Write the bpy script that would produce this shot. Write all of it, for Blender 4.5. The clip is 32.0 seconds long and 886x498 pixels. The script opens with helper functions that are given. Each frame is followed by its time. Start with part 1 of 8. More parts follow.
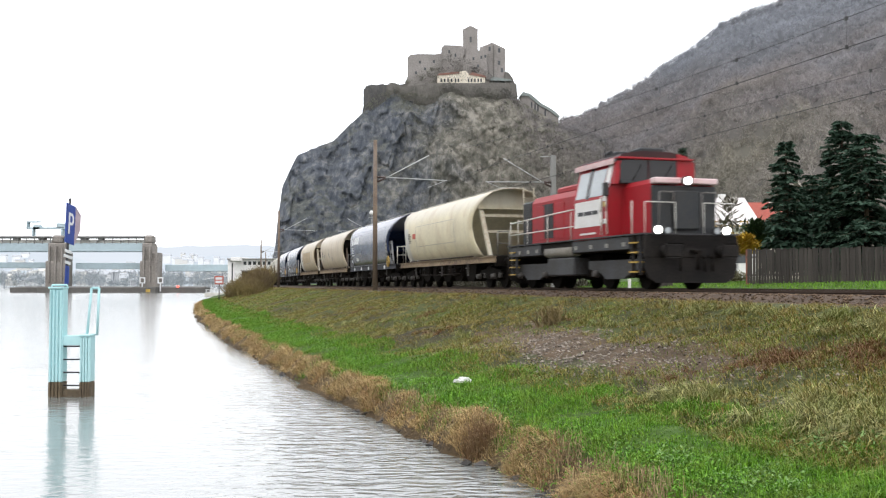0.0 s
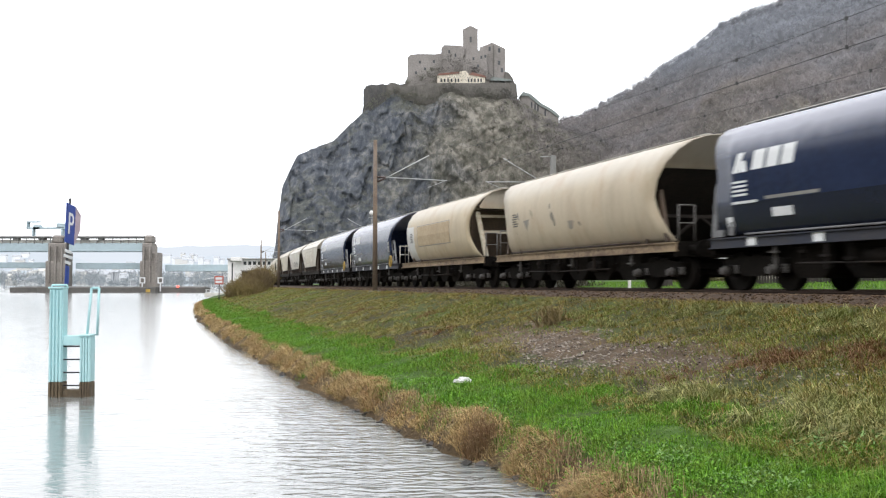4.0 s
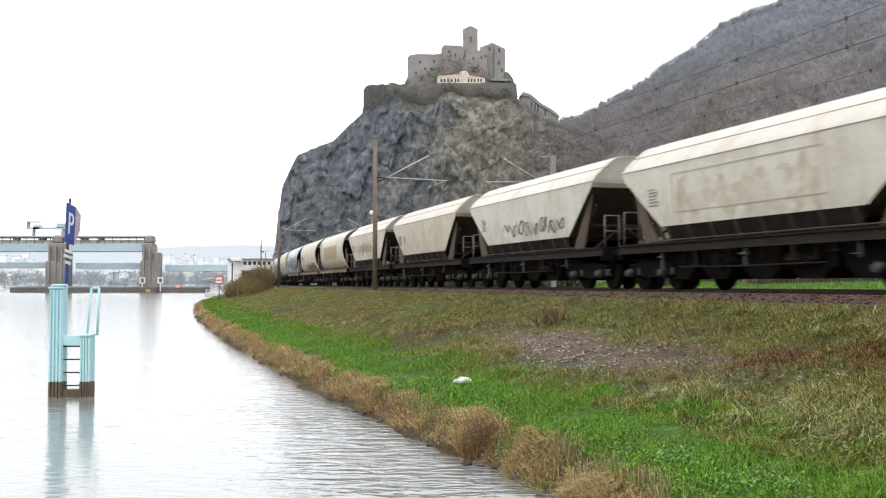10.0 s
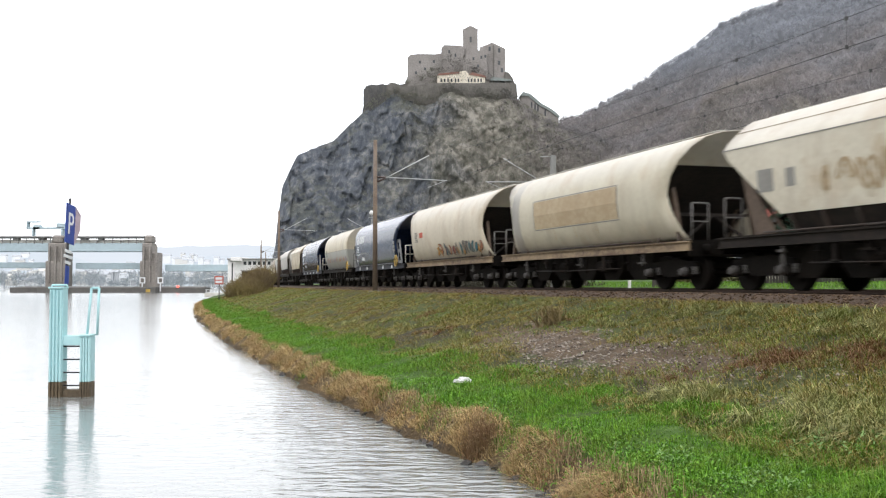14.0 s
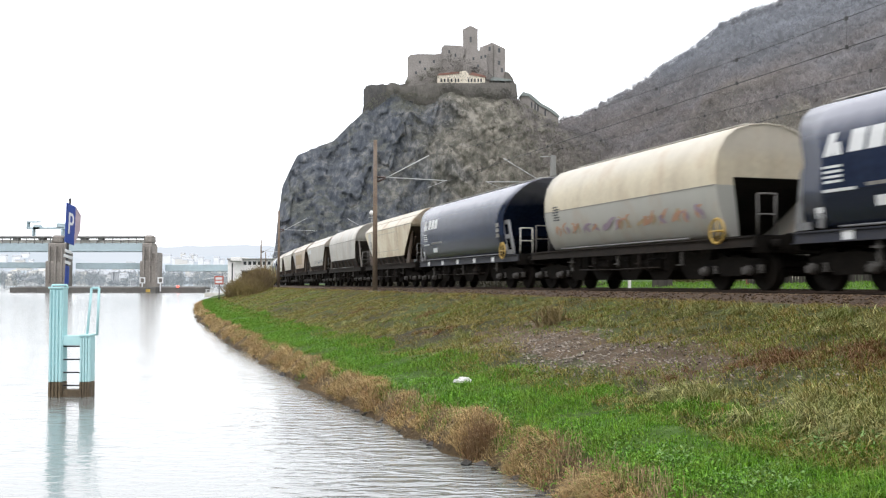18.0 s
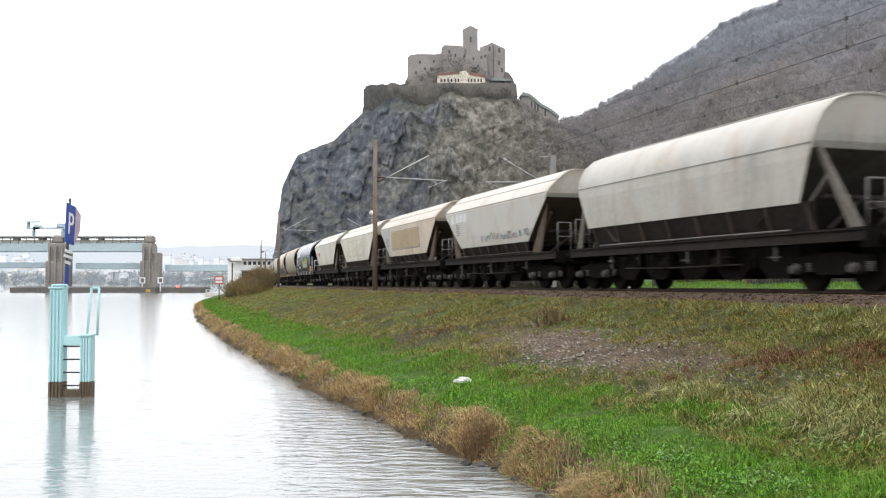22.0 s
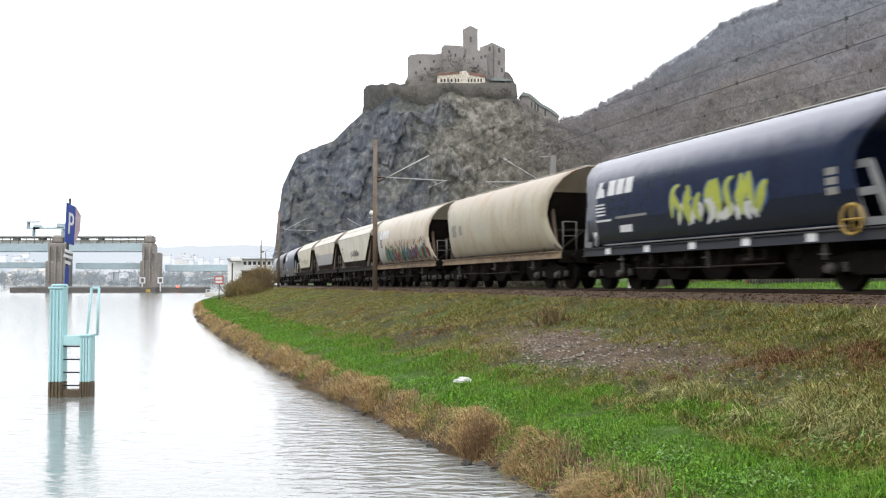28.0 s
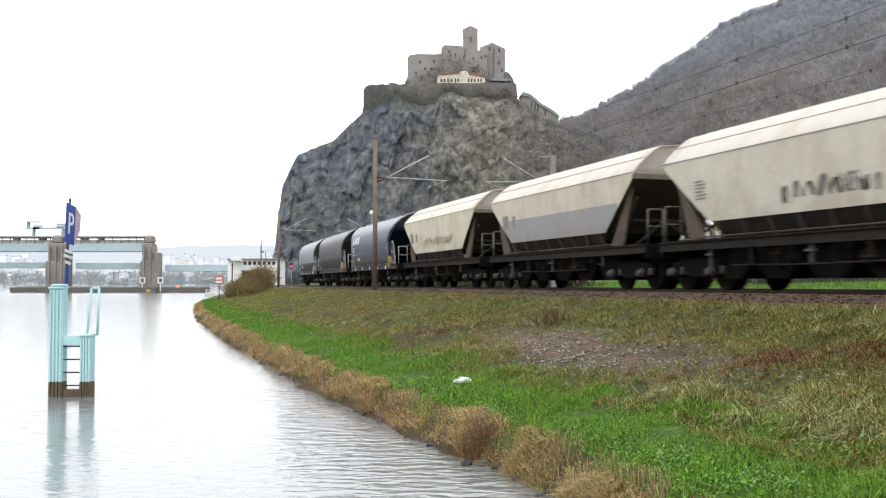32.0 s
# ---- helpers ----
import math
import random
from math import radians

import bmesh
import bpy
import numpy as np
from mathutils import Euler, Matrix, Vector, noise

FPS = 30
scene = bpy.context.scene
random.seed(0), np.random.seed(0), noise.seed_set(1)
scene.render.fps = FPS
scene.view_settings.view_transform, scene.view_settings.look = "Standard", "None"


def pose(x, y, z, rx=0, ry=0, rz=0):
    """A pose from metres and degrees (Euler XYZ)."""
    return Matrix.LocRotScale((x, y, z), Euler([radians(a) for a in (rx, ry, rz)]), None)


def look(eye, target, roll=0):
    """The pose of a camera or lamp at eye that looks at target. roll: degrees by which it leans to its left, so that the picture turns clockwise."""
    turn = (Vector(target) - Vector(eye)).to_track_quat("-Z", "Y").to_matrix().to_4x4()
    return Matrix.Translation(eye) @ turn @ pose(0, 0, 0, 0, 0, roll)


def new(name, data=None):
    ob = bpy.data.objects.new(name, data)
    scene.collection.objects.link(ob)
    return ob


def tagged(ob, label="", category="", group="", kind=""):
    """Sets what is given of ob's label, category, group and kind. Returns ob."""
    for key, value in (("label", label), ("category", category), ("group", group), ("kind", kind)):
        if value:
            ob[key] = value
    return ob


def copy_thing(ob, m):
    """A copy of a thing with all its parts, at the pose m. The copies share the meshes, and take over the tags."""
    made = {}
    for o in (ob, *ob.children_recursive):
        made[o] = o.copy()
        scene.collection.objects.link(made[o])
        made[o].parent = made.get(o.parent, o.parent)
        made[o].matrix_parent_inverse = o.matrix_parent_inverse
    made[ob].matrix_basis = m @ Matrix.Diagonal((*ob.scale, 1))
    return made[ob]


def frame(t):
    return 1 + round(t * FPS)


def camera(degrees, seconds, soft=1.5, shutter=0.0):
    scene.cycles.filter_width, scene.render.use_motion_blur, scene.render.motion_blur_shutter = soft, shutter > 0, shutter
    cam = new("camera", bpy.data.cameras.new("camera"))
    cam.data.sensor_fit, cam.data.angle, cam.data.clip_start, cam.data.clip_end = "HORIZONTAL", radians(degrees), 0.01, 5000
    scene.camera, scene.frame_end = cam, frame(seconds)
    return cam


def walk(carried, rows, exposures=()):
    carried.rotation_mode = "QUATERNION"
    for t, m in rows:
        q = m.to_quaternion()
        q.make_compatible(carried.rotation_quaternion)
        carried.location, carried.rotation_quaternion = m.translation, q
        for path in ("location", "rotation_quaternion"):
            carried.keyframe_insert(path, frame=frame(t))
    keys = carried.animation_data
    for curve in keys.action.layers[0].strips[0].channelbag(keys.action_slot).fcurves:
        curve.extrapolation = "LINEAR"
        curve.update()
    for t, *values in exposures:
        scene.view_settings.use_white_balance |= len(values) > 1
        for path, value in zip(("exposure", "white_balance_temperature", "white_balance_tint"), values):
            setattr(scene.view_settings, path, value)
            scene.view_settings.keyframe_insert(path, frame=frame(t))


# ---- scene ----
# Camera: a tripod by the river, standing still, eye 2.55 m over the water.
EYE = 2.55
cam = camera(48.26, 32.0, soft=1.2, shutter=0.5)
STAND = pose(0, 0, EYE, 92.03, 0, 0)
walk(cam, [(0, STAND), (32, STAND)], exposures=[(0, 0.0), (32, 0.0)])

# Overcast sky: a thick cloud layer over a clear-sky dome, and one very soft sun.
world = bpy.data.worlds.new("sky")
scene.world = world
world.use_nodes = True
wn, wl = world.node_tree.nodes, world.node_tree.links
sky = wn.new("ShaderNodeTexSky")
sky.sky_type, sky.sun_disc = "NISHITA", False
sky.sun_elevation, sky.sun_rotation = radians(38), radians(200)
sky.air_density, sky.dust_density = 1.0, 3.0
back = wn["Background"]
back.inputs["Strength"].default_value = 0.135
cloud = wn.new("ShaderNodeMixRGB")
cloud.inputs["Fac"].default_value = 0.88
cloud.inputs["Color2"].default_value = (15.0, 15.3, 15.9, 1)
wl.new(sky.outputs["Color"], cloud.inputs["Color1"])
wl.new(cloud.outputs["Color"], back.inputs["Color"])
sun = new("sun", bpy.data.lights.new("sun", "SUN"))
sun.data.energy, sun.data.angle, sun.data.color = 0.6, radians(25), (1.0, 0.96, 0.9)
sun.matrix_world = look((0, 0, 60), (22, 45, 0))


# ---- materials ----
def mat(name, color, rough=0.7, metal=0.0, tint=None, scale=6.0, amount=0.35, bump=0.0, bump_scale=40.0,
        streak=None, streak_amount=0.0, object_coords=True, random=0.0, spec=0.5):
    """Paint, rust, stone: a base colour with stains at two scales, vertical streaks and fine relief."""
    m = bpy.data.materials.new(name)
    m.use_nodes = True
    n, l = m.node_tree.nodes, m.node_tree.links
    b = n["Principled BSDF"]
    b.inputs["Roughness"].default_value, b.inputs["Metallic"].default_value = rough, metal
    b.inputs["Specular IOR Level"].default_value = spec
    co = n.new("ShaderNodeTexCoord").outputs["Object"]
    tint = tint or tuple(c * 0.55 for c in color)
    big = n.new("ShaderNodeTexNoise")
    big.inputs["Scale"].default_value, big.inputs["Detail"].default_value = scale * 0.2, 6
    fine = n.new("ShaderNodeTexNoise")
    fine.inputs["Scale"].default_value, fine.inputs["Detail"].default_value = scale * 2.5, 8
    l.new(co, big.inputs["Vector"]), l.new(co, fine.inputs["Vector"])
    add = n.new("ShaderNodeMath")
    add.operation = "MULTIPLY"
    l.new(big.outputs["Fac"], add.inputs[0]), l.new(fine.outputs["Fac"], add.inputs[1])
    ramp = n.new("ShaderNodeMapRange")
    ramp.inputs["From Min"].default_value, ramp.inputs["From Max"].default_value = 0.16, 0.36
    ramp.inputs["To Max"].default_value = amount
    l.new(add.outputs[0], ramp.inputs["Value"])
    mix = n.new("ShaderNodeMixRGB")
    mix.inputs["Color1"].default_value, mix.inputs["Color2"].default_value = (*color, 1), (*tint, 1)
    l.new(ramp.outputs[0], mix.inputs["Fac"])
    out = mix.outputs[0]
    if streak:
        mp = n.new("ShaderNodeMapping")
        mp.inputs["Scale"].default_value = (1.1, 1.1, 0.16)
        l.new(co, mp.inputs["Vector"])
        st = n.new("ShaderNodeTexNoise")
        st.inputs["Scale"].default_value, st.inputs["Detail"].default_value = 1.6, 5
        l.new(mp.outputs[0], st.inputs["Vector"])
        sr = n.new("ShaderNodeMapRange")
        sr.inputs["From Min"].default_value, sr.inputs["From Max"].default_value = 0.48, 0.85
        sr.inputs["To Max"].default_value = streak_amount
        l.new(st.outputs["Fac"], sr.inputs["Value"])
        m2 = n.new("ShaderNodeMixRGB")
        m2.inputs["Color2"].default_value = (*streak, 1)
        l.new(sr.outputs[0], m2.inputs["Fac"]), l.new(out, m2.inputs["Color1"])
        out = m2.outputs[0]
    if random:
        inf = n.new("ShaderNodeObjectInfo")
        hs = n.new("ShaderNodeHueSaturation")
        mr = n.new("ShaderNodeMapRange")
        mr.inputs["To Min"].default_value, mr.inputs["To Max"].default_value = 1 - random, 1 + random
        l.new(inf.outputs["Random"], mr.inputs["Value"]), l.new(mr.outputs[0], hs.inputs["Value"])
        l.new(out, hs.inputs["Color"])
        out = hs.outputs["Color"]
    l.new(out, b.inputs["Base Color"])
    if bump:
        bn = n.new("ShaderNodeTexNoise")
        bn.inputs["Scale"].default_value, bn.inputs["Detail"].default_value = bump_scale, 6
        l.new(co, bn.inputs["Vector"])
        bp = n.new("ShaderNodeBump")
        bp.inputs["Strength"].default_value, bp.inputs["Distance"].default_value = bump, 1.0 / bump_scale
        l.new(bn.outputs["Fac"], bp.inputs["Height"]), l.new(bp.outputs[0], b.inputs["Normal"])
    return m


def leafy(name, dark, light, third=None, patch=0.6, rough=0.75, fourth=None):
    """Grass, reed, twig and needle: colour by blade and by patch."""
    m = bpy.data.materials.new(name)
    m.use_nodes = True
    n, l = m.node_tree.nodes, m.node_tree.links
    b = n["Principled BSDF"]
    b.inputs["Roughness"].default_value, b.inputs["Specular IOR Level"].default_value = rough, 0.25
    geo = n.new("ShaderNodeNewGeometry")
    co = n.new("ShaderNodeTexCoord").outputs["Object"]
    no = n.new("ShaderNodeTexNoise")
    no.inputs["Scale"].default_value, no.inputs["Detail"].default_value = patch, 4
    l.new(co, no.inputs["Vector"])
    m1 = n.new("ShaderNodeMixRGB")
    m1.inputs["Color1"].default_value, m1.inputs["Color2"].default_value = (*dark, 1), (*light, 1)
    l.new(geo.outputs["Random Per Island"], m1.inputs["Fac"])
    out = m1.outputs[0]
    if third:
        r = n.new("ShaderNodeMapRange")
        r.inputs["From Min"].default_value, r.inputs["From Max"].default_value = 0.42, 0.62
        l.new(no.outputs["Fac"], r.inputs["Value"])
        m2 = n.new("ShaderNodeMixRGB")
        m2.inputs["Color2"].default_value = (*third, 1)
        mm = n.new("ShaderNodeMath")
        mm.operation = "MULTIPLY"
        mm.inputs[1].default_value = 0.8
        l.new(r.outputs[0], mm.inputs[0]), l.new(mm.outputs[0], m2.inputs["Fac"]), l.new(out, m2.inputs["Color1"])
        out = m2.outputs[0]
    l.new(out, b.inputs["Base Color"])
    if fourth:  # patches of another growth, and every blade a little lighter or darker
        f, r2, m3 = n.new("ShaderNodeTexNoise"), n.new("ShaderNodeMapRange"), n.new("ShaderNodeMixRGB")
        f.inputs["Scale"].default_value, f.inputs["Detail"].default_value = patch * 1.7, 5
        off = n.new("ShaderNodeMapping")
        off.inputs["Location"].default_value = (31, 17, 5)
        l.new(co, off.inputs["Vector"]), l.new(off.outputs[0], f.inputs["Vector"])
        r2.inputs["From Min"].default_value, r2.inputs["From Max"].default_value, r2.inputs["To Max"].default_value = 0.52, 0.66, 0.85
        m3.inputs["Color2"].default_value = (*fourth, 1)
        l.new(f.outputs["Fac"], r2.inputs["Value"]), l.new(r2.outputs[0], m3.inputs["Fac"]), l.new(out, m3.inputs["Color1"])
        mr, hs = n.new("ShaderNodeMapRange"), n.new("ShaderNodeHueSaturation")
        mr.inputs["To Min"].default_value, mr.inputs["To Max"].default_value = 0.7, 1.3
        l.new(geo.outputs["Random Per Island"], mr.inputs["Value"]), l.new(mr.outputs[0], hs.inputs["Value"])
        l.new(m3.outputs[0], hs.inputs["Color"]), l.new(hs.outputs[0], b.inputs["Base Color"])
    return m


def glow(name, color, strength):
    m = bpy.data.materials.new(name)
    m.use_nodes = True
    b = m.node_tree.nodes["Principled BSDF"]
    b.inputs["Base Color"].default_value = (*color, 1)
    b.inputs["Emission Color"].default_value, b.inputs["Emission Strength"].default_value = (*color, 1), strength
    return m


def ground_mat():
    m = bpy.data.materials.new("soil_and_turf")
    m.use_nodes = True
    n, l = m.node_tree.nodes, m.node_tree.links
    b = n["Principled BSDF"]
    b.inputs["Roughness"].default_value, b.inputs["Specular IOR Level"].default_value = 0.9, 0.2
    co = n.new("ShaderNodeTexCoord").outputs["Object"]
    a = n.new("ShaderNodeTexNoise")
    a.inputs["Scale"].default_value, a.inputs["Detail"].default_value = 0.5, 8
    l.new(co, a.inputs["Vector"])
    f = n.new("ShaderNodeTexNoise")
    f.inputs["Scale"].default_value, f.inputs["Detail"].default_value = 9, 6
    l.new(co, f.inputs["Vector"])
    r = n.new("ShaderNodeValToRGB")
    # soil colours darkened to deepen the shade between the blades
    r.color_ramp.elements[0].color, r.color_ramp.elements[1].color = (0.04, 0.034, 0.018, 1), (0.055, 0.066, 0.018, 1)
    r.color_ramp.elements[0].position, r.color_ramp.elements[1].position = 0.38, 0.6
    l.new(a.outputs["Fac"], r.inputs["Fac"])
    m2 = n.new("ShaderNodeMixRGB")
    m2.blend_type, m2.inputs["Fac"].default_value = "OVERLAY", 0.5
    l.new(r.outputs[0], m2.inputs["Color1"]), l.new(f.outputs["Fac"], m2.inputs["Color2"])
    l.new(m2.outputs[0], b.inputs["Base Color"])
    bp = n.new("ShaderNodeBump")
    bp.inputs["Strength"].default_value, bp.inputs["Distance"].default_value = 0.6, 0.08
    l.new(f.outputs["Fac"], bp.inputs["Height"]), l.new(bp.outputs[0], b.inputs["Normal"])
    return m


def water_mat():
    m = bpy.data.materials.new("river_water")
    m.use_nodes = True
    n, l = m.node_tree.nodes, m.node_tree.links
    b = n["Principled BSDF"]
    # pale base colour stands in for the bright sky's reflection
    b.inputs["Base Color"].default_value = (0.19, 0.198, 0.19, 1)
    b.inputs["Roughness"].default_value, b.inputs["IOR"].default_value = 0.13, 1.66
    b.inputs["Specular IOR Level"].default_value = 1.0
    co = n.new("ShaderNodeTexCoord").outputs["Object"]
    mp = n.new("ShaderNodeMapping")
    mp.inputs["Scale"].default_value, mp.inputs["Rotation"].default_value = (1.0, 2.2, 1.0), (0, 0, 0.12)
    l.new(co, mp.inputs["Vector"])
    a = n.new("ShaderNodeTexNoise")
    a.inputs["Scale"].default_value, a.inputs["Detail"].default_value, a.inputs["Distortion"].default_value = 2.1, 2, 0.4
    c = n.new("ShaderNodeTexNoise")
    c.inputs["Scale"].default_value, c.inputs["Detail"].default_value = 0.12, 3
    l.new(mp.outputs[0], a.inputs["Vector"]), l.new(co, c.inputs["Vector"])
    mu = n.new("ShaderNodeMath")
    mu.operation = "MULTIPLY"
    l.new(a.outputs["Fac"], mu.inputs[0]), l.new(c.outputs["Fac"], mu.inputs[1])
    # a breeze ruffles the lane along the bank, the open river lies calmer
    xyz, ln, lane, st = n.new("ShaderNodeSeparateXYZ"), n.new("ShaderNodeMath"), n.new("ShaderNodeMapRange"), n.new("ShaderNodeMath")
    l.new(co, xyz.inputs[0])
    ln.operation, ln.inputs[1].default_value = "MULTIPLY_ADD", 0.17
    l.new(xyz.outputs["Y"], ln.inputs[0]), l.new(xyz.outputs["X"], ln.inputs[2])
    lane.interpolation_type = "SMOOTHSTEP"
    for k, v in (("From Min", -2.2), ("From Max", 2.6), ("To Min", 0.22), ("To Max", 1.0)):
        lane.inputs[k].default_value = v
    l.new(ln.outputs[0], lane.inputs["Value"])
    st.operation = "MULTIPLY"
    l.new(lane.outputs[0], st.inputs[0]), l.new(mu.outputs[0], st.inputs[1])
    bp = n.new("ShaderNodeBump")
    bp.inputs["Strength"].default_value, bp.inputs["Distance"].default_value = 0.85, 0.13
    l.new(st.outputs[0], bp.inputs["Height"]), l.new(bp.outputs[0], b.inputs["Normal"])
    return m


def rock_mat(name, grey, moss, scale):
    m = bpy.data.materials.new(name)
    m.use_nodes = True
    n, l = m.node_tree.nodes, m.node_tree.links
    b = n["Principled BSDF"]
    b.inputs["Roughness"].default_value, b.inputs["Specular IOR Level"].default_value = 0.95, 0.15
    co = n.new("ShaderNodeTexCoord").outputs["Object"]
    a = n.new("ShaderNodeTexNoise")
    a.inputs["Scale"].default_value, a.inputs["Detail"].default_value = scale, 8
    a.inputs["Roughness"].default_value = 0.65
    v = n.new("ShaderNodeTexNoise")
    v.inputs["Scale"].default_value, v.inputs["Detail"].default_value = scale * 7, 8
    v.inputs["Roughness"].default_value = 0.75
    up = n.new("ShaderNodeMapping")
    up.inputs["Scale"].default_value = (1.0, 1.0, 0.75)
    l.new(co, up.inputs["Vector"])
    l.new(co, a.inputs["Vector"]), l.new(up.outputs[0], v.inputs["Vector"])
    r1 = n.new("ShaderNodeValToRGB")
    r1.color_ramp.elements[0].position, r1.color_ramp.elements[1].position = 0.36, 0.66
    r1.color_ramp.elements[0].color = (*[c * 0.68 for c in grey], 1)
    r1.color_ramp.elements[1].color = (*[c * 1.38 for c in grey], 1)
    l.new(v.outputs["Fac"], r1.inputs["Fac"])
    r2 = n.new("ShaderNodeMapRange")
    r2.inputs["From Min"].default_value, r2.inputs["From Max"].default_value = 0.44, 0.62
    l.new(a.outputs["Fac"], r2.inputs["Value"])
    mx = n.new("ShaderNodeMixRGB")
    mx.inputs["Color2"].default_value = (*moss, 1)
    l.new(r2.outputs[0], mx.inputs["Fac"]), l.new(r1.outputs[0], mx.inputs["Color1"])
    out = mx.outputs[0]
    l.new(out, b.inputs["Base Color"])
    bp = n.new("ShaderNodeBump")
    bp.inputs["Strength"].default_value, bp.inputs["Distance"].default_value = 0.4, 0.6 / scale * 0.08
    l.new(v.outputs["Fac"], bp.inputs["Height"]), l.new(bp.outputs[0], b.inputs["Normal"])
    return m


FARWOOD = rock_mat("far_bank_woods", (0.09, 0.085, 0.075), (0.08, 0.085, 0.06), 0.02)
GROUND, WATER = ground_mat(), water_mat()
# turf darkened too: shade between the blades put into its colour
TURF = mat("green_turf", (0.05, 0.10, 0.014), 0.9, tint=(0.035, 0.05, 0.012), scale=2.5, amount=0.7, bump=0.6, bump_scale=8, spec=0.2)
LITTER = mat("dead_reed_litter", (0.10, 0.068, 0.036), 0.95, tint=(0.04, 0.03, 0.02), scale=4, amount=0.8, bump=0.6, bump_scale=10, spec=0.2)
DIRT = mat("dirty_track_side", (0.115, 0.08, 0.052), 0.95, tint=(0.05, 0.037, 0.024), scale=5, amount=0.8, bump=0.6, bump_scale=12, spec=0.2)


def cliff_mat():
    """Blue-grey basalt, dead turf on every ledge, brown scree and pale rubble towards the wooded saddle."""
    m = bpy.data.materials.new("basalt_cliff")
    m.use_nodes = True
    n, l = m.node_tree.nodes, m.node_tree.links
    b = n["Principled BSDF"]
    b.inputs["Roughness"].default_value, b.inputs["Specular IOR Level"].default_value = 0.95, 0.12
    co = n.new("ShaderNodeTexCoord").outputs["Object"]

    def tex(scale, detail, rough, stretch=(1, 1, 1), shift=0.0):
        k, mp = n.new("ShaderNodeTexNoise"), n.new("ShaderNodeMapping")
        k.inputs["Scale"].default_value, k.inputs["Detail"].default_value, k.inputs["Roughness"].default_value = scale, detail, rough
        mp.inputs["Scale"].default_value, mp.inputs["Location"].default_value = stretch, (shift, shift, 0)
        l.new(co, mp.inputs["Vector"]), l.new(mp.outputs[0], k.inputs["Vector"])
        return k.outputs["Fac"]

    def span(v, a, c, top=1.0):
        k = n.new("ShaderNodeMapRange")
        k.interpolation_type = "SMOOTHSTEP"
        k.inputs["From Min"].default_value, k.inputs["From Max"].default_value, k.inputs["To Max"].default_value = a, c, top
        l.new(v, k.inputs["Value"])
        return k.outputs[0]

    def times(a, c):
        k = n.new("ShaderNodeMath")
        k.operation = "MULTIPLY"
        l.new(a, k.inputs[0]), l.new(c, k.inputs[1])
        return k.outputs[0]

    def over(fac, color, base):
        k = n.new("ShaderNodeMixRGB")
        k.inputs["Color2"].default_value = (*color, 1)
        l.new(fac, k.inputs["Fac"]), l.new(base, k.inputs["Color1"])
        return k.outputs[0]

    fine, blot = tex(0.2, 10, 0.74, (1, 1, 0.7)), tex(0.035, 6, 0.6, (1.2, 1, 1), 40)
    ramp = n.new("ShaderNodeValToRGB")
    e = ramp.color_ramp.elements
    e.new(0.52)
    for i, (q, c) in enumerate(((0.36, (0.058, 0.066, 0.083)), (0.52, (0.108, 0.118, 0.136)), (0.66, (0.24, 0.24, 0.24)))):
        e[i].position, e[i].color = q, (*c, 1)
    l.new(fine, ramp.inputs["Fac"])
    xyz, geo, nz = n.new("ShaderNodeSeparateXYZ"), n.new("ShaderNodeNewGeometry"), n.new("ShaderNodeSeparateXYZ")
    l.new(co, xyz.inputs[0]), l.new(geo.outputs["Normal"], nz.inputs[0])
    turf = over(span(fine, 0.4, 0.6), (0.12, 0.12, 0.094), over(span(fine, 0.0, 0.01), (0.072, 0.078, 0.062), ramp.outputs[0]))
    ledge = n.new("ShaderNodeMixRGB")
    l.new(times(span(nz.outputs["Z"], 0.30, 0.62, 0.55), span(blot, 0.36, 0.56)), ledge.inputs["Fac"])
    l.new(ramp.outputs[0], ledge.inputs["Color1"]), l.new(turf, ledge.inputs["Color2"])
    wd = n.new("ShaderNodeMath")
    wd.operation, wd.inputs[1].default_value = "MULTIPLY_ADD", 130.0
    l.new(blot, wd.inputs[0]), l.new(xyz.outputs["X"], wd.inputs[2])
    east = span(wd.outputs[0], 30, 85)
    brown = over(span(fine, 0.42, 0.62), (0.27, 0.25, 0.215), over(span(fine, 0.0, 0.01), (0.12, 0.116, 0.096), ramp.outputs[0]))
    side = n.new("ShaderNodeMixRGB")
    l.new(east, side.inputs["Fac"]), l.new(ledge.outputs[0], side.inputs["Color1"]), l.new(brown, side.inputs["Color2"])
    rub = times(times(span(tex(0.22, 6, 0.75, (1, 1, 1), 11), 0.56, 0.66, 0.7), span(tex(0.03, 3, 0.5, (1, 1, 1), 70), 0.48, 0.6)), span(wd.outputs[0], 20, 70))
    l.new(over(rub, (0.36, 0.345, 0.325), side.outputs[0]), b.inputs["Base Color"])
    bp = n.new("ShaderNodeBump")
    bp.inputs["Strength"].default_value, bp.inputs["Distance"].default_value = 0.6, 1.8
    l.new(fine, bp.inputs["Height"]), l.new(bp.outputs[0], b.inputs["Normal"])
    return m


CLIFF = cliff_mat()


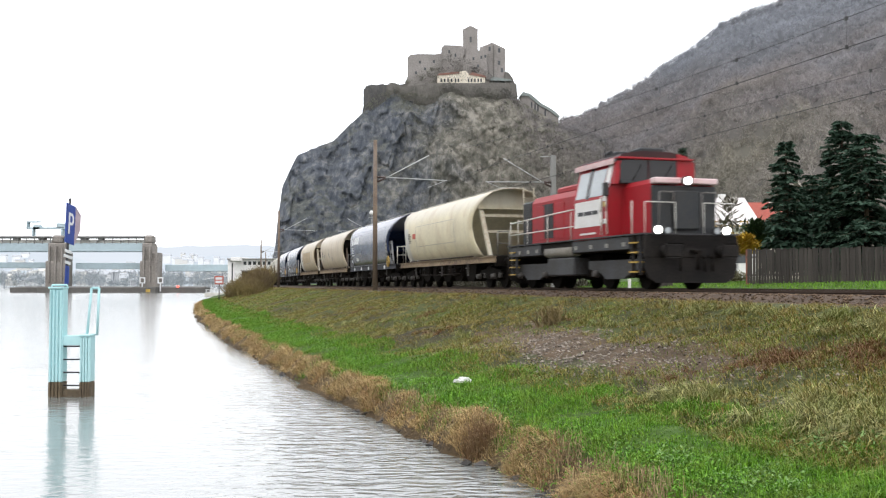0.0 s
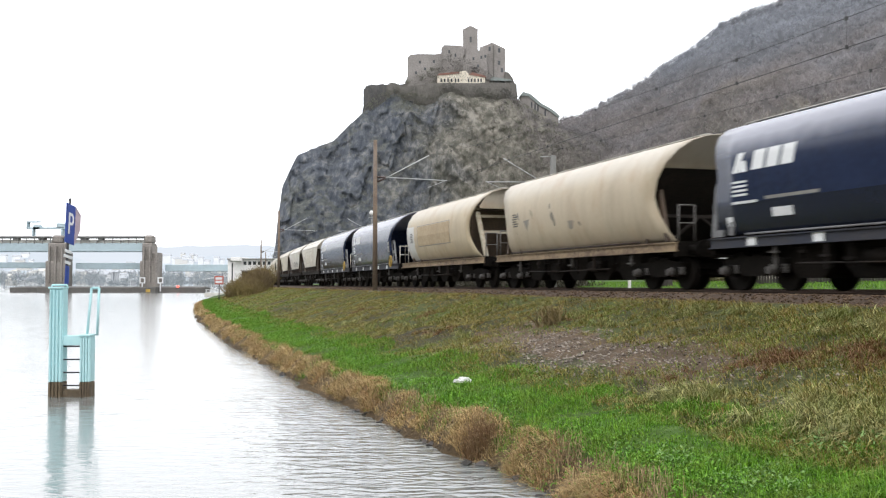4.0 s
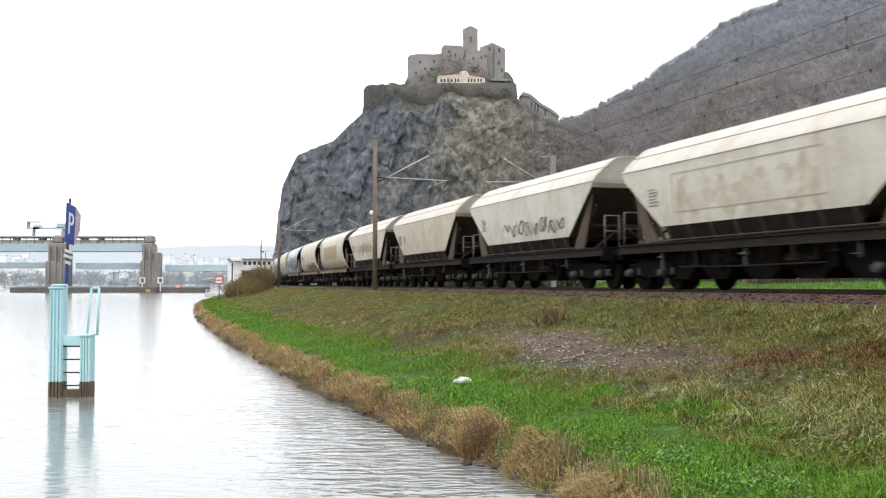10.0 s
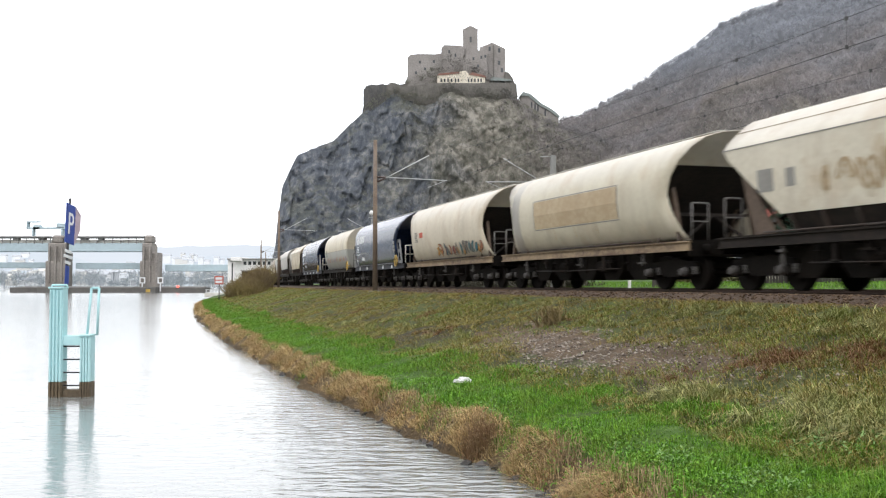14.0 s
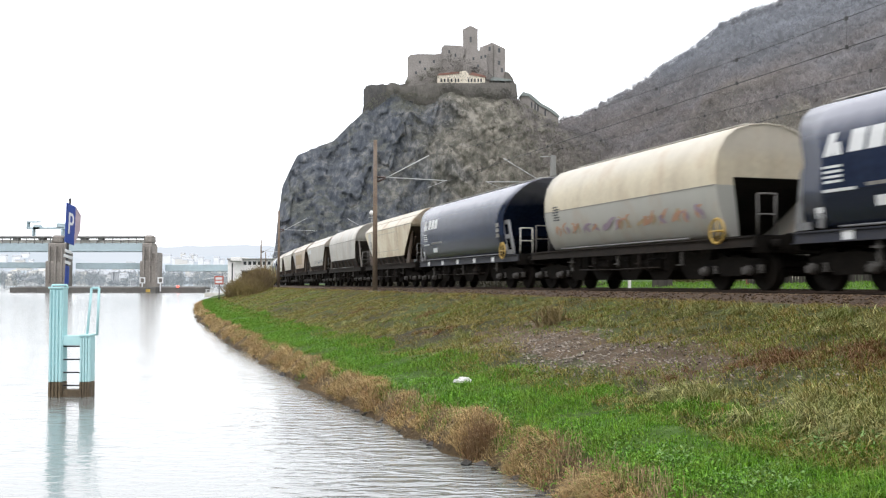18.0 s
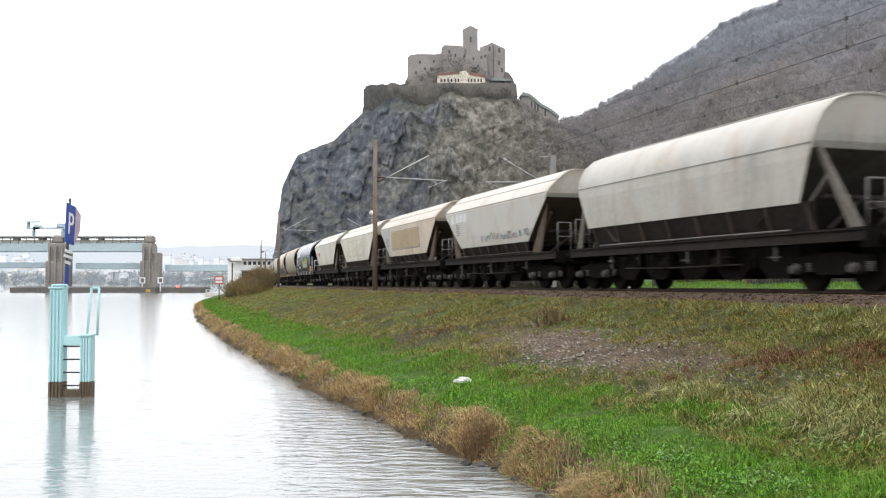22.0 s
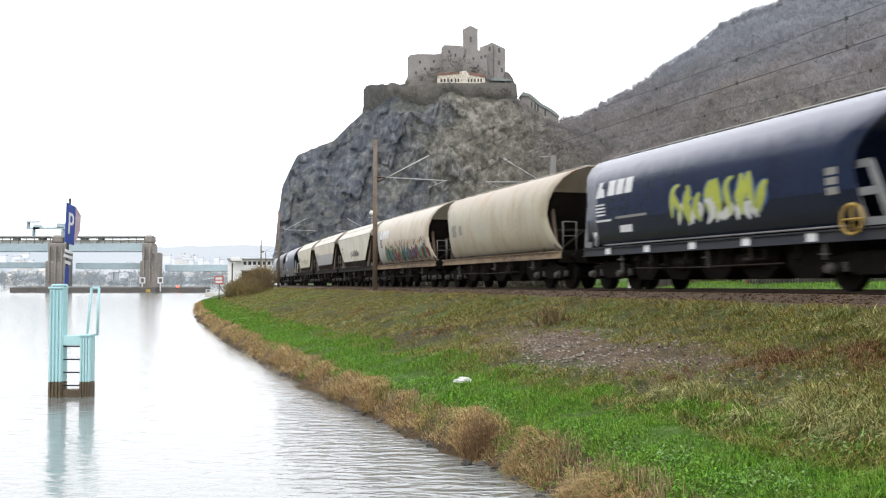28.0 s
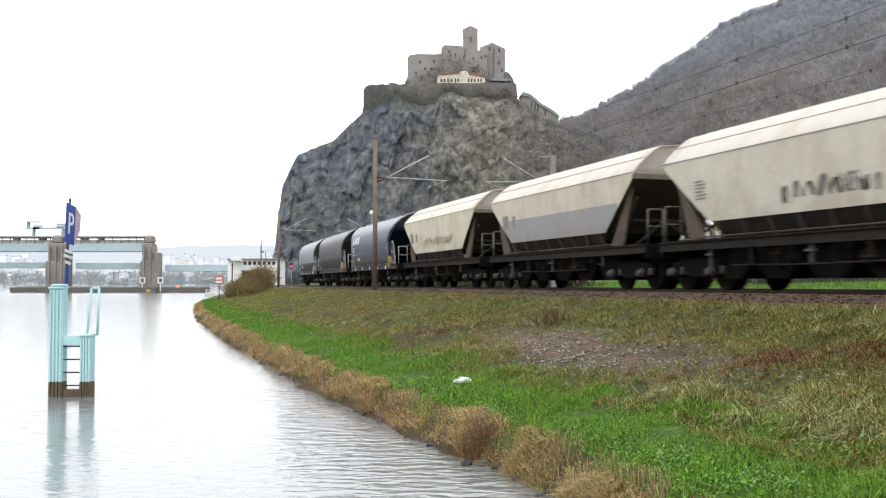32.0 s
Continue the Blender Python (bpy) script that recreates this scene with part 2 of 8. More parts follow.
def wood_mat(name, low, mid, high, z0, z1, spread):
    """Bare woods: brown and yellowish low down, blue-grey higher up with haze painted in, and soft patches of other
    trees.
    """
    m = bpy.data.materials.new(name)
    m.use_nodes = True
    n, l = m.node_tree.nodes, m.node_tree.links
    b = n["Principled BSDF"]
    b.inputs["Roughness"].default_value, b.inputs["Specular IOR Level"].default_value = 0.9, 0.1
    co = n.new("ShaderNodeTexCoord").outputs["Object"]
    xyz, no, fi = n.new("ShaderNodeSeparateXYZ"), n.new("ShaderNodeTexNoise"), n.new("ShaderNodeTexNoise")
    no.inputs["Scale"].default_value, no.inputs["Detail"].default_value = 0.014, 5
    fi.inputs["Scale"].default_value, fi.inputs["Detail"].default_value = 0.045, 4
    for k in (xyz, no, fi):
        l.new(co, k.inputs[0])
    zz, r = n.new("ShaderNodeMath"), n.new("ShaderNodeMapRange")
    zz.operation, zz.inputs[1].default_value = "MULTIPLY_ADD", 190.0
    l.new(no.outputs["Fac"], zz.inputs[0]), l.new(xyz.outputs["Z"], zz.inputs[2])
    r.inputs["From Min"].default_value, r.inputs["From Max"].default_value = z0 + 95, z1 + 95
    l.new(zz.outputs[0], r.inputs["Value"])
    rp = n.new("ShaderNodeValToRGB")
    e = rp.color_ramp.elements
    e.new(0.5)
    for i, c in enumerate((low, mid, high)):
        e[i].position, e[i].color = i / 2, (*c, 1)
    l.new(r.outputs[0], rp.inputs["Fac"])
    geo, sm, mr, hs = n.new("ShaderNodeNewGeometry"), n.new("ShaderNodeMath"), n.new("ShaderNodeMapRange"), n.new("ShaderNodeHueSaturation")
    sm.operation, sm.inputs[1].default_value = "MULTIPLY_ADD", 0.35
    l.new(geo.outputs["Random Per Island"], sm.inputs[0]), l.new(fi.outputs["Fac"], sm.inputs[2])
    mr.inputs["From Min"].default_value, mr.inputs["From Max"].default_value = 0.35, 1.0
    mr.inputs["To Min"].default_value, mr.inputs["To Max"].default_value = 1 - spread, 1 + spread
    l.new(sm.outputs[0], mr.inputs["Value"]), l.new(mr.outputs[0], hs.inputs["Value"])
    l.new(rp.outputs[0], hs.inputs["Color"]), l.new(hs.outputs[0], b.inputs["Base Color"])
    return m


# floor colour darkened so that gaps between the crowns read as shade
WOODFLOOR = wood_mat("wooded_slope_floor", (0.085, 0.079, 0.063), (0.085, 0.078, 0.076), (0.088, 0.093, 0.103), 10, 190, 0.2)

GRASS = leafy("fresh_grass", (0.045, 0.145, 0.008), (0.155, 0.33, 0.02), (0.145, 0.22, 0.028), 2.6, fourth=(0.08, 0.21, 0.015))
DRYGRASS = leafy("autumn_grass", (0.09, 0.082, 0.02), (0.40, 0.30, 0.088), (0.175, 0.19, 0.03), 2.4, fourth=(0.28, 0.15, 0.043))
REED = leafy("dead_reed", (0.22, 0.135, 0.055), (0.62, 0.46, 0.22), (0.37, 0.22, 0.095), 2.2, fourth=(0.30, 0.25, 0.09))
# twigs lightened and blued with height: distance haze put into the colour
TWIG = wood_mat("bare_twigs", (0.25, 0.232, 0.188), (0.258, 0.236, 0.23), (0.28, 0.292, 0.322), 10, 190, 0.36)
NEEDLE = leafy("spruce_needles", (0.012, 0.035, 0.02), (0.05, 0.09, 0.06))
BARK = mat("bark", (0.09, 0.065, 0.045), 0.9, bump=0.6, bump_scale=20)
BALLAST = mat("ballast_stone", (0.10, 0.064, 0.041), 0.95, tint=(0.045, 0.03, 0.02), scale=9, amount=0.9, bump=1.0, bump_scale=12)
STEEL = mat("rail_steel", (0.06, 0.038, 0.028), 0.6, 0.4, tint=(0.04, 0.022, 0.015))
SLEEPER = mat("sleeper_concrete", (0.22, 0.20, 0.18), 0.9, bump=0.3)
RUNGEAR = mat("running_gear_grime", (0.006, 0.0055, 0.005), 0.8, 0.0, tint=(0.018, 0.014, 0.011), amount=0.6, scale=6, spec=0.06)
BOXGREY = mat("dusty_axle_box_grey", (0.10, 0.094, 0.088), 0.75, tint=(0.03, 0.026, 0.023), scale=9, amount=0.9)
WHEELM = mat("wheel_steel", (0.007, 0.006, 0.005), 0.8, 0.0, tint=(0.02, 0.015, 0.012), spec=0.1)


# ---- mesh helpers ----
def part(name, bm, material, parent=None, label=""):
    """Links a bmesh as one mesh object, under a thing or under a part."""
    me = bpy.data.meshes.new(name)
    bm.to_mesh(me)
    bm.free()
    me.materials.append(material)
    ob = new(name, me)
    ob.parent = parent
    if label:
        ob["label"] = label
    return ob


def empty(name, m=Matrix()):
    ob = new(name)
    ob.empty_display_size = 0.3
    ob.matrix_basis = m
    return ob


def raw(name, verts, faces, material, smooth=False):
    """A mesh from arrays; the faces all have the same number of corners where they come as an array."""
    me = bpy.data.meshes.new(name)
    if isinstance(faces, np.ndarray):
        n, k = faces.shape
        me.vertices.add(len(verts)), me.loops.add(n * k), me.polygons.add(n)
        me.vertices.foreach_set("co", np.asarray(verts, np.float32).ravel())
        me.loops.foreach_set("vertex_index", faces.astype(np.int32).ravel())
        me.polygons.foreach_set("loop_start", np.arange(0, n * k, k, dtype=np.int32))
        me.update(calc_edges=True)
    else:
        me.from_pydata(verts, [], faces)
    me.materials.append(material)
    if smooth:
        me.polygons.foreach_set("use_smooth", [True] * len(me.polygons))
    me.update()
    return new(name, me)


def box(bm, x0, x1, y0, y1, z0, z1, bevel=0.0, m=None):
    t = bmesh.new()
    bmesh.ops.create_cube(t, size=1.0)
    for v in t.verts:
        v.co = Vector(((x0 + x1) / 2 + v.co.x * (x1 - x0), (y0 + y1) / 2 + v.co.y * (y1 - y0), (z0 + z1) / 2 + v.co.z * (z1 - z0)))
    if bevel:
        bmesh.ops.bevel(t, geom=t.edges[:], offset=bevel, segments=1, affect="EDGES")
    return join(bm, t, m)


def join(bm, t, m=None):
    if m:
        t.transform(m)
    table = {}
    for v in t.verts:
        table[v] = bm.verts.new(v.co)
    for f in t.faces:
        g = bm.faces.new([table[v] for v in f.verts])
        g.smooth = f.smooth
    t.free()
    return bm


def rod(bm, a, b, r, seg=8, r2=None):
    """A round bar from a to b."""
    a, b = Vector(a), Vector(b)
    t = bmesh.new()
    bmesh.ops.create_cone(t, cap_ends=True, segments=seg, radius1=r, radius2=r if r2 is None else r2, depth=(b - a).length)
    for f in t.faces:
        f.smooth = len(f.verts) == 4
    q = (b - a).to_track_quat("Z", "Y").to_matrix().to_4x4()
    return join(bm, t, Matrix.Translation((a + b) / 2) @ q)


def pipe(bm, pts, r, seg=6):
    """A bent bar through the points."""
    for a, b in zip(pts, pts[1:]):
        rod(bm, a, b, r, seg)
    return bm


def plate(bm, outline, axis, a, b):
    """An outline in a plane, thickened from a to b along the axis ('x', 'y' or 'z')."""
    def at(p, h):
        return {"x": (h, p[0], p[1]), "y": (p[0], h, p[1]), "z": (p[0], p[1], h)}[axis]
    lo = [bm.verts.new(at(p, a)) for p in outline]
    hi = [bm.verts.new(at(p, b)) for p in outline]
    bm.faces.new(lo), bm.faces.new(hi[::-1])
    for i in range(len(lo)):
        j = (i + 1) % len(lo)
        bm.faces.new((lo[i], hi[i], hi[j], lo[j]))
    bmesh.ops.recalc_face_normals(bm, faces=bm.faces[:])
    return bm


def beam(bm, a, b, w, h):
    """A square bar from a to b."""
    a, b = Vector(a), Vector(b)
    t = bmesh.new()
    bmesh.ops.create_cube(t, size=1.0)
    for v in t.verts:
        v.co = Vector((v.co.x * w, v.co.y * h, v.co.z * (b - a).length))
    q = (b - a).to_track_quat("Z", "Y").to_matrix().to_4x4()
    return join(bm, t, Matrix.Translation((a + b) / 2) @ q)


# ---- the line of the near track ----
RAIL = 2.40
TY = np.linspace(-560, 1200, 17601)
TX = np.where(TY < 185, 15.911 - 0.3401 * TY + 4.712e-4 * TY ** 2, 15.911 - 0.3401 * 185 + 4.712e-4 * 185 ** 2 + (-0.3401 + 9.424e-4 * 185) * (TY - 185))
TX = np.where(TY < -40, 15.911 + 0.3401 * 40 + 4.712e-4 * 1600 - 0.3778 * (TY + 40), TX)
TS = np.concatenate([[0], np.cumsum(np.hypot(np.diff(TX), np.diff(TY)))])
TS -= np.interp(0, TY, TS)
UX, UY = np.gradient(TX, TS), np.gradient(TY, TS)


def spot(s, d=0.0):
    """Plan place s metres along the track (0 beside the camera) and d metres from it towards the river."""
    x, y, ux, uy = (np.interp(s, TS, a) for a in (TX, TY, UX, UY))
    return x - uy * d, y + ux * d


def heading(s):
    """The turn about z of a vehicle that runs towards the camera."""
    return math.degrees(math.atan2(-np.interp(s, TS, UY), -np.interp(s, TS, UX)))


BANK = [(-900, 9), (-300, 8), (-120, 5), (-60, 3.4), (-30, 2.85), (-14, 2.62), (-8.5, 2.40), (-6.6, 2.14), (2.5, 2.16), (3.3, 2.12), (5.0, 1.65), (7.2, 1.05),
        (8.6, 0.74), (9.6, 0.60), (10.1, 0.48), (10.45, 0.12), (10.7, -0.2), (12, -0.7), (30, -2), (900, -2.5)]


def bank(d):
    return np.interp(d, [p[0] for p in BANK], [p[1] for p in BANK])


def wave(x, y, seed=0.0):
    """A smooth wandering value of plan place."""
    return (np.sin(x * 0.9 + 1.3 * np.sin(y * 0.7 + seed)) + np.sin(y * 1.1 + 1.7 * np.sin(x * 0.53 + seed * 2)) + 0.6 * np.sin(x * 2.3 - y * 1.9 + seed)) / 2.6


def flare(s):
    """The shore's shallow bays; the bank widens a little away from the camera."""
    return 0.75 * np.clip((s - 28) / 70, 0, 1) + np.interp(s, [11, 13, 17, 20, 24, 32, 60, 100], [-0.15, -0.2, -0.42, -0.2, 0.0, 0.15, 0.2, 0.0])


def height(s, d):
    s, d = np.asarray(s, float), np.asarray(d, float)
    x, y = spot(s, d)
    near = np.clip((d + 9) / 6, 0, 1) * np.clip((10.6 - d) / 1.0, 0.15, 1)
    flat = np.where((d < 3) & (d > -7), 0.15, 1.0)
    edge = (0.20 * wave(x * 0.9, y * 0.9, 4) + 0.15 * wave(x * 2.6, y * 2.6, 8)) * np.clip(1 + (s - 25) / 90, 1, 1.25)
    lumps = 0.05 * wave(x * 3.7, y * 3.7, 5) * np.clip((d - 3) / 1.0, 0, 1) * np.clip((9.2 - d) / 1.0, 0, 1)
    return bank(d - flare(s) * np.clip((d - 3) / 4, 0, 1) + edge * (d > 8)) + 0.07 * wave(x * 1.3, y * 1.3) * near * flat + lumps


def graded(*runs):
    out = []
    for a, b, n in runs:
        out += list(np.linspace(a, b, n, endpoint=False))
    return np.array(out + [runs[-1][1]])


def grid_faces(n, m):
    i = np.arange(n - 1)[:, None] * m + np.arange(m - 1)[None, :]
    return np.stack([i, i + 1, i + m + 1, i + m], -1).reshape(-1, 4).tolist()


def build_ground():
    ss = graded((-500, -60, 12), (-60, 0, 8), (0, 60, 150), (60, 140, 90), (140, 560, 40), (560, 1150, 10))
    dd = graded((-900, -120, 8), (-120, -14, 14), (-14, -6, 12), (-6, 2.4, 10), (2.4, 12.0, 54), (12.0, 30, 8), (30, 900, 8))
    S, D = np.meshgrid(ss, dd, indexing="ij")
    x, y = spot(S, D)
    v = np.stack([x, y, height(S, D)], -1).reshape(-1, 3).tolist()
    ob = raw("ground", v, grid_faces(len(ss), len(dd)), GROUND, True)
    for m in (TURF, LITTER, DIRT):
        ob.data.materials.append(m)
    sm, dm = (S[:-1, :-1] + S[1:, 1:]) / 2, (D[:-1, :-1] + D[1:, 1:]) / 2
    dm = np.where(dm > 3, dm - flare(sm) * np.clip((dm - 3) / 4, 0, 1), dm)
    wob = 0.35 * wave(sm * 0.8, dm * 1.3, 2)
    kind = np.where((dm + wob > 8.2) & (dm + wob * 0.5 < 10.0), 1, 0)
    kind = np.where(dm + wob * 0.5 >= 10.0, 2, kind)
    kind = np.where((dm < 2.5) & (dm > -7), 3, kind)
    kind = np.where((np.abs(sm - 23) < 5.0 + wob * 3) & (np.abs(dm - 6.3) < 0.9 + wob), 3, kind)
    kind = np.where((dm <= -7) & (dm > -120), 1, kind)
    ob.data.polygons.foreach_set("material_index", kind.reshape(-1).astype(int).tolist())
    return tagged(ob, "grassy railway embankment sloping down to the river bank", "ground", kind="structure")


build_ground()
water_bm = bmesh.new()
bmesh.ops.create_grid(water_bm, x_segments=8, y_segments=8, size=1500)
river = tagged(part("water", water_bm, WATER), "calm grey river with fine ripples", "water", kind="structure")
river.location = (0, 0, 0)


# ---- cliff, hill, distance ----
def at_depth(px, py, depth):
    """Plan place and height, at that depth, on the line of sight (px, py) of a 1750-unit view."""
    u, v = (px - 784) / 1750, (441 - py) / 1750
    c, s = math.cos(radians(2.03)), math.sin(radians(2.03))
    y = c - v * s
    return u / y * depth, depth, EYE + (s + v * c) / y * depth


CREST = [(478, 470), (486, 440), (491, 385), (499, 325), (525, 272), (590, 246), (606, 230), (640, 197), (655, 193), (672, 183), (688, 170), (704, 166), (716, 173), (730, 181), (752, 185), (770, 179), (782, 165), (798, 160), (815, 166), (840, 169), (870, 173), (905, 172), (920, 184), (948, 206), (990, 224), (1060, 244), (1140, 300)]
PLATEAU = [(640, 197), (648, 160), (716, 150), (730, 153), (900, 153), (912, 170), (990, 212)]
BROW = 598.0


def build_cliff():
    """The crag: a steep face of blocks and buttresses up to its brow, a ledge under the walls, the castle's plateau and the back."""
    cols, rws = 330, 150
    px = np.linspace(478, 1140, cols)
    top = np.interp(px, [p[0] for p in CREST], [p[1] for p in CREST])
    top += np.array([noise.fractal(Vector((p * 0.045, 3.0, 0)), 0.8, 2, 4) * 2.6 for p in px])
    plat = np.where((px > 640) & (px < 990), np.interp(px, [p[0] for p in PLATEAU], [p[1] for p in PLATEAU]), top)
    V = []
    for i in range(cols):
        zt = at_depth(px[i], top[i], BROW)[2]
        zp = at_depth(px[i], plat[i], 611)[2] if plat[i] < top[i] - 2 else zt
        ease = min(1.0, max(0.0, (px[i] - 760) / 240))  # the east side leans back into the saddle
        for j in range(rws):
            f = j / (rws - 1)
            if f < 0.86:
                u = f / 0.86
                z, depth = zt * u, 545 - 40 * ease + (38 + 40 * ease) * u ** 1.25 + 15 * u
            else:
                u = (f - 0.86) / 0.14
                depth = BROW + 240 * u ** 2
                z = zt if depth < 608.5 else zt + (zp - zt) * min(1, (depth - 608.5) / 2.5) if depth < 650 else zp * max(0.0, 1 - (depth - 650) / 170)
            w = min(1, f * 9) * (1 if f < 0.8 else max(0.08, 1 - (f - 0.8) / 0.06))
            q = Vector((px[i] * 0.34 + z * 0.22, z - px[i] * 0.05, 0.0))  # strata dip towards the river
            big = noise.noise(Vector((q.x * 0.035, q.y * 0.011, 4))) * 13 + noise.noise(Vector((q.x * 0.08, q.y * 0.04, 9))) * 5
            cell = noise.voronoi(Vector((q.x * 0.075, q.y * 0.045, 1.0)))[1][0]
            small = noise.voronoi(Vector((q.x * 0.2, q.y * 0.13, 5.0)))[1][0]
            block = noise.cell(cell * 31.7) * 2.6 + noise.cell(small * 17.3) * 1.4
            rough = noise.fractal(Vector((q.x * 0.13, q.y * 0.13, 2)), 0.7, 2.2, 6)
            depth -= (big + (block + rough * 2.2) * (1 - 0.45 * ease)) * w
            x = (px[i] - 784) / 1750 * depth + rough * 0.8 * w * min(1, i / 12)
            V.append((x, depth, z - 1 + rough * 1.0 * w))
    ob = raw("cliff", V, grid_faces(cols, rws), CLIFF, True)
    return tagged(ob, "dark grey basalt crag with ledges and thin scrub", "cliff", kind="structure")


RIDGE = [(880, 300), (960, 240), (1000, 214), (1025, 212), (1060, 192), (1110, 167), (1170, 127), (1230, 90), (1280, 47), (1340, 22), (1390, 6), (1500, -40), (1700, -110), (2100, -160)]


def hill_place(px, f):
    """On the hillside: f from 0 at its foot to 1 at its ridge."""
    top = np.interp(px, [p[0] for p in RIDGE], [p[1] for p in RIDGE])
    foot = np.interp(px, [880, 1100, 1400, 2100], [430, 330, 210, 150])
    depth = foot + (760 - foot) * f
    zt = at_depth(px, top, 760)[2]
    z = 3.0 + (zt - 3.0) * (0.35 * f + 0.65 * f ** 1.25)
    p = Vector((px * 0.006, f * 4.0, 0.3))
    z += noise.fractal(p, 0.9, 2.0, 4) * 9 * min(1, f * 4) * min(1, (1 - f) * 5)
    return (px - 784) / 1750 * depth, depth, z


def build_hill():
    cols, rws = 90, 60
    V = []
    for px in np.linspace(880, 2100, cols):
        for f in np.linspace(0, 1, rws):
            V.append(hill_place(px, f))
        x, y, z = hill_place(px, 1.0)
        V.append((x * 1.3, y * 1.35, 0))
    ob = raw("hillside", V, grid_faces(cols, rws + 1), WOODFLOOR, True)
    return tagged(ob, "steep hillside under bare autumn woods", "hill", kind="structure")


build_cliff()
build_hill()


def build_far_bank():
    """The unseen valley side across the river, left of and behind the camera; its woods darken the wagons' reflections.
    """
    V = []
    az, up = np.linspace(radians(121), radians(272), 44), 14
    for a in az:
        for j in range(up):
            f = j / (up - 1)
            r = 330 + 190 * f + 25 * math.sin(a * 5)
            z = -1 + 165 * f ** 0.9 * (0.88 + 0.12 * math.sin(a * 3 + 1)) * min(1, (a - az[0]) * 9 + 0.05) * min(1, (az[-1] - a) * 3 + 0.05)
            z += 5 * noise.noise(Vector((a * 9, f * 5, 2))) * f
            V.append((r * math.cos(a), r * math.sin(a), z))
    ob = raw("far_valley_side", V, grid_faces(len(az), up), FARWOOD, True)
    return tagged(ob, "unseen wooded valley side across the river", "hill", kind="structure")


build_far_bank()


def tuft_cloud(name, places, sizes, material, blades, spread=0.5, thin=0.12, up=0.7):
    """Many brushy crowns of thin upright sprays, as one mesh."""
    rng = np.random.default_rng(7)
    P = np.repeat(np.array(places), blades, 0)
    Z = np.repeat(np.array(sizes), blades)
    n = len(P)
    a = rng.uniform(0, 2 * np.pi, n)
    el = rng.uniform(0.1, 1.35, n) * up + 0.2
    ln = Z * rng.uniform(0.55, 1.0, n)
    dr = np.stack([np.cos(a) * np.cos(el), np.sin(a) * np.cos(el), np.sin(el)], -1)
    base = P + np.stack([rng.normal(0, 1, n) * Z * spread * 0.3, rng.normal(0, 1, n) * Z * spread * 0.3, rng.uniform(0, 0.5, n) * Z], -1)
    side = np.stack([-np.sin(a), np.cos(a), rng.normal(0, 0.3, n)], -1) * (Z * thin)[:, None]
    mid = base + dr * (ln * 0.55)[:, None]
    tip = base + dr * ln[:, None]
    V = np.stack([base, mid + side, tip, mid - side], 1).reshape(-1, 3)
    k = np.arange(n)[:, None] * 4
    F = (k + np.array([[0, 1, 2, 3]]))
    return raw(name, V, F, material)


def bare_trees(name, places, heights, spreads, material, sprays, seed):
    """Leafless trees as one mesh: a thin stem and a rounded crown of many fine rising sprays each."""
    rng = np.random.default_rng(seed)
    P, H, R = np.repeat(np.array(places), sprays, 0), np.repeat(np.array(heights), sprays), np.repeat(np.array(spreads), sprays)
    n = len(P)
    a, e = rng.uniform(0, 2 * np.pi, n), np.arcsin(rng.uniform(-0.75, 1.0, n))
    rad = rng.uniform(0.55, 1.0, n) ** 0.5
    tip = P + np.stack([np.cos(a) * np.cos(e) * R * rad, np.sin(a) * np.cos(e) * R * rad, H * 0.5 + np.sin(e) * H * 0.5 * rad], -1)
    g = rng.uniform(0.35, 0.75, n)[:, None]
    heart = P + np.stack([np.zeros(n), np.zeros(n), H * rng.uniform(0.3, 0.7, n)], -1)
    base = tip + (heart - tip) * g
    wide = np.cross(tip - base, rng.normal(0, 1, (n, 3)))
    wide *= (rng.uniform(0.06, 0.15, n) / np.maximum(np.linalg.norm(wide, axis=1), 1e-6))[:, None]
    crowns = np.stack([base - wide, base + wide, tip], 1).reshape(-1, 3)
    S, h = np.array(places), np.array(heights)
    k = len(S)
    w = np.stack([0.012 * h, np.zeros(k), np.zeros(k)], -1)
    up = np.stack([rng.normal(0, 0.3, k), np.zeros(k), h * 0.8], -1)
    stems = np.stack([S - w, S + w, S + up], 1).reshape(-1, 3)
    V = np.concatenate([crowns, stems])
    return raw(name, V, np.arange(len(V)).reshape(-1, 3), material)


def build_woods():
    rng = np.random.default_rng(3)
    at, hh, rr = [], [], []
    for k in range(9200):
        px = rng.uniform(885, 1640)
        f = min(rng.uniform(0.0, 1.0) ** 0.8, 0.998) if k > 700 else rng.uniform(0.985, 1.0)
        x, y, z = hill_place(px, f)
        h = rng.uniform(4.5, 8.5) * (1.15 if k <= 700 and rng.random() < 0.4 else 0.9)
        at.append((x + rng.normal(0, 1.0), y, z - 1.6)), hh.append(h), rr.append(h * rng.uniform(0.32, 0.5))
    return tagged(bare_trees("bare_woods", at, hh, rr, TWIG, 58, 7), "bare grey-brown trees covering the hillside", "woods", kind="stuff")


build_woods()


# ---- the train ----
WHEEL_R = 0.46


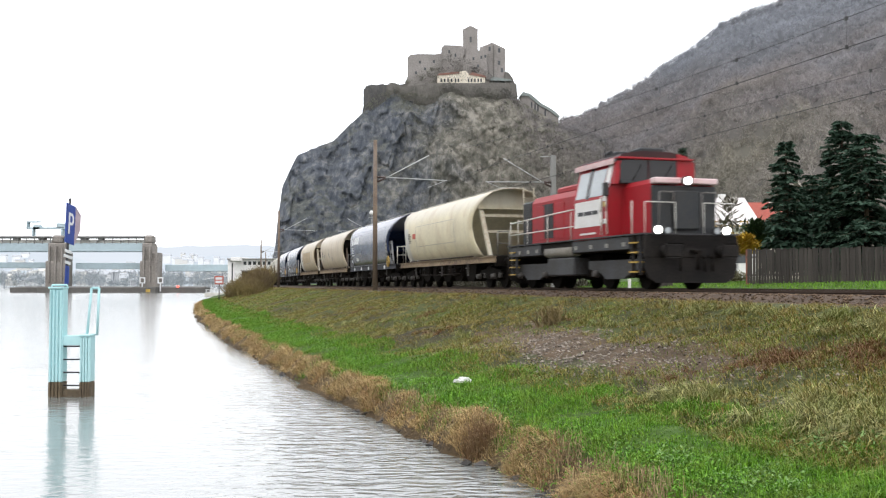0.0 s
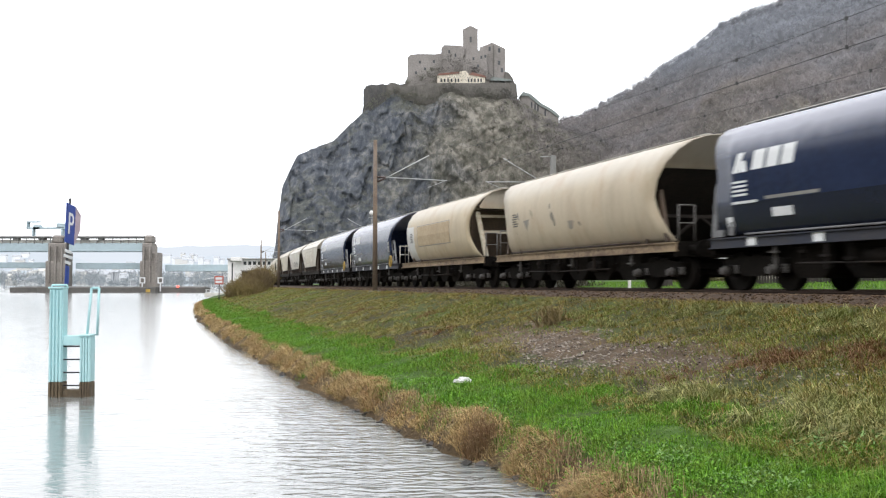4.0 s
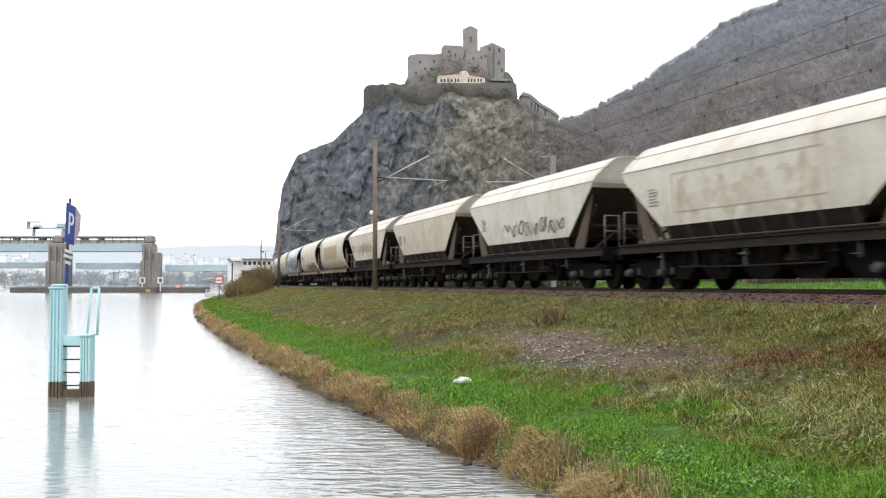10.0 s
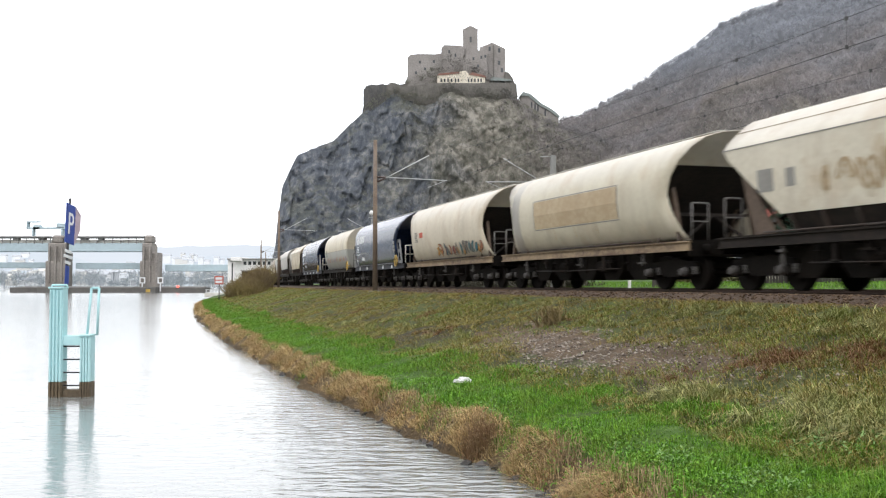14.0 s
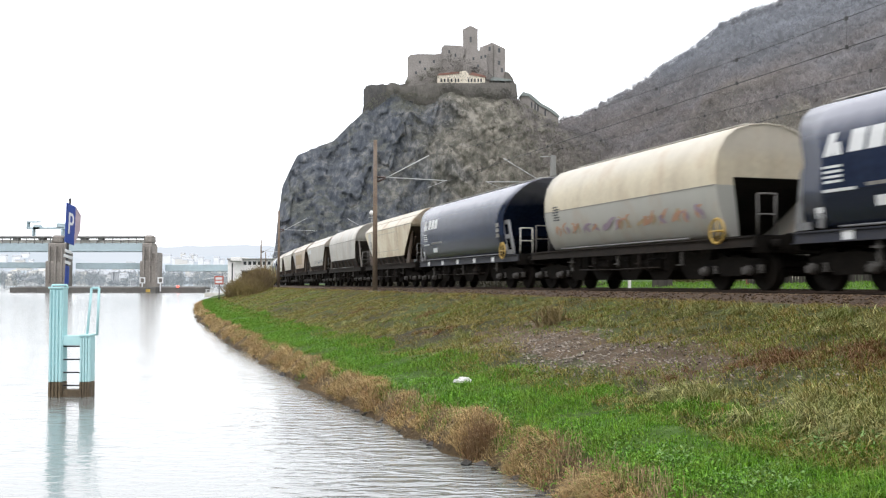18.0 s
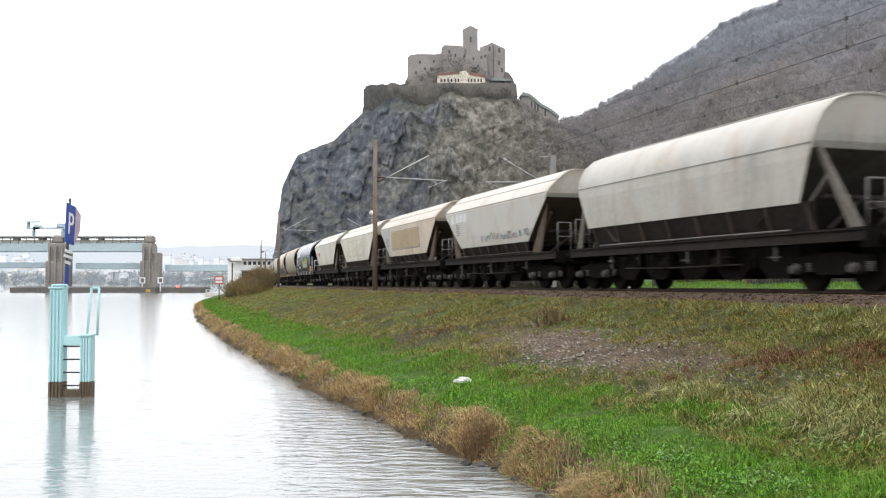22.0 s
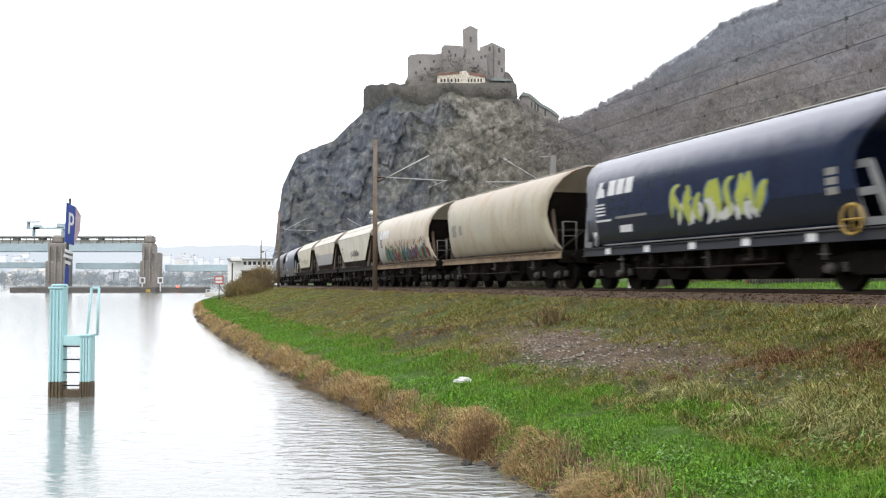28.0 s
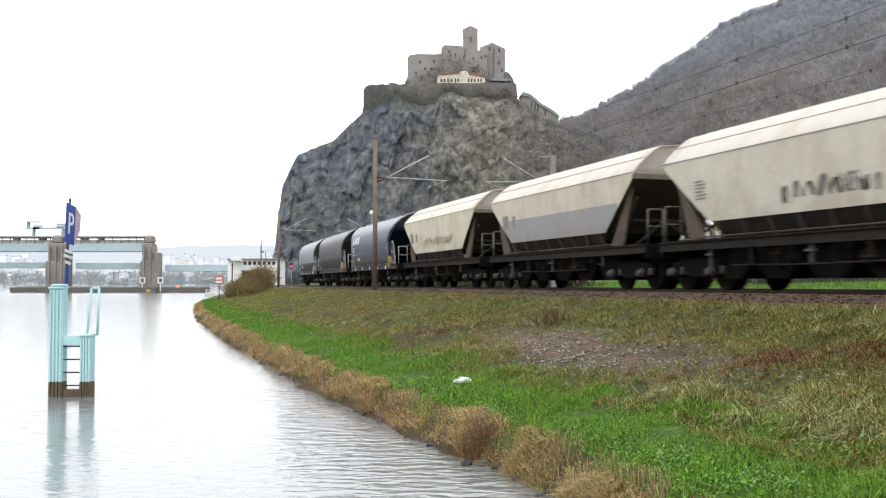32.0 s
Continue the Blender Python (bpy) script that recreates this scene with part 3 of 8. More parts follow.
def paint(name, base, stain, streak, streak_amount=0.5, rough=0.45, low=None, low_z=2.4, low_x=None, tag=None, dirt=0.35, gloss=0.35, dust=(0.10, 0.075, 0.055), ghost=False, bleach_sheen=(0.54, 0.505, 0.455), bleach_sheen_amount=0.55, rust=0.0, soot=0.38):
    """Wagon paint: base coat, blotches, rain streaks, dust towards the sill, an optional lower band and sprayed lettering on the river side."""
    m = mat(name, base, rough, tint=stain, scale=3.0, amount=dirt, streak=streak, streak_amount=streak_amount, bump=0.02, bump_scale=2.0)
    n, l = m.node_tree.nodes, m.node_tree.links
    b = n["Principled BSDF"]
    b.inputs["Specular IOR Level"].default_value = gloss
    out = b.inputs["Base Color"].links[0].from_socket
    co = n.new("ShaderNodeTexCoord").outputs["Object"]
    xyz = n.new("ShaderNodeSeparateXYZ")
    l.new(co, xyz.inputs[0])

    def calc(op, a, c):
        k = n.new("ShaderNodeMath")
        k.operation = op
        for i, v in enumerate((a, c)):
            if isinstance(v, (int, float)):
                k.inputs[i].default_value = v
            else:
                l.new(v, k.inputs[i])
        return k.outputs[0]

    def layer(fac, color, over):
        k = n.new("ShaderNodeMixRGB")
        l.new(fac, k.inputs["Fac"]), l.new(over, k.inputs["Color1"])
        if isinstance(color, tuple):
            k.inputs["Color2"].default_value = (*color, 1)
        else:
            l.new(color, k.inputs["Color2"])
        return k.outputs[0]

    wob = n.new("ShaderNodeTexNoise")
    wob.inputs["Scale"].default_value, wob.inputs["Detail"].default_value = 1.5, 4
    l.new(co, wob.inputs["Vector"])
    if low:
        fac = calc("LESS_THAN", xyz.outputs["Z"], low_z)
        if low_x:
            fac = calc("MULTIPLY", fac, calc("MULTIPLY", calc("GREATER_THAN", xyz.outputs["X"], low_x[0]), calc("LESS_THAN", xyz.outputs["X"], low_x[1])))
        out = layer(calc("MULTIPLY", fac, 0.8), low, out)
    if tag:
        x0, x1, z0, z1, colors, seed, cover = tag
        shift = calc("MULTIPLY", calc("SUBTRACT", wob.outputs["Fac"], 0.5), 1.1)
        wave_z = calc("MULTIPLY", calc("SINE", calc("MULTIPLY", xyz.outputs["X"], 5.5 + seed), 0), 0.16)
        zz = calc("ADD", calc("ADD", xyz.outputs["Z"], shift), wave_z)
        inside = calc("MULTIPLY", calc("MULTIPLY", calc("GREATER_THAN", zz, z0), calc("LESS_THAN", zz, z1)),
                      calc("MULTIPLY", calc("GREATER_THAN", xyz.outputs["X"], x0), calc("LESS_THAN", xyz.outputs["X"], x1)))
        inside = calc("MULTIPLY", inside, calc("LESS_THAN", xyz.outputs["Y"], 0.0))
        bend, warp = n.new("ShaderNodeMixRGB"), n.new("ShaderNodeTexNoise")
        bend.blend_type, bend.inputs["Fac"].default_value = "ADD", 0.55 if ghost else 0.3
        warp.inputs["Scale"].default_value, warp.inputs["Detail"].default_value = 2.6, 4
        l.new(co, warp.inputs["Vector"]), l.new(co, bend.inputs["Color1"]), l.new(warp.outputs["Color"], bend.inputs["Color2"])
        mp = n.new("ShaderNodeMapping")
        mp.inputs["Location"].default_value = (seed, 0, 0)
        mp.inputs["Rotation"].default_value = (0, 0.5, 0)
        mp.inputs["Scale"].default_value = (1.9, 0.2, 1.6)
        l.new(bend.outputs[0], mp.inputs["Vector"])
        vo = n.new("ShaderNodeTexVoronoi")
        vo.inputs["Scale"].default_value = 1.0
        l.new(mp.outputs[0], vo.inputs["Vector"])
        sep = n.new("ShaderNodeSeparateColor")
        l.new(vo.outputs["Color"], sep.inputs[0])
        rp = n.new("ShaderNodeValToRGB")
        rp.color_ramp.interpolation = "CONSTANT"
        while len(rp.color_ramp.elements) < len(colors):
            rp.color_ramp.elements.new(0.5)
        for i, c in enumerate(colors):
            rp.color_ramp.elements[i].position, rp.color_ramp.elements[i].color = i / len(colors), (*c, 1)
        l.new(sep.outputs[0], rp.inputs["Fac"])
        pick = calc("LESS_THAN", sep.outputs[1], cover)
        if ghost:  # painted over: only worn traces are left
            worn = n.new("ShaderNodeMapRange")
            worn.inputs["From Min"].default_value, worn.inputs["From Max"].default_value = 0.38, 0.62
            l.new(warp.outputs["Fac"], worn.inputs["Value"])
            pick = calc("MULTIPLY", pick, worn.outputs[0])
        out = layer(calc("MULTIPLY", calc("MULTIPLY", inside, pick), 0.6 if ghost else 0.85), rp.outputs[0], out)
    # roof sheets bleached and powdered with grain dust; on navy also the sky's sheen, painted in
    top = n.new("ShaderNodeMapRange")
    top.inputs["From Min"].default_value, top.inputs["From Max"].default_value, top.inputs["To Max"].default_value = 3.3, 3.75, bleach_sheen_amount
    l.new(calc("ADD", xyz.outputs["Z"], calc("MULTIPLY", wob.outputs["Fac"], 0.35)), top.inputs["Value"])
    out = layer(top.outputs[0], bleach_sheen, out)
    if rust:  # rust run from seams and ends
        mp2, rn, rr = n.new("ShaderNodeMapping"), n.new("ShaderNodeTexNoise"), n.new("ShaderNodeMapRange")
        mp2.inputs["Scale"].default_value = (0.5, 0.5, 0.35)
        rn.inputs["Scale"].default_value, rn.inputs["Detail"].default_value, rn.inputs["Roughness"].default_value = 1.5, 7, 0.65
        l.new(co, mp2.inputs["Vector"]), l.new(mp2.outputs[0], rn.inputs["Vector"])
        rr.inputs["From Min"].default_value, rr.inputs["From Max"].default_value, rr.inputs["To Max"].default_value = 0.5, 0.72, rust
        l.new(rn.outputs["Fac"], rr.inputs["Value"])
        out = layer(rr.outputs[0], (0.36, 0.21, 0.095), out)
    dustf = n.new("ShaderNodeMapRange")
    dustf.inputs["From Min"].default_value, dustf.inputs["From Max"].default_value = 2.3, 1.1
    dustf.inputs["To Max"].default_value = soot
    l.new(calc("ADD", xyz.outputs["Z"], calc("MULTIPLY", wob.outputs["Fac"], 0.6)), dustf.inputs["Value"])
    out = layer(dustf.outputs[0], dust, out)
    l.new(out, b.inputs["Base Color"])
    return m


CREAM = dict(stain=(0.40, 0.35, 0.26), streak=(0.26, 0.19, 0.125), rust=0.4)
RUSTY = mat("rust_brown_frame", (0.05, 0.034, 0.027), 0.8, tint=(0.022, 0.017, 0.014), amount=0.7, bump=0.2)
BEIGE = mat("rusty_beige_frame", (0.105, 0.072, 0.05), 0.75, tint=(0.045, 0.031, 0.023), scale=5, amount=0.85)
HANDRAIL = mat("grey_handrail", (0.14, 0.135, 0.13), 0.6, tint=(0.11, 0.085, 0.07), amount=0.7)
# lighter slope colour stands in for a better lit hopper end
GREYSLOPE = mat("light_grey_end_slope", (0.17, 0.155, 0.14), 0.8, tint=(0.09, 0.075, 0.06), amount=0.8, spec=0.2)
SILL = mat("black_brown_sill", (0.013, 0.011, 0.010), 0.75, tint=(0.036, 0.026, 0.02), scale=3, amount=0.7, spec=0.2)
NAVYSILL = mat("navy_black_sill", (0.034, 0.038, 0.055), 0.55, tint=(0.055, 0.05, 0.05), scale=5, amount=0.7, spec=0.25)
SLOPE = mat("dark_end_slope", (0.018, 0.015, 0.014), 0.85, tint=(0.04, 0.03, 0.024), amount=0.6, spec=0.2)
TRAPSLOPE = mat("dusty_brown_end_slope", (0.085, 0.066, 0.052), 0.85, tint=(0.15, 0.105, 0.07), amount=0.7, spec=0.2)
GREYFRAME = mat("grey_frame_paint", (0.055, 0.055, 0.062), 0.6, tint=(0.03, 0.026, 0.024), amount=0.7)
ENDGREY = mat("end_frame_grey", (0.20, 0.205, 0.215), 0.6, tint=(0.1, 0.09, 0.085), amount=0.6)
GREYLINE = mat("grey_lettering", (0.27, 0.26, 0.24), 0.6, tint=(0.17, 0.16, 0.15), amount=0.5)
PALE = mat("pale_grey_paint", (0.62, 0.61, 0.57), 0.55, tint=(0.3, 0.26, 0.2), amount=0.5)
WHITE = mat("white_lettering", (0.72, 0.73, 0.74), 0.5, tint=(0.5, 0.5, 0.5), amount=0.3)
DARKMARK = mat("dark_lettering", (0.06, 0.06, 0.065), 0.6)
REDMARK = mat("red_label", (0.52, 0.10, 0.06), 0.6)
YELLOW = mat("ochre_yellow_paint", (0.5, 0.33, 0.06), 0.5, tint=(0.28, 0.17, 0.05), amount=0.5)
TREAD = mat("ochre_sill_paint", (0.33, 0.245, 0.15), 0.7, tint=(0.11, 0.068, 0.045), scale=3, amount=0.95)
DIRTYCREAM = mat("dirty_cream_frame", (0.43, 0.39, 0.30), 0.65, tint=(0.24, 0.18, 0.12), scale=4, amount=0.8)

PROFILE = {
    "barrel": [(1.02, 1.26), (1.22, 1.55), (1.38, 2.0), (1.46, 2.5), (1.46, 2.95), (1.37, 3.4), (1.17, 3.76), (0.86, 4.02), (0.45, 4.16), (0, 4.20)],
    "blue": [(1.24, 1.22), (1.36, 1.6), (1.44, 2.1), (1.47, 2.7), (1.43, 3.15), (1.30, 3.52), (1.08, 3.82), (0.78, 4.04), (0.42, 4.16), (0, 4.20)],
    "trap": [(1.36, 1.68), (1.41, 2.2), (1.45, 2.8), (1.47, 3.28), (1.34, 3.47), (1.08, 3.72), (0.80, 3.95), (0.62, 4.05), (0.30, 4.09), (0, 4.10)],
    "grey": [(1.38, 1.86), (1.42, 2.3), (1.46, 2.8), (1.46, 3.10), (1.38, 3.45), (1.20, 3.76), (0.90, 4.02), (0.50, 4.17), (0.25, 4.20), (0, 4.21)],
}
for name in ("barrel", "blue"):
    PROFILE[name] = [(y, z if z < 3 else 3 + (z - 3) * 0.92) for y, z in PROFILE[name]]
PROFILE["flat"] = PROFILE["first"] = PROFILE["vented"] = PROFILE["barrel"]
INSET_REAR = {"vented": [(1.2, 0.2), (3.2, 0.2), (3.6, 0.3), (3.95, 0.1), (4.1, 0.0), (4.3, 0.0)], "barrel": [(1.2, 0.75), (1.9, 1.05), (2.5, 1.15), (3.0, 1.0), (3.45, 0.6), (3.85, 0.2), (4.15, 0.0), (4.3, 0.0)], "blue": [(1.2, 0.50), (2.0, 0.60), (2.75, 0.72), (3.2, 0.55), (3.7, 0.25), (4.1, 0.02), (4.3, 0.0)]}
INSET = {  # how far the shell's end lies in from the roof's end, by height
    "barrel": [(1.2, 0.70), (1.9, 1.0), (2.4, 1.2), (2.9, 1.05), (3.4, 0.68), (3.8, 0.30), (4.1, 0.05), (4.3, 0.0)],
    "first": [(1.2, 0.75), (1.9, 1.05), (2.5, 1.15), (3.0, 1.0), (3.45, 0.6), (3.85, 0.2), (4.15, 0.0), (4.3, 0.0)],
    "blue": [(1.2, 1.30), (1.9, 1.45), (2.5, 1.52), (2.85, 1.38), (3.2, 1.0), (3.6, 0.5), (3.9, 0.12), (4.1, 0.0), (4.3, 0.0)],
    "trap": [(1.6, 2.10), (3.15, 0.05), (3.3, 0.0), (4.3, 0.0)],
    "grey": [(1.8, 0.62), (2.9, 0.12), (3.2, 0.0), (4.3, 0.0)],
    "flat": [(1.2, 0.0), (4.3, 0.0)],
    "vented": [(1.2, 0.8), (1.7, 1.2), (2.3, 1.5), (2.8, 1.4), (3.25, 1.0), (3.6, 0.55), (3.9, 0.2), (4.1, 0.0), (4.3, 0.0)],
}
CAP = {  # the end wall: upper panel, then the hopper's slope below it
    "barrel": ((3.25, 0.06), (1.3, 1.9)), "first": ((3.25, 0.06), (1.3, 1.9)), "vented": ((3.25, 0.06), (1.3, 0.9)), "blue": ((3.45, 0.06), (1.3, 2.3)), "trap": ((3.12, 0.06), (1.68, 2.05)),
    "grey": ((3.0, 0.10), (1.4, 2.2)), "flat": ((2.75, 0.02), (1.3, 2.0)),
}
END_FRONT = {"barrel": 0.35, "vented": 0.75, "grey": 1.95}
BODY_L = {"barrel": 14.6, "vented": 14.6, "first": 16.4, "blue": 14.75, "trap": 13.75, "grey": 14.6, "flat": 14.4}
END_GAP = {"barrel": 0.75, "vented": 1.75, "first": 1.45, "blue": 0.40, "trap": 1.0, "grey": 1.35, "flat": 2.0}


def half_width(kind, z):
    p = PROFILE[kind]
    return float(np.interp(z, [q[1] for q in p], [q[0] for q in p]))


def end_in(kind, z, sx=1):
    p = INSET[kind] if sx > 0 or kind not in INSET_REAR else INSET_REAR[kind]
    return float(np.interp(z, [q[0] for q in p], [q[1] for q in p]))


def dense(kind):
    p = PROFILE[kind]
    out = []
    for (y0, z0), (y1, z1) in zip(p, p[1:]):
        out += [(y0, z0), ((y0 + y1) / 2, (z0 + z1) / 2)]
    return out + [p[-1]]


def shell(kind, L):
    """The tub's side and roof sheets, closed to an inner skin 25 mm in."""
    hl = L / 2 - END_GAP[kind]
    prof = dense(kind)
    ring = [(-y, z) for y, z in prof] + [(y, z) for y, z in prof[-2::-1]]
    bm = bmesh.new()
    cols = 16
    skins = []
    for off in (0.0, 0.025):
        grid = []
        for y, z in ring:
            x1, x0 = L / 2 - END_FRONT.get(kind, END_GAP[kind]) - end_in(kind, z), -hl + end_in(kind, z, -1)
            f = (1.47 - off) / 1.47
            grid.append([bm.verts.new((x0 + (x1 - x0) * i / cols, y * f, z - off * (z - 2.2) / 2)) for i in range(cols + 1)])
        skins.append(grid)
    for g in skins:
        for a, b in zip(g, g[1:]):
            for i in range(cols):
                bm.faces.new((a[i], a[i + 1], b[i + 1], b[i])).smooth = kind not in ("trap", "grey") or min(a[0].co.z, b[0].co.z) > PROFILE[kind][3][1] - 0.03
    o, q = skins
    for i in (0, cols):
        for j in range(len(ring) - 1):
            bm.faces.new((o[j][i], q[j][i], q[j + 1][i], o[j + 1][i]))
    for j in (0, len(ring) - 1):
        for i in range(cols):
            bm.faces.new((o[j][i], q[j][i], q[j][i + 1], o[j][i + 1]))
    bmesh.ops.recalc_face_normals(bm, faces=bm.faces[:])
    return bm


def end_walls(kind, L, sx):
    """Upper end panel and the slope under it, at the end sx."""
    hl = L / 2 - (END_FRONT.get(kind, END_GAP[kind]) if sx > 0 else END_GAP[kind])
    (zt, dx), (zb, inn) = CAP[kind]
    up = bmesh.new()
    zs = np.linspace(zt, 4.19, 9)
    rows = []
    for z in zs:
        w = max(half_width(kind, min(z, PROFILE[kind][-1][1] - 0.002)) - 0.03, 0.02)
        x = hl - end_in(kind, z, sx) - 0.045 if kind not in ("first", "vented") or sx < 0 else hl - (0.62 if kind == "first" else 0.32)
        rows.append([up.verts.new((sx * x, -w, min(z, PROFILE[kind][-1][1] - 0.03))), up.verts.new((sx * x, w, min(z, PROFILE[kind][-1][1] - 0.03)))])
    for a, b in zip(rows, rows[1:]):
        up.faces.new((a[0], a[1], b[1], b[0]))
    if kind == "flat":  # the rest of the disc beside the opening
        for s in (-1, 1):
            rows = []
            for z in np.linspace(1.28, zt, 7):
                w = half_width(kind, z) - 0.03
                rows.append([up.verts.new((sx * (hl - 0.045), s * min(0.95 - 0.12 * (2.75 - z), w - 0.05), z)), up.verts.new((sx * (hl - 0.045), s * w, z))])
            for a, b in zip(rows, rows[1:]):
                up.faces.new((a[0], a[1], b[1], b[0]))
    sl = bmesh.new()
    rows = []
    x0 = hl - end_in(kind, zt, sx) - 0.05
    for z in np.linspace(zt, zb, 6):
        f = (zt - z) / (zt - zb)
        w = half_width(kind, z) - 0.035
        rows.append([sl.verts.new((sx * (x0 - (inn - 0.1) * f), -w, z)), sl.verts.new((sx * (x0 - (inn - 0.1) * f), w, z))])
    for a, b in zip(rows, rows[1:]):
        sl.faces.new((a[0], a[1], b[1], b[0]))
    for bm in (up, sl):
        bmesh.ops.solidify(bm, geom=bm.faces[:], thickness=0.02)
    return up, sl


def mark(bm, kind, x0, x1, z0, z1, lean=0.0):
    """A flat lettering bar that follows the side sheet, on the river side."""
    n = max(1, int((z1 - z0) / 0.12 + 0.5))
    rows = []
    for i in range(n + 1):
        f = i / n
        z = z0 + (z1 - z0) * f
        rows.append([bm.verts.new((x + lean * f, -(half_width(kind, z) + o), z)) for o in (0.004, 0.010) for x in (x0, x1)])
    for a, b in zip(rows, rows[1:]):
        bm.faces.new((a[2], a[3], b[3], b[2])), bm.faces.new((a[0], b[0], b[1], a[1]))
        bm.faces.new((a[0], a[2], b[2], b[0])), bm.faces.new((a[1], b[1], b[3], a[3]))
    bm.faces.new((rows[0][0], rows[0][1], rows[0][3], rows[0][2])), bm.faces.new((rows[-1][0], rows[-1][2], rows[-1][3], rows[-1][1]))
    return bm


def wheelset():
    bm = bmesh.new()
    for y in (-0.75, 0.75):
        s = 1 if y > 0 else -1
        rod(bm, (0, y - 0.065 * s, 0), (0, y + 0.065 * s, 0), WHEEL_R, 24)
        rod(bm, (0, y - 0.095 * s, 0), (0, y - 0.065 * s, 0), WHEEL_R + 0.03, 24)
        rod(bm, (0, y + 0.065 * s, 0), (0, y + 0.10 * s, 0), 0.17, 12)
        rod(bm, (0.25, y + 0.066 * s, 0), (0.25, y + 0.075 * s, 0), 0.06, 8)
    rod(bm, (0, -1.0, 0), (0, 1.0, 0), 0.075, 10)
    return bm


def side_frame(base=0.9):
    """A freight bogie's cranked side frame with axle boxes and springs."""
    bm = bmesh.new()
    out = [(-base - 0.28, 0.52), (-base - 0.28, 0.72), (-base + 0.25, 0.76), (-0.45, 0.80), (0.45, 0.80), (base - 0.25, 0.76), (base + 0.28, 0.72), (base + 0.28, 0.52),
           (base - 0.25, 0.52), (0.42, 0.34), (-0.42, 0.34), (-base + 0.25, 0.52)]
    plate(bm, out, "y", -0.06, 0.06)
    for x in (-base, base):
        box(bm, x - 0.16, x + 0.16, -0.12, 0.11, 0.33, 0.60, 0.03)
        rod(bm, (x, -0.17, 0.46), (x, 0.0, 0.46), 0.13, 12)
        for k in (-0.22, 0.22):
            rod(bm, (x + k, -0.02, 0.40), (x + k, -0.02, 0.60), 0.075, 10)
    return bm


def coil_spring():
    """A coil spring as one ribbed body, standing on z = 0."""
    bm, rings = bmesh.new(), []
    for i in range(13):
        r = 0.093 if i % 2 else 0.072
        rings.append([bm.verts.new((r * math.cos(k * math.tau / 10), r * math.sin(k * math.tau / 10), 0.2 * i / 12)) for k in range(10)])
    for a, b in zip(rings, rings[1:]):
        for k in range(10):
            bm.faces.new((a[k], a[(k + 1) % 10], b[(k + 1) % 10], b[k])).smooth = True
    bm.faces.new(rings[0][::-1]), bm.faces.new(rings[-1])
    return bm


def box_cover():
    """The dished round cover of an axle box."""
    bm = bmesh.new()
    rod(bm, (0, -0.16, 0), (0, 0.02, 0), 0.085, 12, 0.125)
    return bm


def bogie(wagon, x, base=0.9, wheels=None):
    bm = bmesh.new()
    box(bm, -0.22, 0.22, -0.95, 0.95, 0.50, 0.86, 0.03)
    for s in (-1, 1):
        box(bm, s * (base + 0.15) - 0.05, s * (base + 0.15) + 0.05, -0.95, 0.95, 0.56, 0.70, 0.01)
        rod(bm, (s * 0.35, -0.75, 0.42), (s * 0.35, 0.75, 0.42), 0.05)
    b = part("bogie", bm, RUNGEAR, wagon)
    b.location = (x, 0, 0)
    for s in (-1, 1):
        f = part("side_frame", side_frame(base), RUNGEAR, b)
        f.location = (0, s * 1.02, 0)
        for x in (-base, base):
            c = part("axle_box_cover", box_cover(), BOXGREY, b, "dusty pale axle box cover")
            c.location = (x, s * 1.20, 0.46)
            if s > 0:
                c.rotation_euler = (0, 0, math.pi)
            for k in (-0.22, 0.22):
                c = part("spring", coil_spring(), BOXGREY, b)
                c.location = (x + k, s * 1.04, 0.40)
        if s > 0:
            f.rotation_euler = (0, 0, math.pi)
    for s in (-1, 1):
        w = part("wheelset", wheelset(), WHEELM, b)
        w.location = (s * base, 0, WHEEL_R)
    return b


def hand_wheel(cx, cy, cz, r, t=0.03):
    """A rim of one piece with a cross of spokes let into it."""
    bm = bmesh.new()
    n, k = 20, 6
    ring = [[bm.verts.new((cx + (r + t * math.cos(v * math.tau / k)) * math.cos(u * math.tau / n), cy + t * math.sin(v * math.tau / k),
                           cz + (r + t * math.cos(v * math.tau / k)) * math.sin(u * math.tau / n))) for v in range(k)] for u in range(n)]
    for u in range(n):
        for v in range(k):
            bm.faces.new((ring[u][v], ring[(u + 1) % n][v], ring[(u + 1) % n][(v + 1) % k], ring[u][(v + 1) % k])).smooth = True
    rod(bm, (cx - r, cy, cz), (cx + r, cy, cz), 0.02, 6), rod(bm, (cx, cy, cz - r), (cx, cy, cz + r), 0.02, 6)
    rod(bm, (cx, cy, cz), (cx, cy + 0.2, cz), 0.03, 6)
    return bm


def buffer_part(wagon, x, y, sx):
    bm = bmesh.new()
    rod(bm, (x - sx * 0.02, y, 1.06), (x + sx * 0.36, y, 1.06), 0.12, 12, 0.10)
    rod(bm, (x + sx * 0.36, y, 1.06), (x + sx * 0.58, y, 1.06), 0.075, 10)
    rod(bm, (x + sx * 0.58, y, 1.06), (x + sx * 0.62, y, 1.06), 0.23, 16)
    part("buffer", bm, RUNGEAR, wagon)


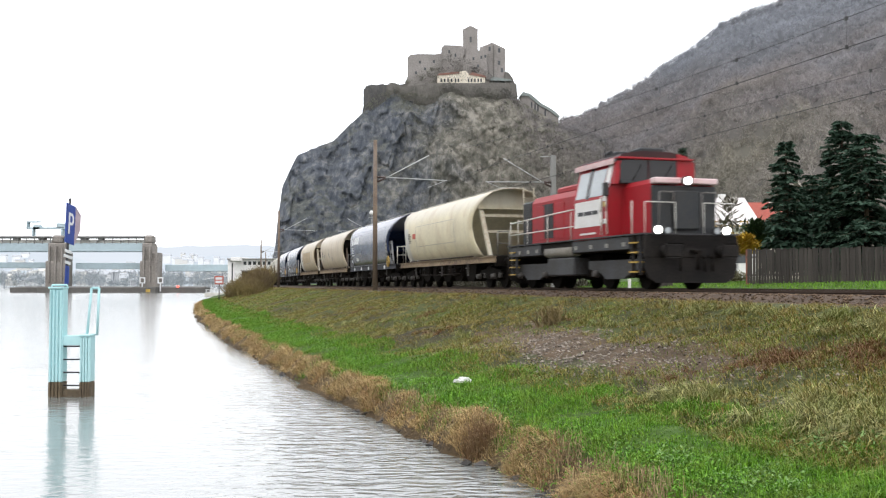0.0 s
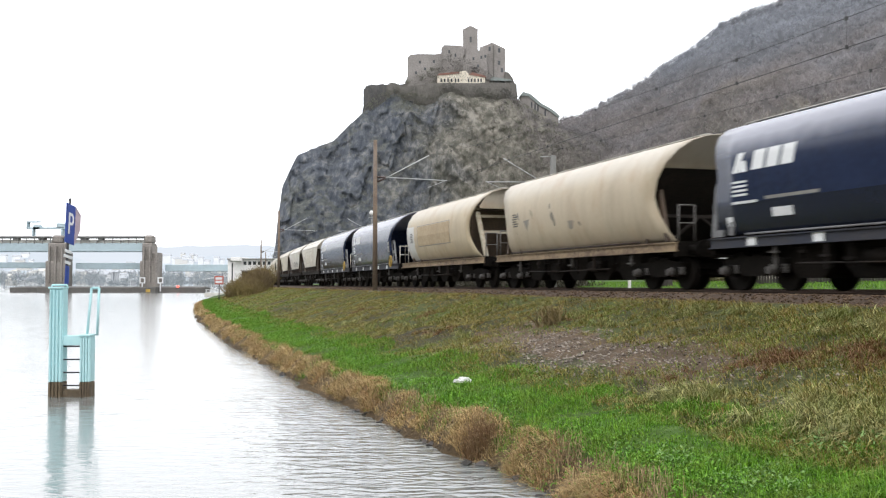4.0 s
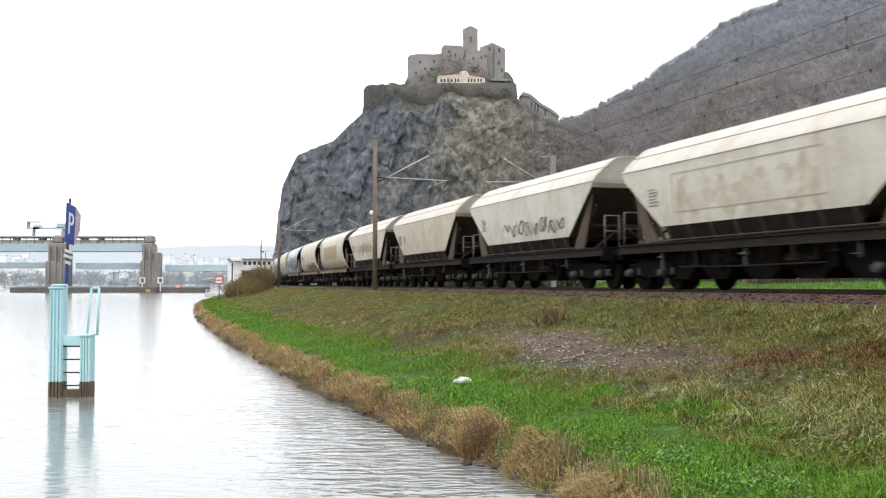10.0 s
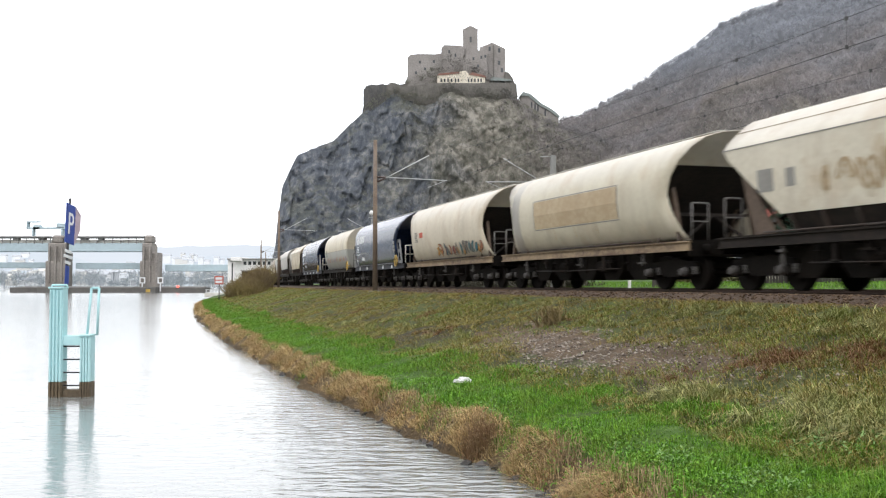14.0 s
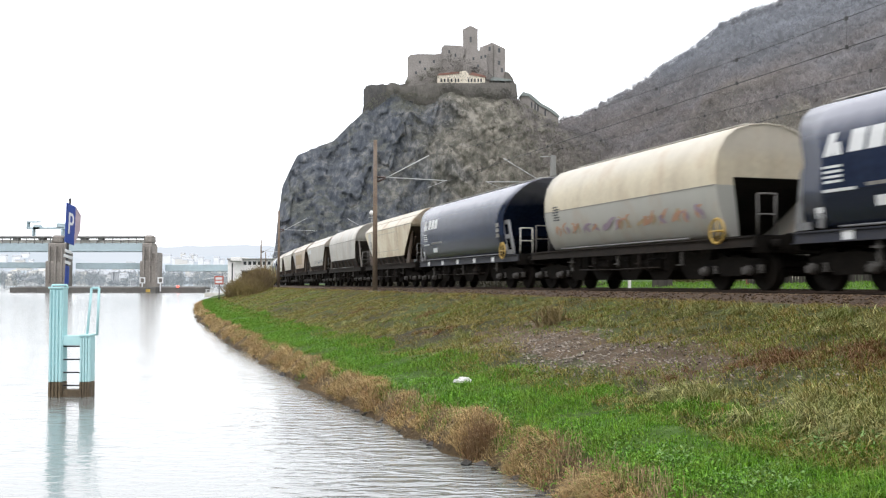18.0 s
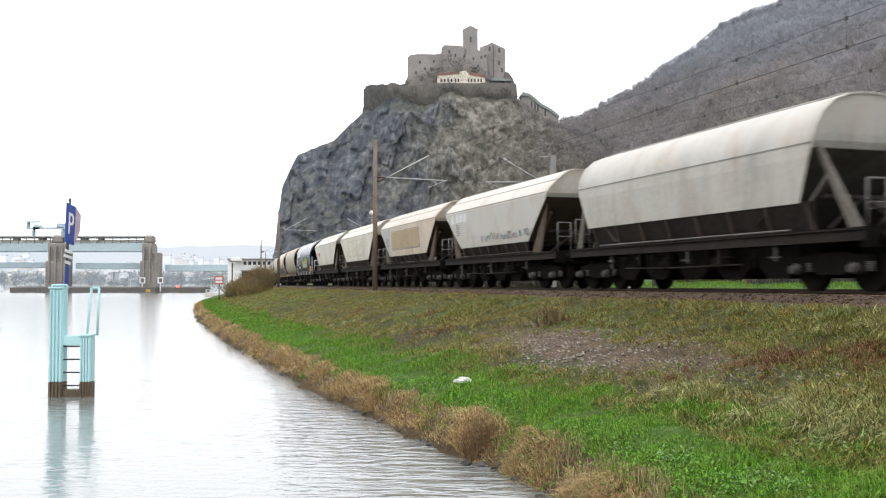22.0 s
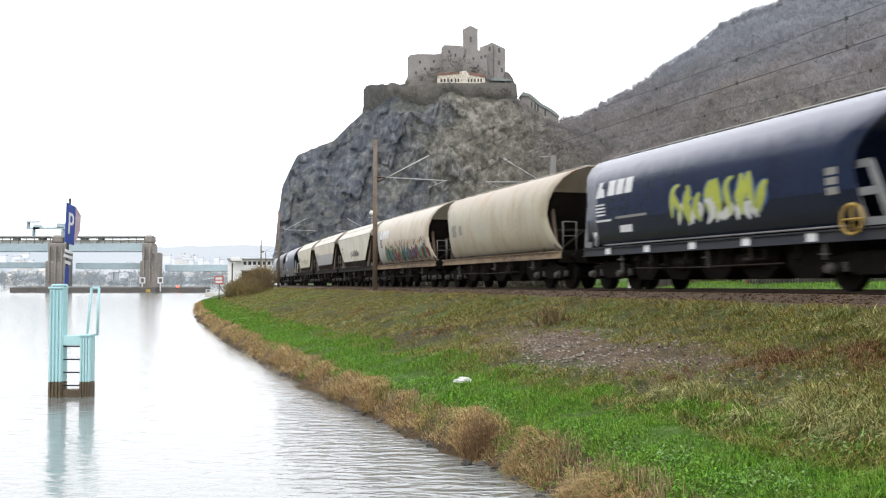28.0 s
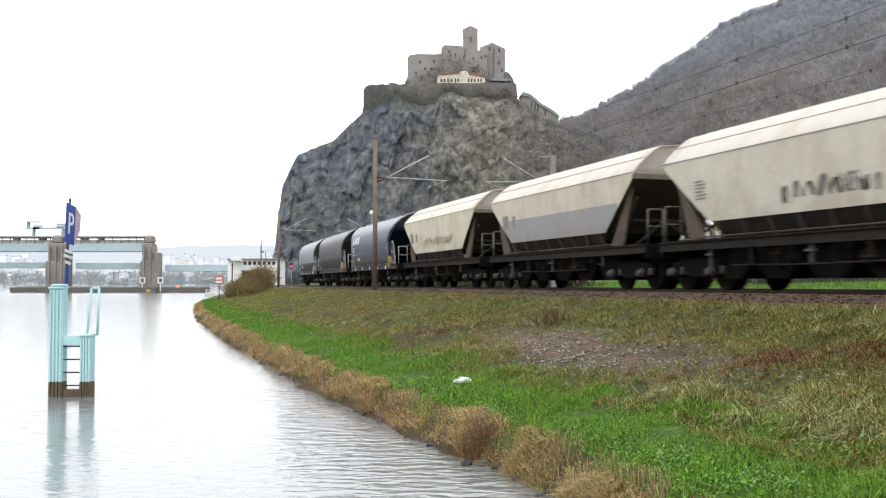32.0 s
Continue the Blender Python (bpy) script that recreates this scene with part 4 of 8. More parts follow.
def hopper_wagon(kind, L):
    """A covered grain hopper wagon with all its parts; z = 0 at the rail top, x forward."""
    w = empty("hopper_wagon")
    part("body", shell(kind, L), RUSTY, w)
    hl, he = L / 2 - END_GAP[kind], L / 2 - 0.62
    hf = L / 2 - END_FRONT.get(kind, END_GAP[kind])  # the tub's front end
    for sx in (1, -1):
        up, sl = end_walls(kind, L, sx)
        part("end_panel", up, RUSTY, w)
        part("end_slope", sl, GREYSLOPE if kind == "grey" else TRAPSLOPE if kind == "trap" else SLOPE, w, "sloping hopper end sheet")
    # roof: walkway boards and hatch covers
    bm = bmesh.new()
    zw = PROFILE[kind][-1][1] + 0.012
    for y in (-0.28, 0.0, 0.28):
        box(bm, -hl + 0.35, hf - 0.35, y - 0.10, y + 0.10, zw, zw + 0.02)
    for i in range(9):
        x = -hl + 0.6 + (hl + hf - 1.2) * i / 8
        box(bm, x - 0.03, x + 0.03, -0.38, 0.38, zw - 0.08, zw + 0.001)
    part("roof_walkway", bm, PALE, w)
    for i in range(4):
        x = (hf - hl) / 2 + (i - 1.5) * min(hl, hf) * 0.45
        bm = bmesh.new()
        box(bm, x - 0.75, x + 0.75, 0.46, 0.84, zw - 0.22, zw - 0.03, 0.04)
        part("roof_hatch", bm, PALE if kind != "blue" else GREYFRAME, w)
    # underframe
    sill = {"barrel": TREAD, "vented": TREAD, "first": TREAD, "blue": NAVYSILL, "trap": SILL, "grey": SILL, "flat": SILL}[kind]
    for s in (-1, 1):
        bm = bmesh.new()
        y = s * 1.32
        box(bm, -he, he, y - 0.03, y + 0.03, 1.02, 1.24, 0.008)
        box(bm, -he, he, y - 0.09, y + 0.05, 1.22, 1.25)
        box(bm, -he, he, y - 0.09, y + 0.05, 1.0, 1.025)
        part("side_sill", bm, sill, w)
    bm = bmesh.new()
    box(bm, -he, he, -0.30, -0.22, 0.85, 1.2)
    box(bm, -he, he, 0.22, 0.30, 0.85, 1.2)
    for i in range(7):
        x = (-1 + i / 3) * (he - 1.0)
        box(bm, x - 0.06, x + 0.06, -1.28, 1.28, 0.95, 1.2)
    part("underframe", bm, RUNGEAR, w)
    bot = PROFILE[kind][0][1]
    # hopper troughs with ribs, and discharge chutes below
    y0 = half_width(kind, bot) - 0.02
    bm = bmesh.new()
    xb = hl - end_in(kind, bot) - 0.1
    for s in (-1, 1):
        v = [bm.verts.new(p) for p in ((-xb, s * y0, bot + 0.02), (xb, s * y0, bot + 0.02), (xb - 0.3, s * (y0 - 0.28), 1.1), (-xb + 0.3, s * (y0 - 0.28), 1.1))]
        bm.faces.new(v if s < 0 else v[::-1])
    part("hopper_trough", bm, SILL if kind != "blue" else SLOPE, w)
    if bot > 1.5:
        n = 8
        for s in (-1, 1):
            for i in range(n):
                x = -xb + 0.25 + (2 * xb - 0.5) * i / (n - 1)
                bm = bmesh.new()
                plate(bm, [(s * (y0 + 0.03), bot), (s * (y0 + 0.03), bot - 0.1), (s * (y0 - 0.12), 1.22), (s * (y0 - 0.3), 1.22)], "x", x - 0.025, x + 0.025)
                part("rib", bm, RUSTY, w)
    for i in range(5):
        x = (i - 2) * 1.75
        for s in (-1, 1):
            bm = bmesh.new()
            plate(bm, [(x - 0.82, 1.15), (x + 0.82, 1.15), (x + 0.66, 0.52), (x + 0.36, 0.28), (x - 0.36, 0.28), (x - 0.66, 0.52)], "y", s * 0.30, s * 1.0)
            part("discharge_chute", bm, RUNGEAR, w)
    # brake gear, levers and air tanks hung under the sill
    rng = random.Random(int(L * 10))
    for i in range(11):
        x = -hl * 0.62 + i * hl * 0.125 + rng.uniform(-0.25, 0.25)
        bm = bmesh.new()
        lo, z = rng.uniform(0.45, 0.7), rng.uniform(0.62, 0.85)
        box(bm, x - 0.025, x + 0.025, -1.37, -1.30, lo, 0.98)
        box(bm, x - rng.uniform(0.06, 0.2), x + rng.uniform(0.06, 0.2), -1.42, -1.33, z, z + rng.uniform(0.02, 0.06))
        # every fifth lever is pale: a glint put into its colour
        part("lever", bm, (BOXGREY, RUNGEAR, SILL, RUNGEAR, RUNGEAR)[i % 5], w)
    bm = bmesh.new()
    pipe(bm, [(-hl * 0.5, -1.36, 0.60), (-hl * 0.1, -1.36, 0.57), (hl * 0.45, -1.36, 0.60)], 0.018)
    part("brake_rod", bm, SILL, w)
    for x in (-1.2, 1.6):
        bm = bmesh.new()
        rod(bm, (x - 0.5, -1.05, 0.70), (x + 0.5, -1.05, 0.70), 0.17, 14)
        part("air_tank", bm, RUNGEAR, w)
    bm = bmesh.new()
    pipe(bm, [(-hl * 0.75, -1.42, 1.30), (-hl * 0.2, -1.42, 1.30), (hl * 0.75, -1.42, 1.30)], 0.022)
    part("side_rail", bm, ENDGREY if kind in ("blue", "flat") else HANDRAIL if kind == "grey" else RUSTY, w)
    for sx in (1, -1):
        bm = bmesh.new()
        box(bm, sx * (he - 0.06) - 0.06, sx * (he - 0.06) + 0.06, -1.34, 1.34, 0.86, 1.25, 0.012)
        part("headstock", bm, RUNGEAR, w)
        bm = bmesh.new()
        xi = hl - end_in(kind, bot) - 0.6
        box(bm, min(sx * xi, sx * he), max(sx * xi, sx * he), -1.30, 1.30, 1.25, 1.275)
        part("end_platform", bm, RUNGEAR, w)
        for y in (-0.875, 0.875):
            buffer_part(w, sx * he, y, sx)
        bm = bmesh.new()
        rod(bm, (sx * he, 0, 1.04), (sx * (he + 0.42), 0, 1.0), 0.05)
        rod(bm, (sx * (he + 0.40), -0.05, 1.0), (sx * (he + 0.40), 0.05, 0.72), 0.035)
        part("coupling", bm, RUNGEAR, w)
        if kind in ("first", "vented") and sx > 0:  # open front end: struts, crossbeams and a ladder
            for y in (-1.18, 1.18):
                bm = bmesh.new()
                beam(bm, (5.25, y, 3.40), (6.55, y, 1.27), 0.16, 0.14)
                part("end_post", bm, DIRTYCREAM, w, "pale slanting strut")
            for x, z in ((5.55, 2.98), (5.95, 2.30)):
                bm = bmesh.new()
                beam(bm, (x, -1.14, z), (x, 1.14, z), 0.10, 0.12)
                part("end_brace", bm, DIRTYCREAM, w)
            bm = bmesh.new()
            for y in (0.35, 0.8):
                rod(bm, (6.38, y, 1.27), (6.28, y, 4.1), 0.025)
            for i in range(9):
                rod(bm, (6.36, 0.35, 1.55 + i * 0.3), (6.36, 0.8, 1.55 + i * 0.3), 0.015)
            part("ladder", bm, DIRTYCREAM, w)
        # posts and braces that carry the hopper's end
        if kind in ("trap", "grey", "barrel") or (kind in ("first", "vented") and sx < 0):
            xt = hl - 0.25
            for y in (-1.0, 1.0):
                bm = bmesh.new()
                top_x = xt - 0.12 - end_in(kind, CAP[kind][0][0], sx)
                if kind == "trap":  # broad tapering strut plate
                    plate(bm, [(sx * (hl - 1.75), 1.26), (sx * (hl - 1.0), 1.26), (sx * (hl - 0.40), 2.85), (sx * (hl - 0.52), 2.95)], "y", y * 1.24, y * 1.30)
                elif kind == "grey":  # slanting plate that spreads towards its foot
                    hx = hf if sx > 0 else hl
                    plate(bm, [(sx * (he - 0.55), 1.26), (sx * (he - 0.2), 1.26), (sx * (hx - 0.08), 3.02), (sx * (hx - 0.22), 3.05)], "y", y * 1.18, y * 1.24)
                else:
                    beam(bm, (sx * (xt - 0.35), y * 1.15, 1.26), (sx * top_x, y * 1.15, CAP[kind][0][0] + 0.02), 0.10, 0.14)
                beam(bm, (sx * (xt - 1.6), y * 1.1, 1.26), (sx * (top_x - 0.05), y * 1.1, CAP[kind][0][0] - 0.5), 0.06, 0.08)
                part("end_post", bm, GREYSLOPE if kind == "grey" else PALE if kind == "first" else BEIGE, w)
            bm = bmesh.new()
            beam(bm, (sx * (xt - 0.62), -1.05, 2.0), (sx * (xt - 0.62), 1.05, 2.0), 0.08, 0.08)
            beam(bm, (sx * (xt - 0.5), -1.0, 1.3), (sx * (xt - 0.62), 0, 2.0), 0.06, 0.06)
            beam(bm, (sx * (xt - 0.5), 1.0, 1.3), (sx * (xt - 0.62), 0, 2.0), 0.06, 0.06)
            part("end_brace", bm, PALE if kind == "first" else SILL, w)
        if kind == "blue":
            for y in (-1.34, 1.34):
                bm = bmesh.new()
                xa, xc = (hl - 1.62, he - 0.35) if sx > 0 else (hl - 1.0, he - 0.1)
                for p, q, wd in (((xa - 0.25, 2.55), (xc - 0.75, 1.3), 0.16), ((xa + 0.45, 2.5), (xc - 0.05, 1.3), 0.16), ((xa - 0.25, 2.5), (xa + 0.48, 2.5), 0.16),
                                 ((xa + 0.08, 1.95), (xa + 0.62, 1.95), 0.16), ((xa + 0.25, 1.36), (xc, 1.36), 0.16)):
                    beam(bm, (sx * p[0], y, p[1]), (sx * q[0], y, q[1]), 0.06, wd)
                part("end_frame", bm, ENDGREY, w, "grey end frame with two openings")
            bm = bmesh.new()
            for y in (0.55, 1.0):
                rod(bm, (sx * (hl + 0.02), y, 1.3), (sx * (hl + 0.02), y, 3.95), 0.025)
            for i in range(9):
                rod(bm, (sx * (hl + 0.02), 0.55, 1.6 + i * 0.28), (sx * (hl + 0.02), 1.0, 1.6 + i * 0.28), 0.016)
            part("ladder", bm, GREYFRAME, w)
            bm = bmesh.new()
            rod(bm, (sx * (hl - 0.1), 0.0, 1.25), (sx * (hl - 0.3), 0.0, 3.9), 0.14, 8)
            part("end_post", bm, GREYFRAME, w)
        # hand rails of the brakeman's platform
        for y in (-1.22, 0.75):
            bm = bmesh.new()
            a = he - 0.06
            pipe(bm, [(sx * a, y, 1.25), (sx * a, y, 2.22), (sx * a, y + 0.48, 2.22), (sx * a, y + 0.48, 1.25)], 0.022)
            pipe(bm, [(sx * a, y, 1.75), (sx * a, y + 0.48, 1.75)], 0.016)
            part("handrail", bm, PALE if kind == "blue" else HANDRAIL, w)
    cx, cz, r = he - 1.35, 1.42, 0.30
    bm = hand_wheel(cx, -1.46, cz, r)
    if kind in ("blue", "flat"):
        part("hand_brake_wheel", bm, YELLOW, w, "ochre hand brake wheel")
    else:
        bm.free()
    if kind in ("trap", "grey", "flat"):
        zs = {"trap": 3.285, "grey": 3.10, "flat": 2.55}[kind]
        bm = bmesh.new()
        x1 = hl - end_in(kind, zs)
        for s in (-1, 1):
            y = half_width(kind, zs) * s
            box(bm, -x1, x1 - hl + hf, min(y, y + s * 0.012), max(y, y + s * 0.012), zs - 0.012, zs + 0.012)
        part("seam", bm, GREYLINE, w)
    if kind == "trap":  # the roof sheet's upper lap
        bm = bmesh.new()
        for s in (-1, 1):
            y = half_width(kind, 3.72) * s
            beam(bm, (-hl, y, 3.722), (hl, y, 3.722), 0.025, 0.025)
        part("seam", bm, DIRTYCREAM, w)
    for x in (-(L / 2 - 1.95), L / 2 - 1.95):
        bogie(w, x)
    return w




WORNLINE = mat("worn_panel_line", (0.40, 0.36, 0.29), 0.6, tint=(0.52, 0.48, 0.40), scale=6, amount=0.9)
FADEDTAN = mat("faded_tan_panel", (0.40, 0.30, 0.185), 0.6, tint=(0.52, 0.43, 0.29), scale=2.5, amount=0.9, streak=(0.30, 0.22, 0.14), streak_amount=0.5)


def lettering(w, kind, L, what):
    """Lettering in plain bars and shapes on the river side, each bar a part."""
    hl = L / 2 - END_GAP[kind]
    shift = -0.6 if kind == "first" else 0.0
    xr = -hl + end_in(kind, 2.6, -1)
    xf = hl - end_in(kind, 2.6)

    def bar(name, x0, x1, z0, z1, m, label="", lean=0.0):
        bm = bmesh.new()
        mark(bm, kind, x0, x1, z0, z1, lean)
        part(name, bm, m, w, label).location.x = shift

    if "logo" in what:
        x, z0, z1 = xr + 0.75, 2.72, 3.18
        if kind == "trap":
            x, z0, z1 = xr + 0.1, 2.78, 3.14
        bar("logo", x - 0.12, x + 0.12, z0, z1, WHITE, "white maker's sign in plain shapes", 0.16)
        bar("logo", x + 0.18, x + 0.42, z0, z0 + 0.26, WHITE, "", -0.06)
        for i in range(3):
            bar("logo", x + 0.60 + i * 0.52, x + 1.02 + i * 0.52, z0 + 0.02, z1, WHITE, "", 0.08)
    if "data" in what:
        for i in range(4):
            bar("data_line", xr + 0.6, xr + 1.15, 2.48 - i * 0.1, 2.53 - i * 0.1, WHITE)
        bar("data_line", xr + 0.55, xr + 1.5, 2.0, 2.06, WHITE), bar("data_line", xr + 1.8, xr + 3.6, 2.04, 2.11, GREYLINE)
        bar("data_plate", xr + 2.0, xr + 2.7, 1.64, 1.84, WHITE), bar("data_plate", xr + 0.25, xr + 0.5, 1.5, 1.72, WHITE)
        for i in range(3):
            bar("data_line", xf - 0.85, xf - 0.5, 1.95 + i * 0.2, 2.1 + i * 0.2, GREYLINE)
        for i in range(5):
            x = xr + 1.2 + i * (xf - xr - 2.6) / 4
            bm = bmesh.new()
            box(bm, x - 0.16, x + 0.16, -1.385, -1.372, 1.03, 1.22)
            part("sill_plate", bm, WHITE, w, "white plate on the sill")
    if "dark" in what:
        for i in range(6):
            for a, b in (((0.55, 0.72), (0.76, 1.0)), ((0.6, 0.95), (0.98, 1.06)), ((0.55, 0.8), (0.84, 0.92)))[i % 3]:
                bar("data_line", xr + a + 0.15, xr + b + 0.15, 2.24 + i * 0.085, 2.285 + i * 0.085, GREYLINE if kind == "trap" else DARKMARK)
    if "red" in what:
        bar("label_plate", xr + 1.55, xr + 2.15, 2.42, 2.68, REDMARK, "red label")
    if "panel" in what:
        a, b = xr * 0.62, xf * 0.55
        for x0, x1, z0, z1 in ((a, b, 3.0, 3.03), (a, b, 2.0, 2.03), (a, a + 0.04, 2.03, 3.0), (b - 0.04, b, 2.03, 3.0)):
            bar("beading", x0, x1, z0, z1, GREYLINE if "fill" in what else WORNLINE)
        if "fill" in what:
            bar("data_plate", a + 0.06, b - 0.06, 2.05, 2.98, FADEDTAN, "faded brownish painted panel")
            for k in range(3):
                x = a + (b - a) * (k + 1) / 4
                bar("beading", x - 0.02, x + 0.02, 1.62, 2.0, FADEDTAN)
    if "patch" in what:
        bar("data_plate", xr + 0.5, xr + 1.05, 2.2, 2.7, GREYLINE, "grey data panel")
        bar("data_plate", xr + 1.5, xr + 1.8, 2.25, 2.65, GREYLINE, "grey data panel")


# navy reflections painted in: dark bank low down, pale sky on the roof
NAVY = dict(stain=(0.005, 0.008, 0.02), streak=(0.03, 0.035, 0.05), rough=0.24, dirt=0.5, gloss=0.38, low=(0.006, 0.009, 0.018), low_z=2.02, dust=(0.010, 0.010, 0.012), bleach_sheen=(0.36, 0.36, 0.41), bleach_sheen_amount=0.62)


def blue(name, c=(0.016, 0.027, 0.068), **k):
    d = dict(NAVY)
    d.update(k)
    return paint(name, c, d.pop("stain"), d.pop("streak"), streak_amount=d.pop("streak_amount", 0.3), **d)


def cream(name, c, **k):
    d = dict(CREAM)
    d.update(k)
    return paint(name, tuple(min(0.72, 1.14 * v) for v in c), d.pop("stain"), d.pop("streak"), **d)


GREYS = [(0.12, 0.11, 0.10), (0.2, 0.19, 0.18), (0.3, 0.27, 0.2)]

SPRAY = {n: mat("spray_" + n, c, 0.55, tint=tuple(v * 0.7 for v in c), scale=4, amount=0.6) for n, c in (
    ("black", (0.022, 0.02, 0.026)), ("grey", (0.15, 0.145, 0.14)), ("crimson", (0.36, 0.025, 0.05)), ("green", (0.10, 0.30, 0.10)), ("teal", (0.035, 0.17, 0.22)), ("blue", (0.05, 0.11, 0.30)),
    ("maroon", (0.14, 0.02, 0.045)), ("orange", (0.55, 0.27, 0.06)), ("lime", (0.42, 0.46, 0.06)), ("white", (0.62, 0.63, 0.62)), ("rust", (0.42, 0.16, 0.08)), ("lilac", (0.33, 0.26, 0.33)), ("tan", (0.42, 0.32, 0.20)), ("salmon", (0.48, 0.28, 0.19)))}


def stroke(w, kind, pts, width, m, lift):
    """One sprayed stroke: a tapering ribbon of paint that follows the side sheet."""
    bm, rows = bmesh.new(), []
    for i, (x, z) in enumerate(pts):
        (xa, za), (xb, zb) = pts[max(i - 1, 0)], pts[min(i + 1, len(pts) - 1)]
        ln = math.hypot(xb - xa, zb - za) or 1
        k = width * 0.5 * min(1.0, 0.25 + 2.2 * min(i, len(pts) - 1 - i) / len(pts))
        nx, nz = -(zb - za) / ln * k, (xb - xa) / ln * k
        rows.append([bm.verts.new((x + s * nx, -(half_width(kind, z + s * nz) + lift), z + s * nz)) for s in (-1, 0, 1)])
    for a, b in zip(rows, rows[1:]):
        bm.faces.new((a[0], a[1], b[1], b[0])), bm.faces.new((a[1], a[2], b[2], b[1]))
    part("paint_stroke", bm, SPRAY[m], w)


def piece(x0, x1, z0, z1, n, width, colors, seed, edge="black", lean=0.35):
    """A sprayed piece: leaning hooked strokes side by side, each over a wider dark one."""
    def spray(w, kind):
        rng = random.Random(seed)
        for i in range(n):
            cx = x0 + (x1 - x0) * (i + rng.uniform(0.1, 0.9)) / n
            lo, hi = z0 + rng.uniform(0, 0.15) * (z1 - z0), z1 - rng.uniform(0, 0.45) * (z1 - z0)
            le, amp, ph, hook = rng.uniform(-0.3, 1.0) * lean, rng.uniform(0.04, 0.14), rng.uniform(0, 6), rng.uniform(-0.35, 0.35)
            pts = [(cx + le * f + amp * math.sin(5 * f + ph) + hook * max(0, f - 0.7) ** 2 * 6, lo + (hi - lo) * (f if f < 0.85 else 0.85 + (f - 0.85) * 0.3)) for f in [k / 9 for k in range(10)]]
            wd = width * rng.uniform(0.7, 1.3)
            if edge:
                stroke(w, kind, pts, wd * 1.5, edge, 0.011 + 0.001 * (i % 3))
            stroke(w, kind, pts, wd, colors[rng.randrange(len(colors))], 0.015 + 0.001 * (i % 5))
    return spray


def scribble(x0, x1, z0, z1, n, width, colors, seed):
    """Thin looping marker lines."""
    def spray(w, kind):
        rng = random.Random(seed)
        for i in range(n):
            cx, cz = x0 + (x1 - x0) * (i + 0.5) / n, (z0 + z1) / 2 + rng.uniform(-0.2, 0.2) * (z1 - z0)
            rx, rz, a, b = (x1 - x0) / n * rng.uniform(0.2, 0.42), (z1 - z0) * rng.uniform(0.25, 0.5), rng.choice((1, 2, 2)), rng.choice((2, 3, 3))
            p, q = rng.uniform(0, 6), rng.uniform(0, 6)
            pts = [(cx + rx * math.sin(a * u + p) + 0.05 * u, cz + rz * math.sin(b * u + q)) for u in [k * 0.24 for k in range(24)]]
            stroke(w, kind, pts, width * rng.uniform(0.7, 1.4), colors[i % len(colors)], 0.011 + 0.001 * (i % 4))
    return spray


LOUD = ["crimson", "teal", "green", "maroon", "crimson", "blue", "black", "teal"]
SPRAYED = {
    7: scribble(-2.2, 3.6, 1.9, 2.4, 8, 0.06, ["grey"], 2),
    9: scribble(-2.8, 1.6, 2.05, 2.7, 7, 0.10, ["tan"], 4),
    11: piece(-1.4, 5.2, 1.42, 2.1, 22, 0.16, ["lilac", "orange", "teal", "maroon", "rust", "grey"], 5),
    13: piece(-4.6, 4.6, 1.72, 2.2, 30, 0.13, ["salmon", "tan", "salmon", "lilac"], 6, None, 0.7),
    17: scribble(-1.5, 4.0, 1.85, 2.15, 9, 0.05, ["lilac", "teal", "grey"], 7),
    21: lambda w, kind: (piece(-1.5, 2.6, 1.7, 2.85, 13, 0.26, ["lime"], 8, "blue", 0.5)(w, kind), piece(-1.2, 2.3, 1.62, 2.35, 11, 0.22, ["white"], 9, None, 0.3)(w, kind), scribble(-1.0, 2.2, 1.75, 2.2, 6, 0.06, ["black"], 10)(w, kind)),
    23: lambda w, kind: (piece(-3.9, 5.4, 1.36, 2.35, 44, 0.26, LOUD, 11)(w, kind), piece(-3.6, 5.4, 2.05, 2.6, 22, 0.08, ["orange", "black", "black"], 12, None, 0.5)(w, kind)),
    24: scribble(-1.2, 2.0, 1.9, 2.35, 8, 0.05, ["black", "grey"], 13),
    26: scribble(-2.2, 2.6, 1.95, 2.4, 10, 0.05, ["grey", "tan"], 14),
}

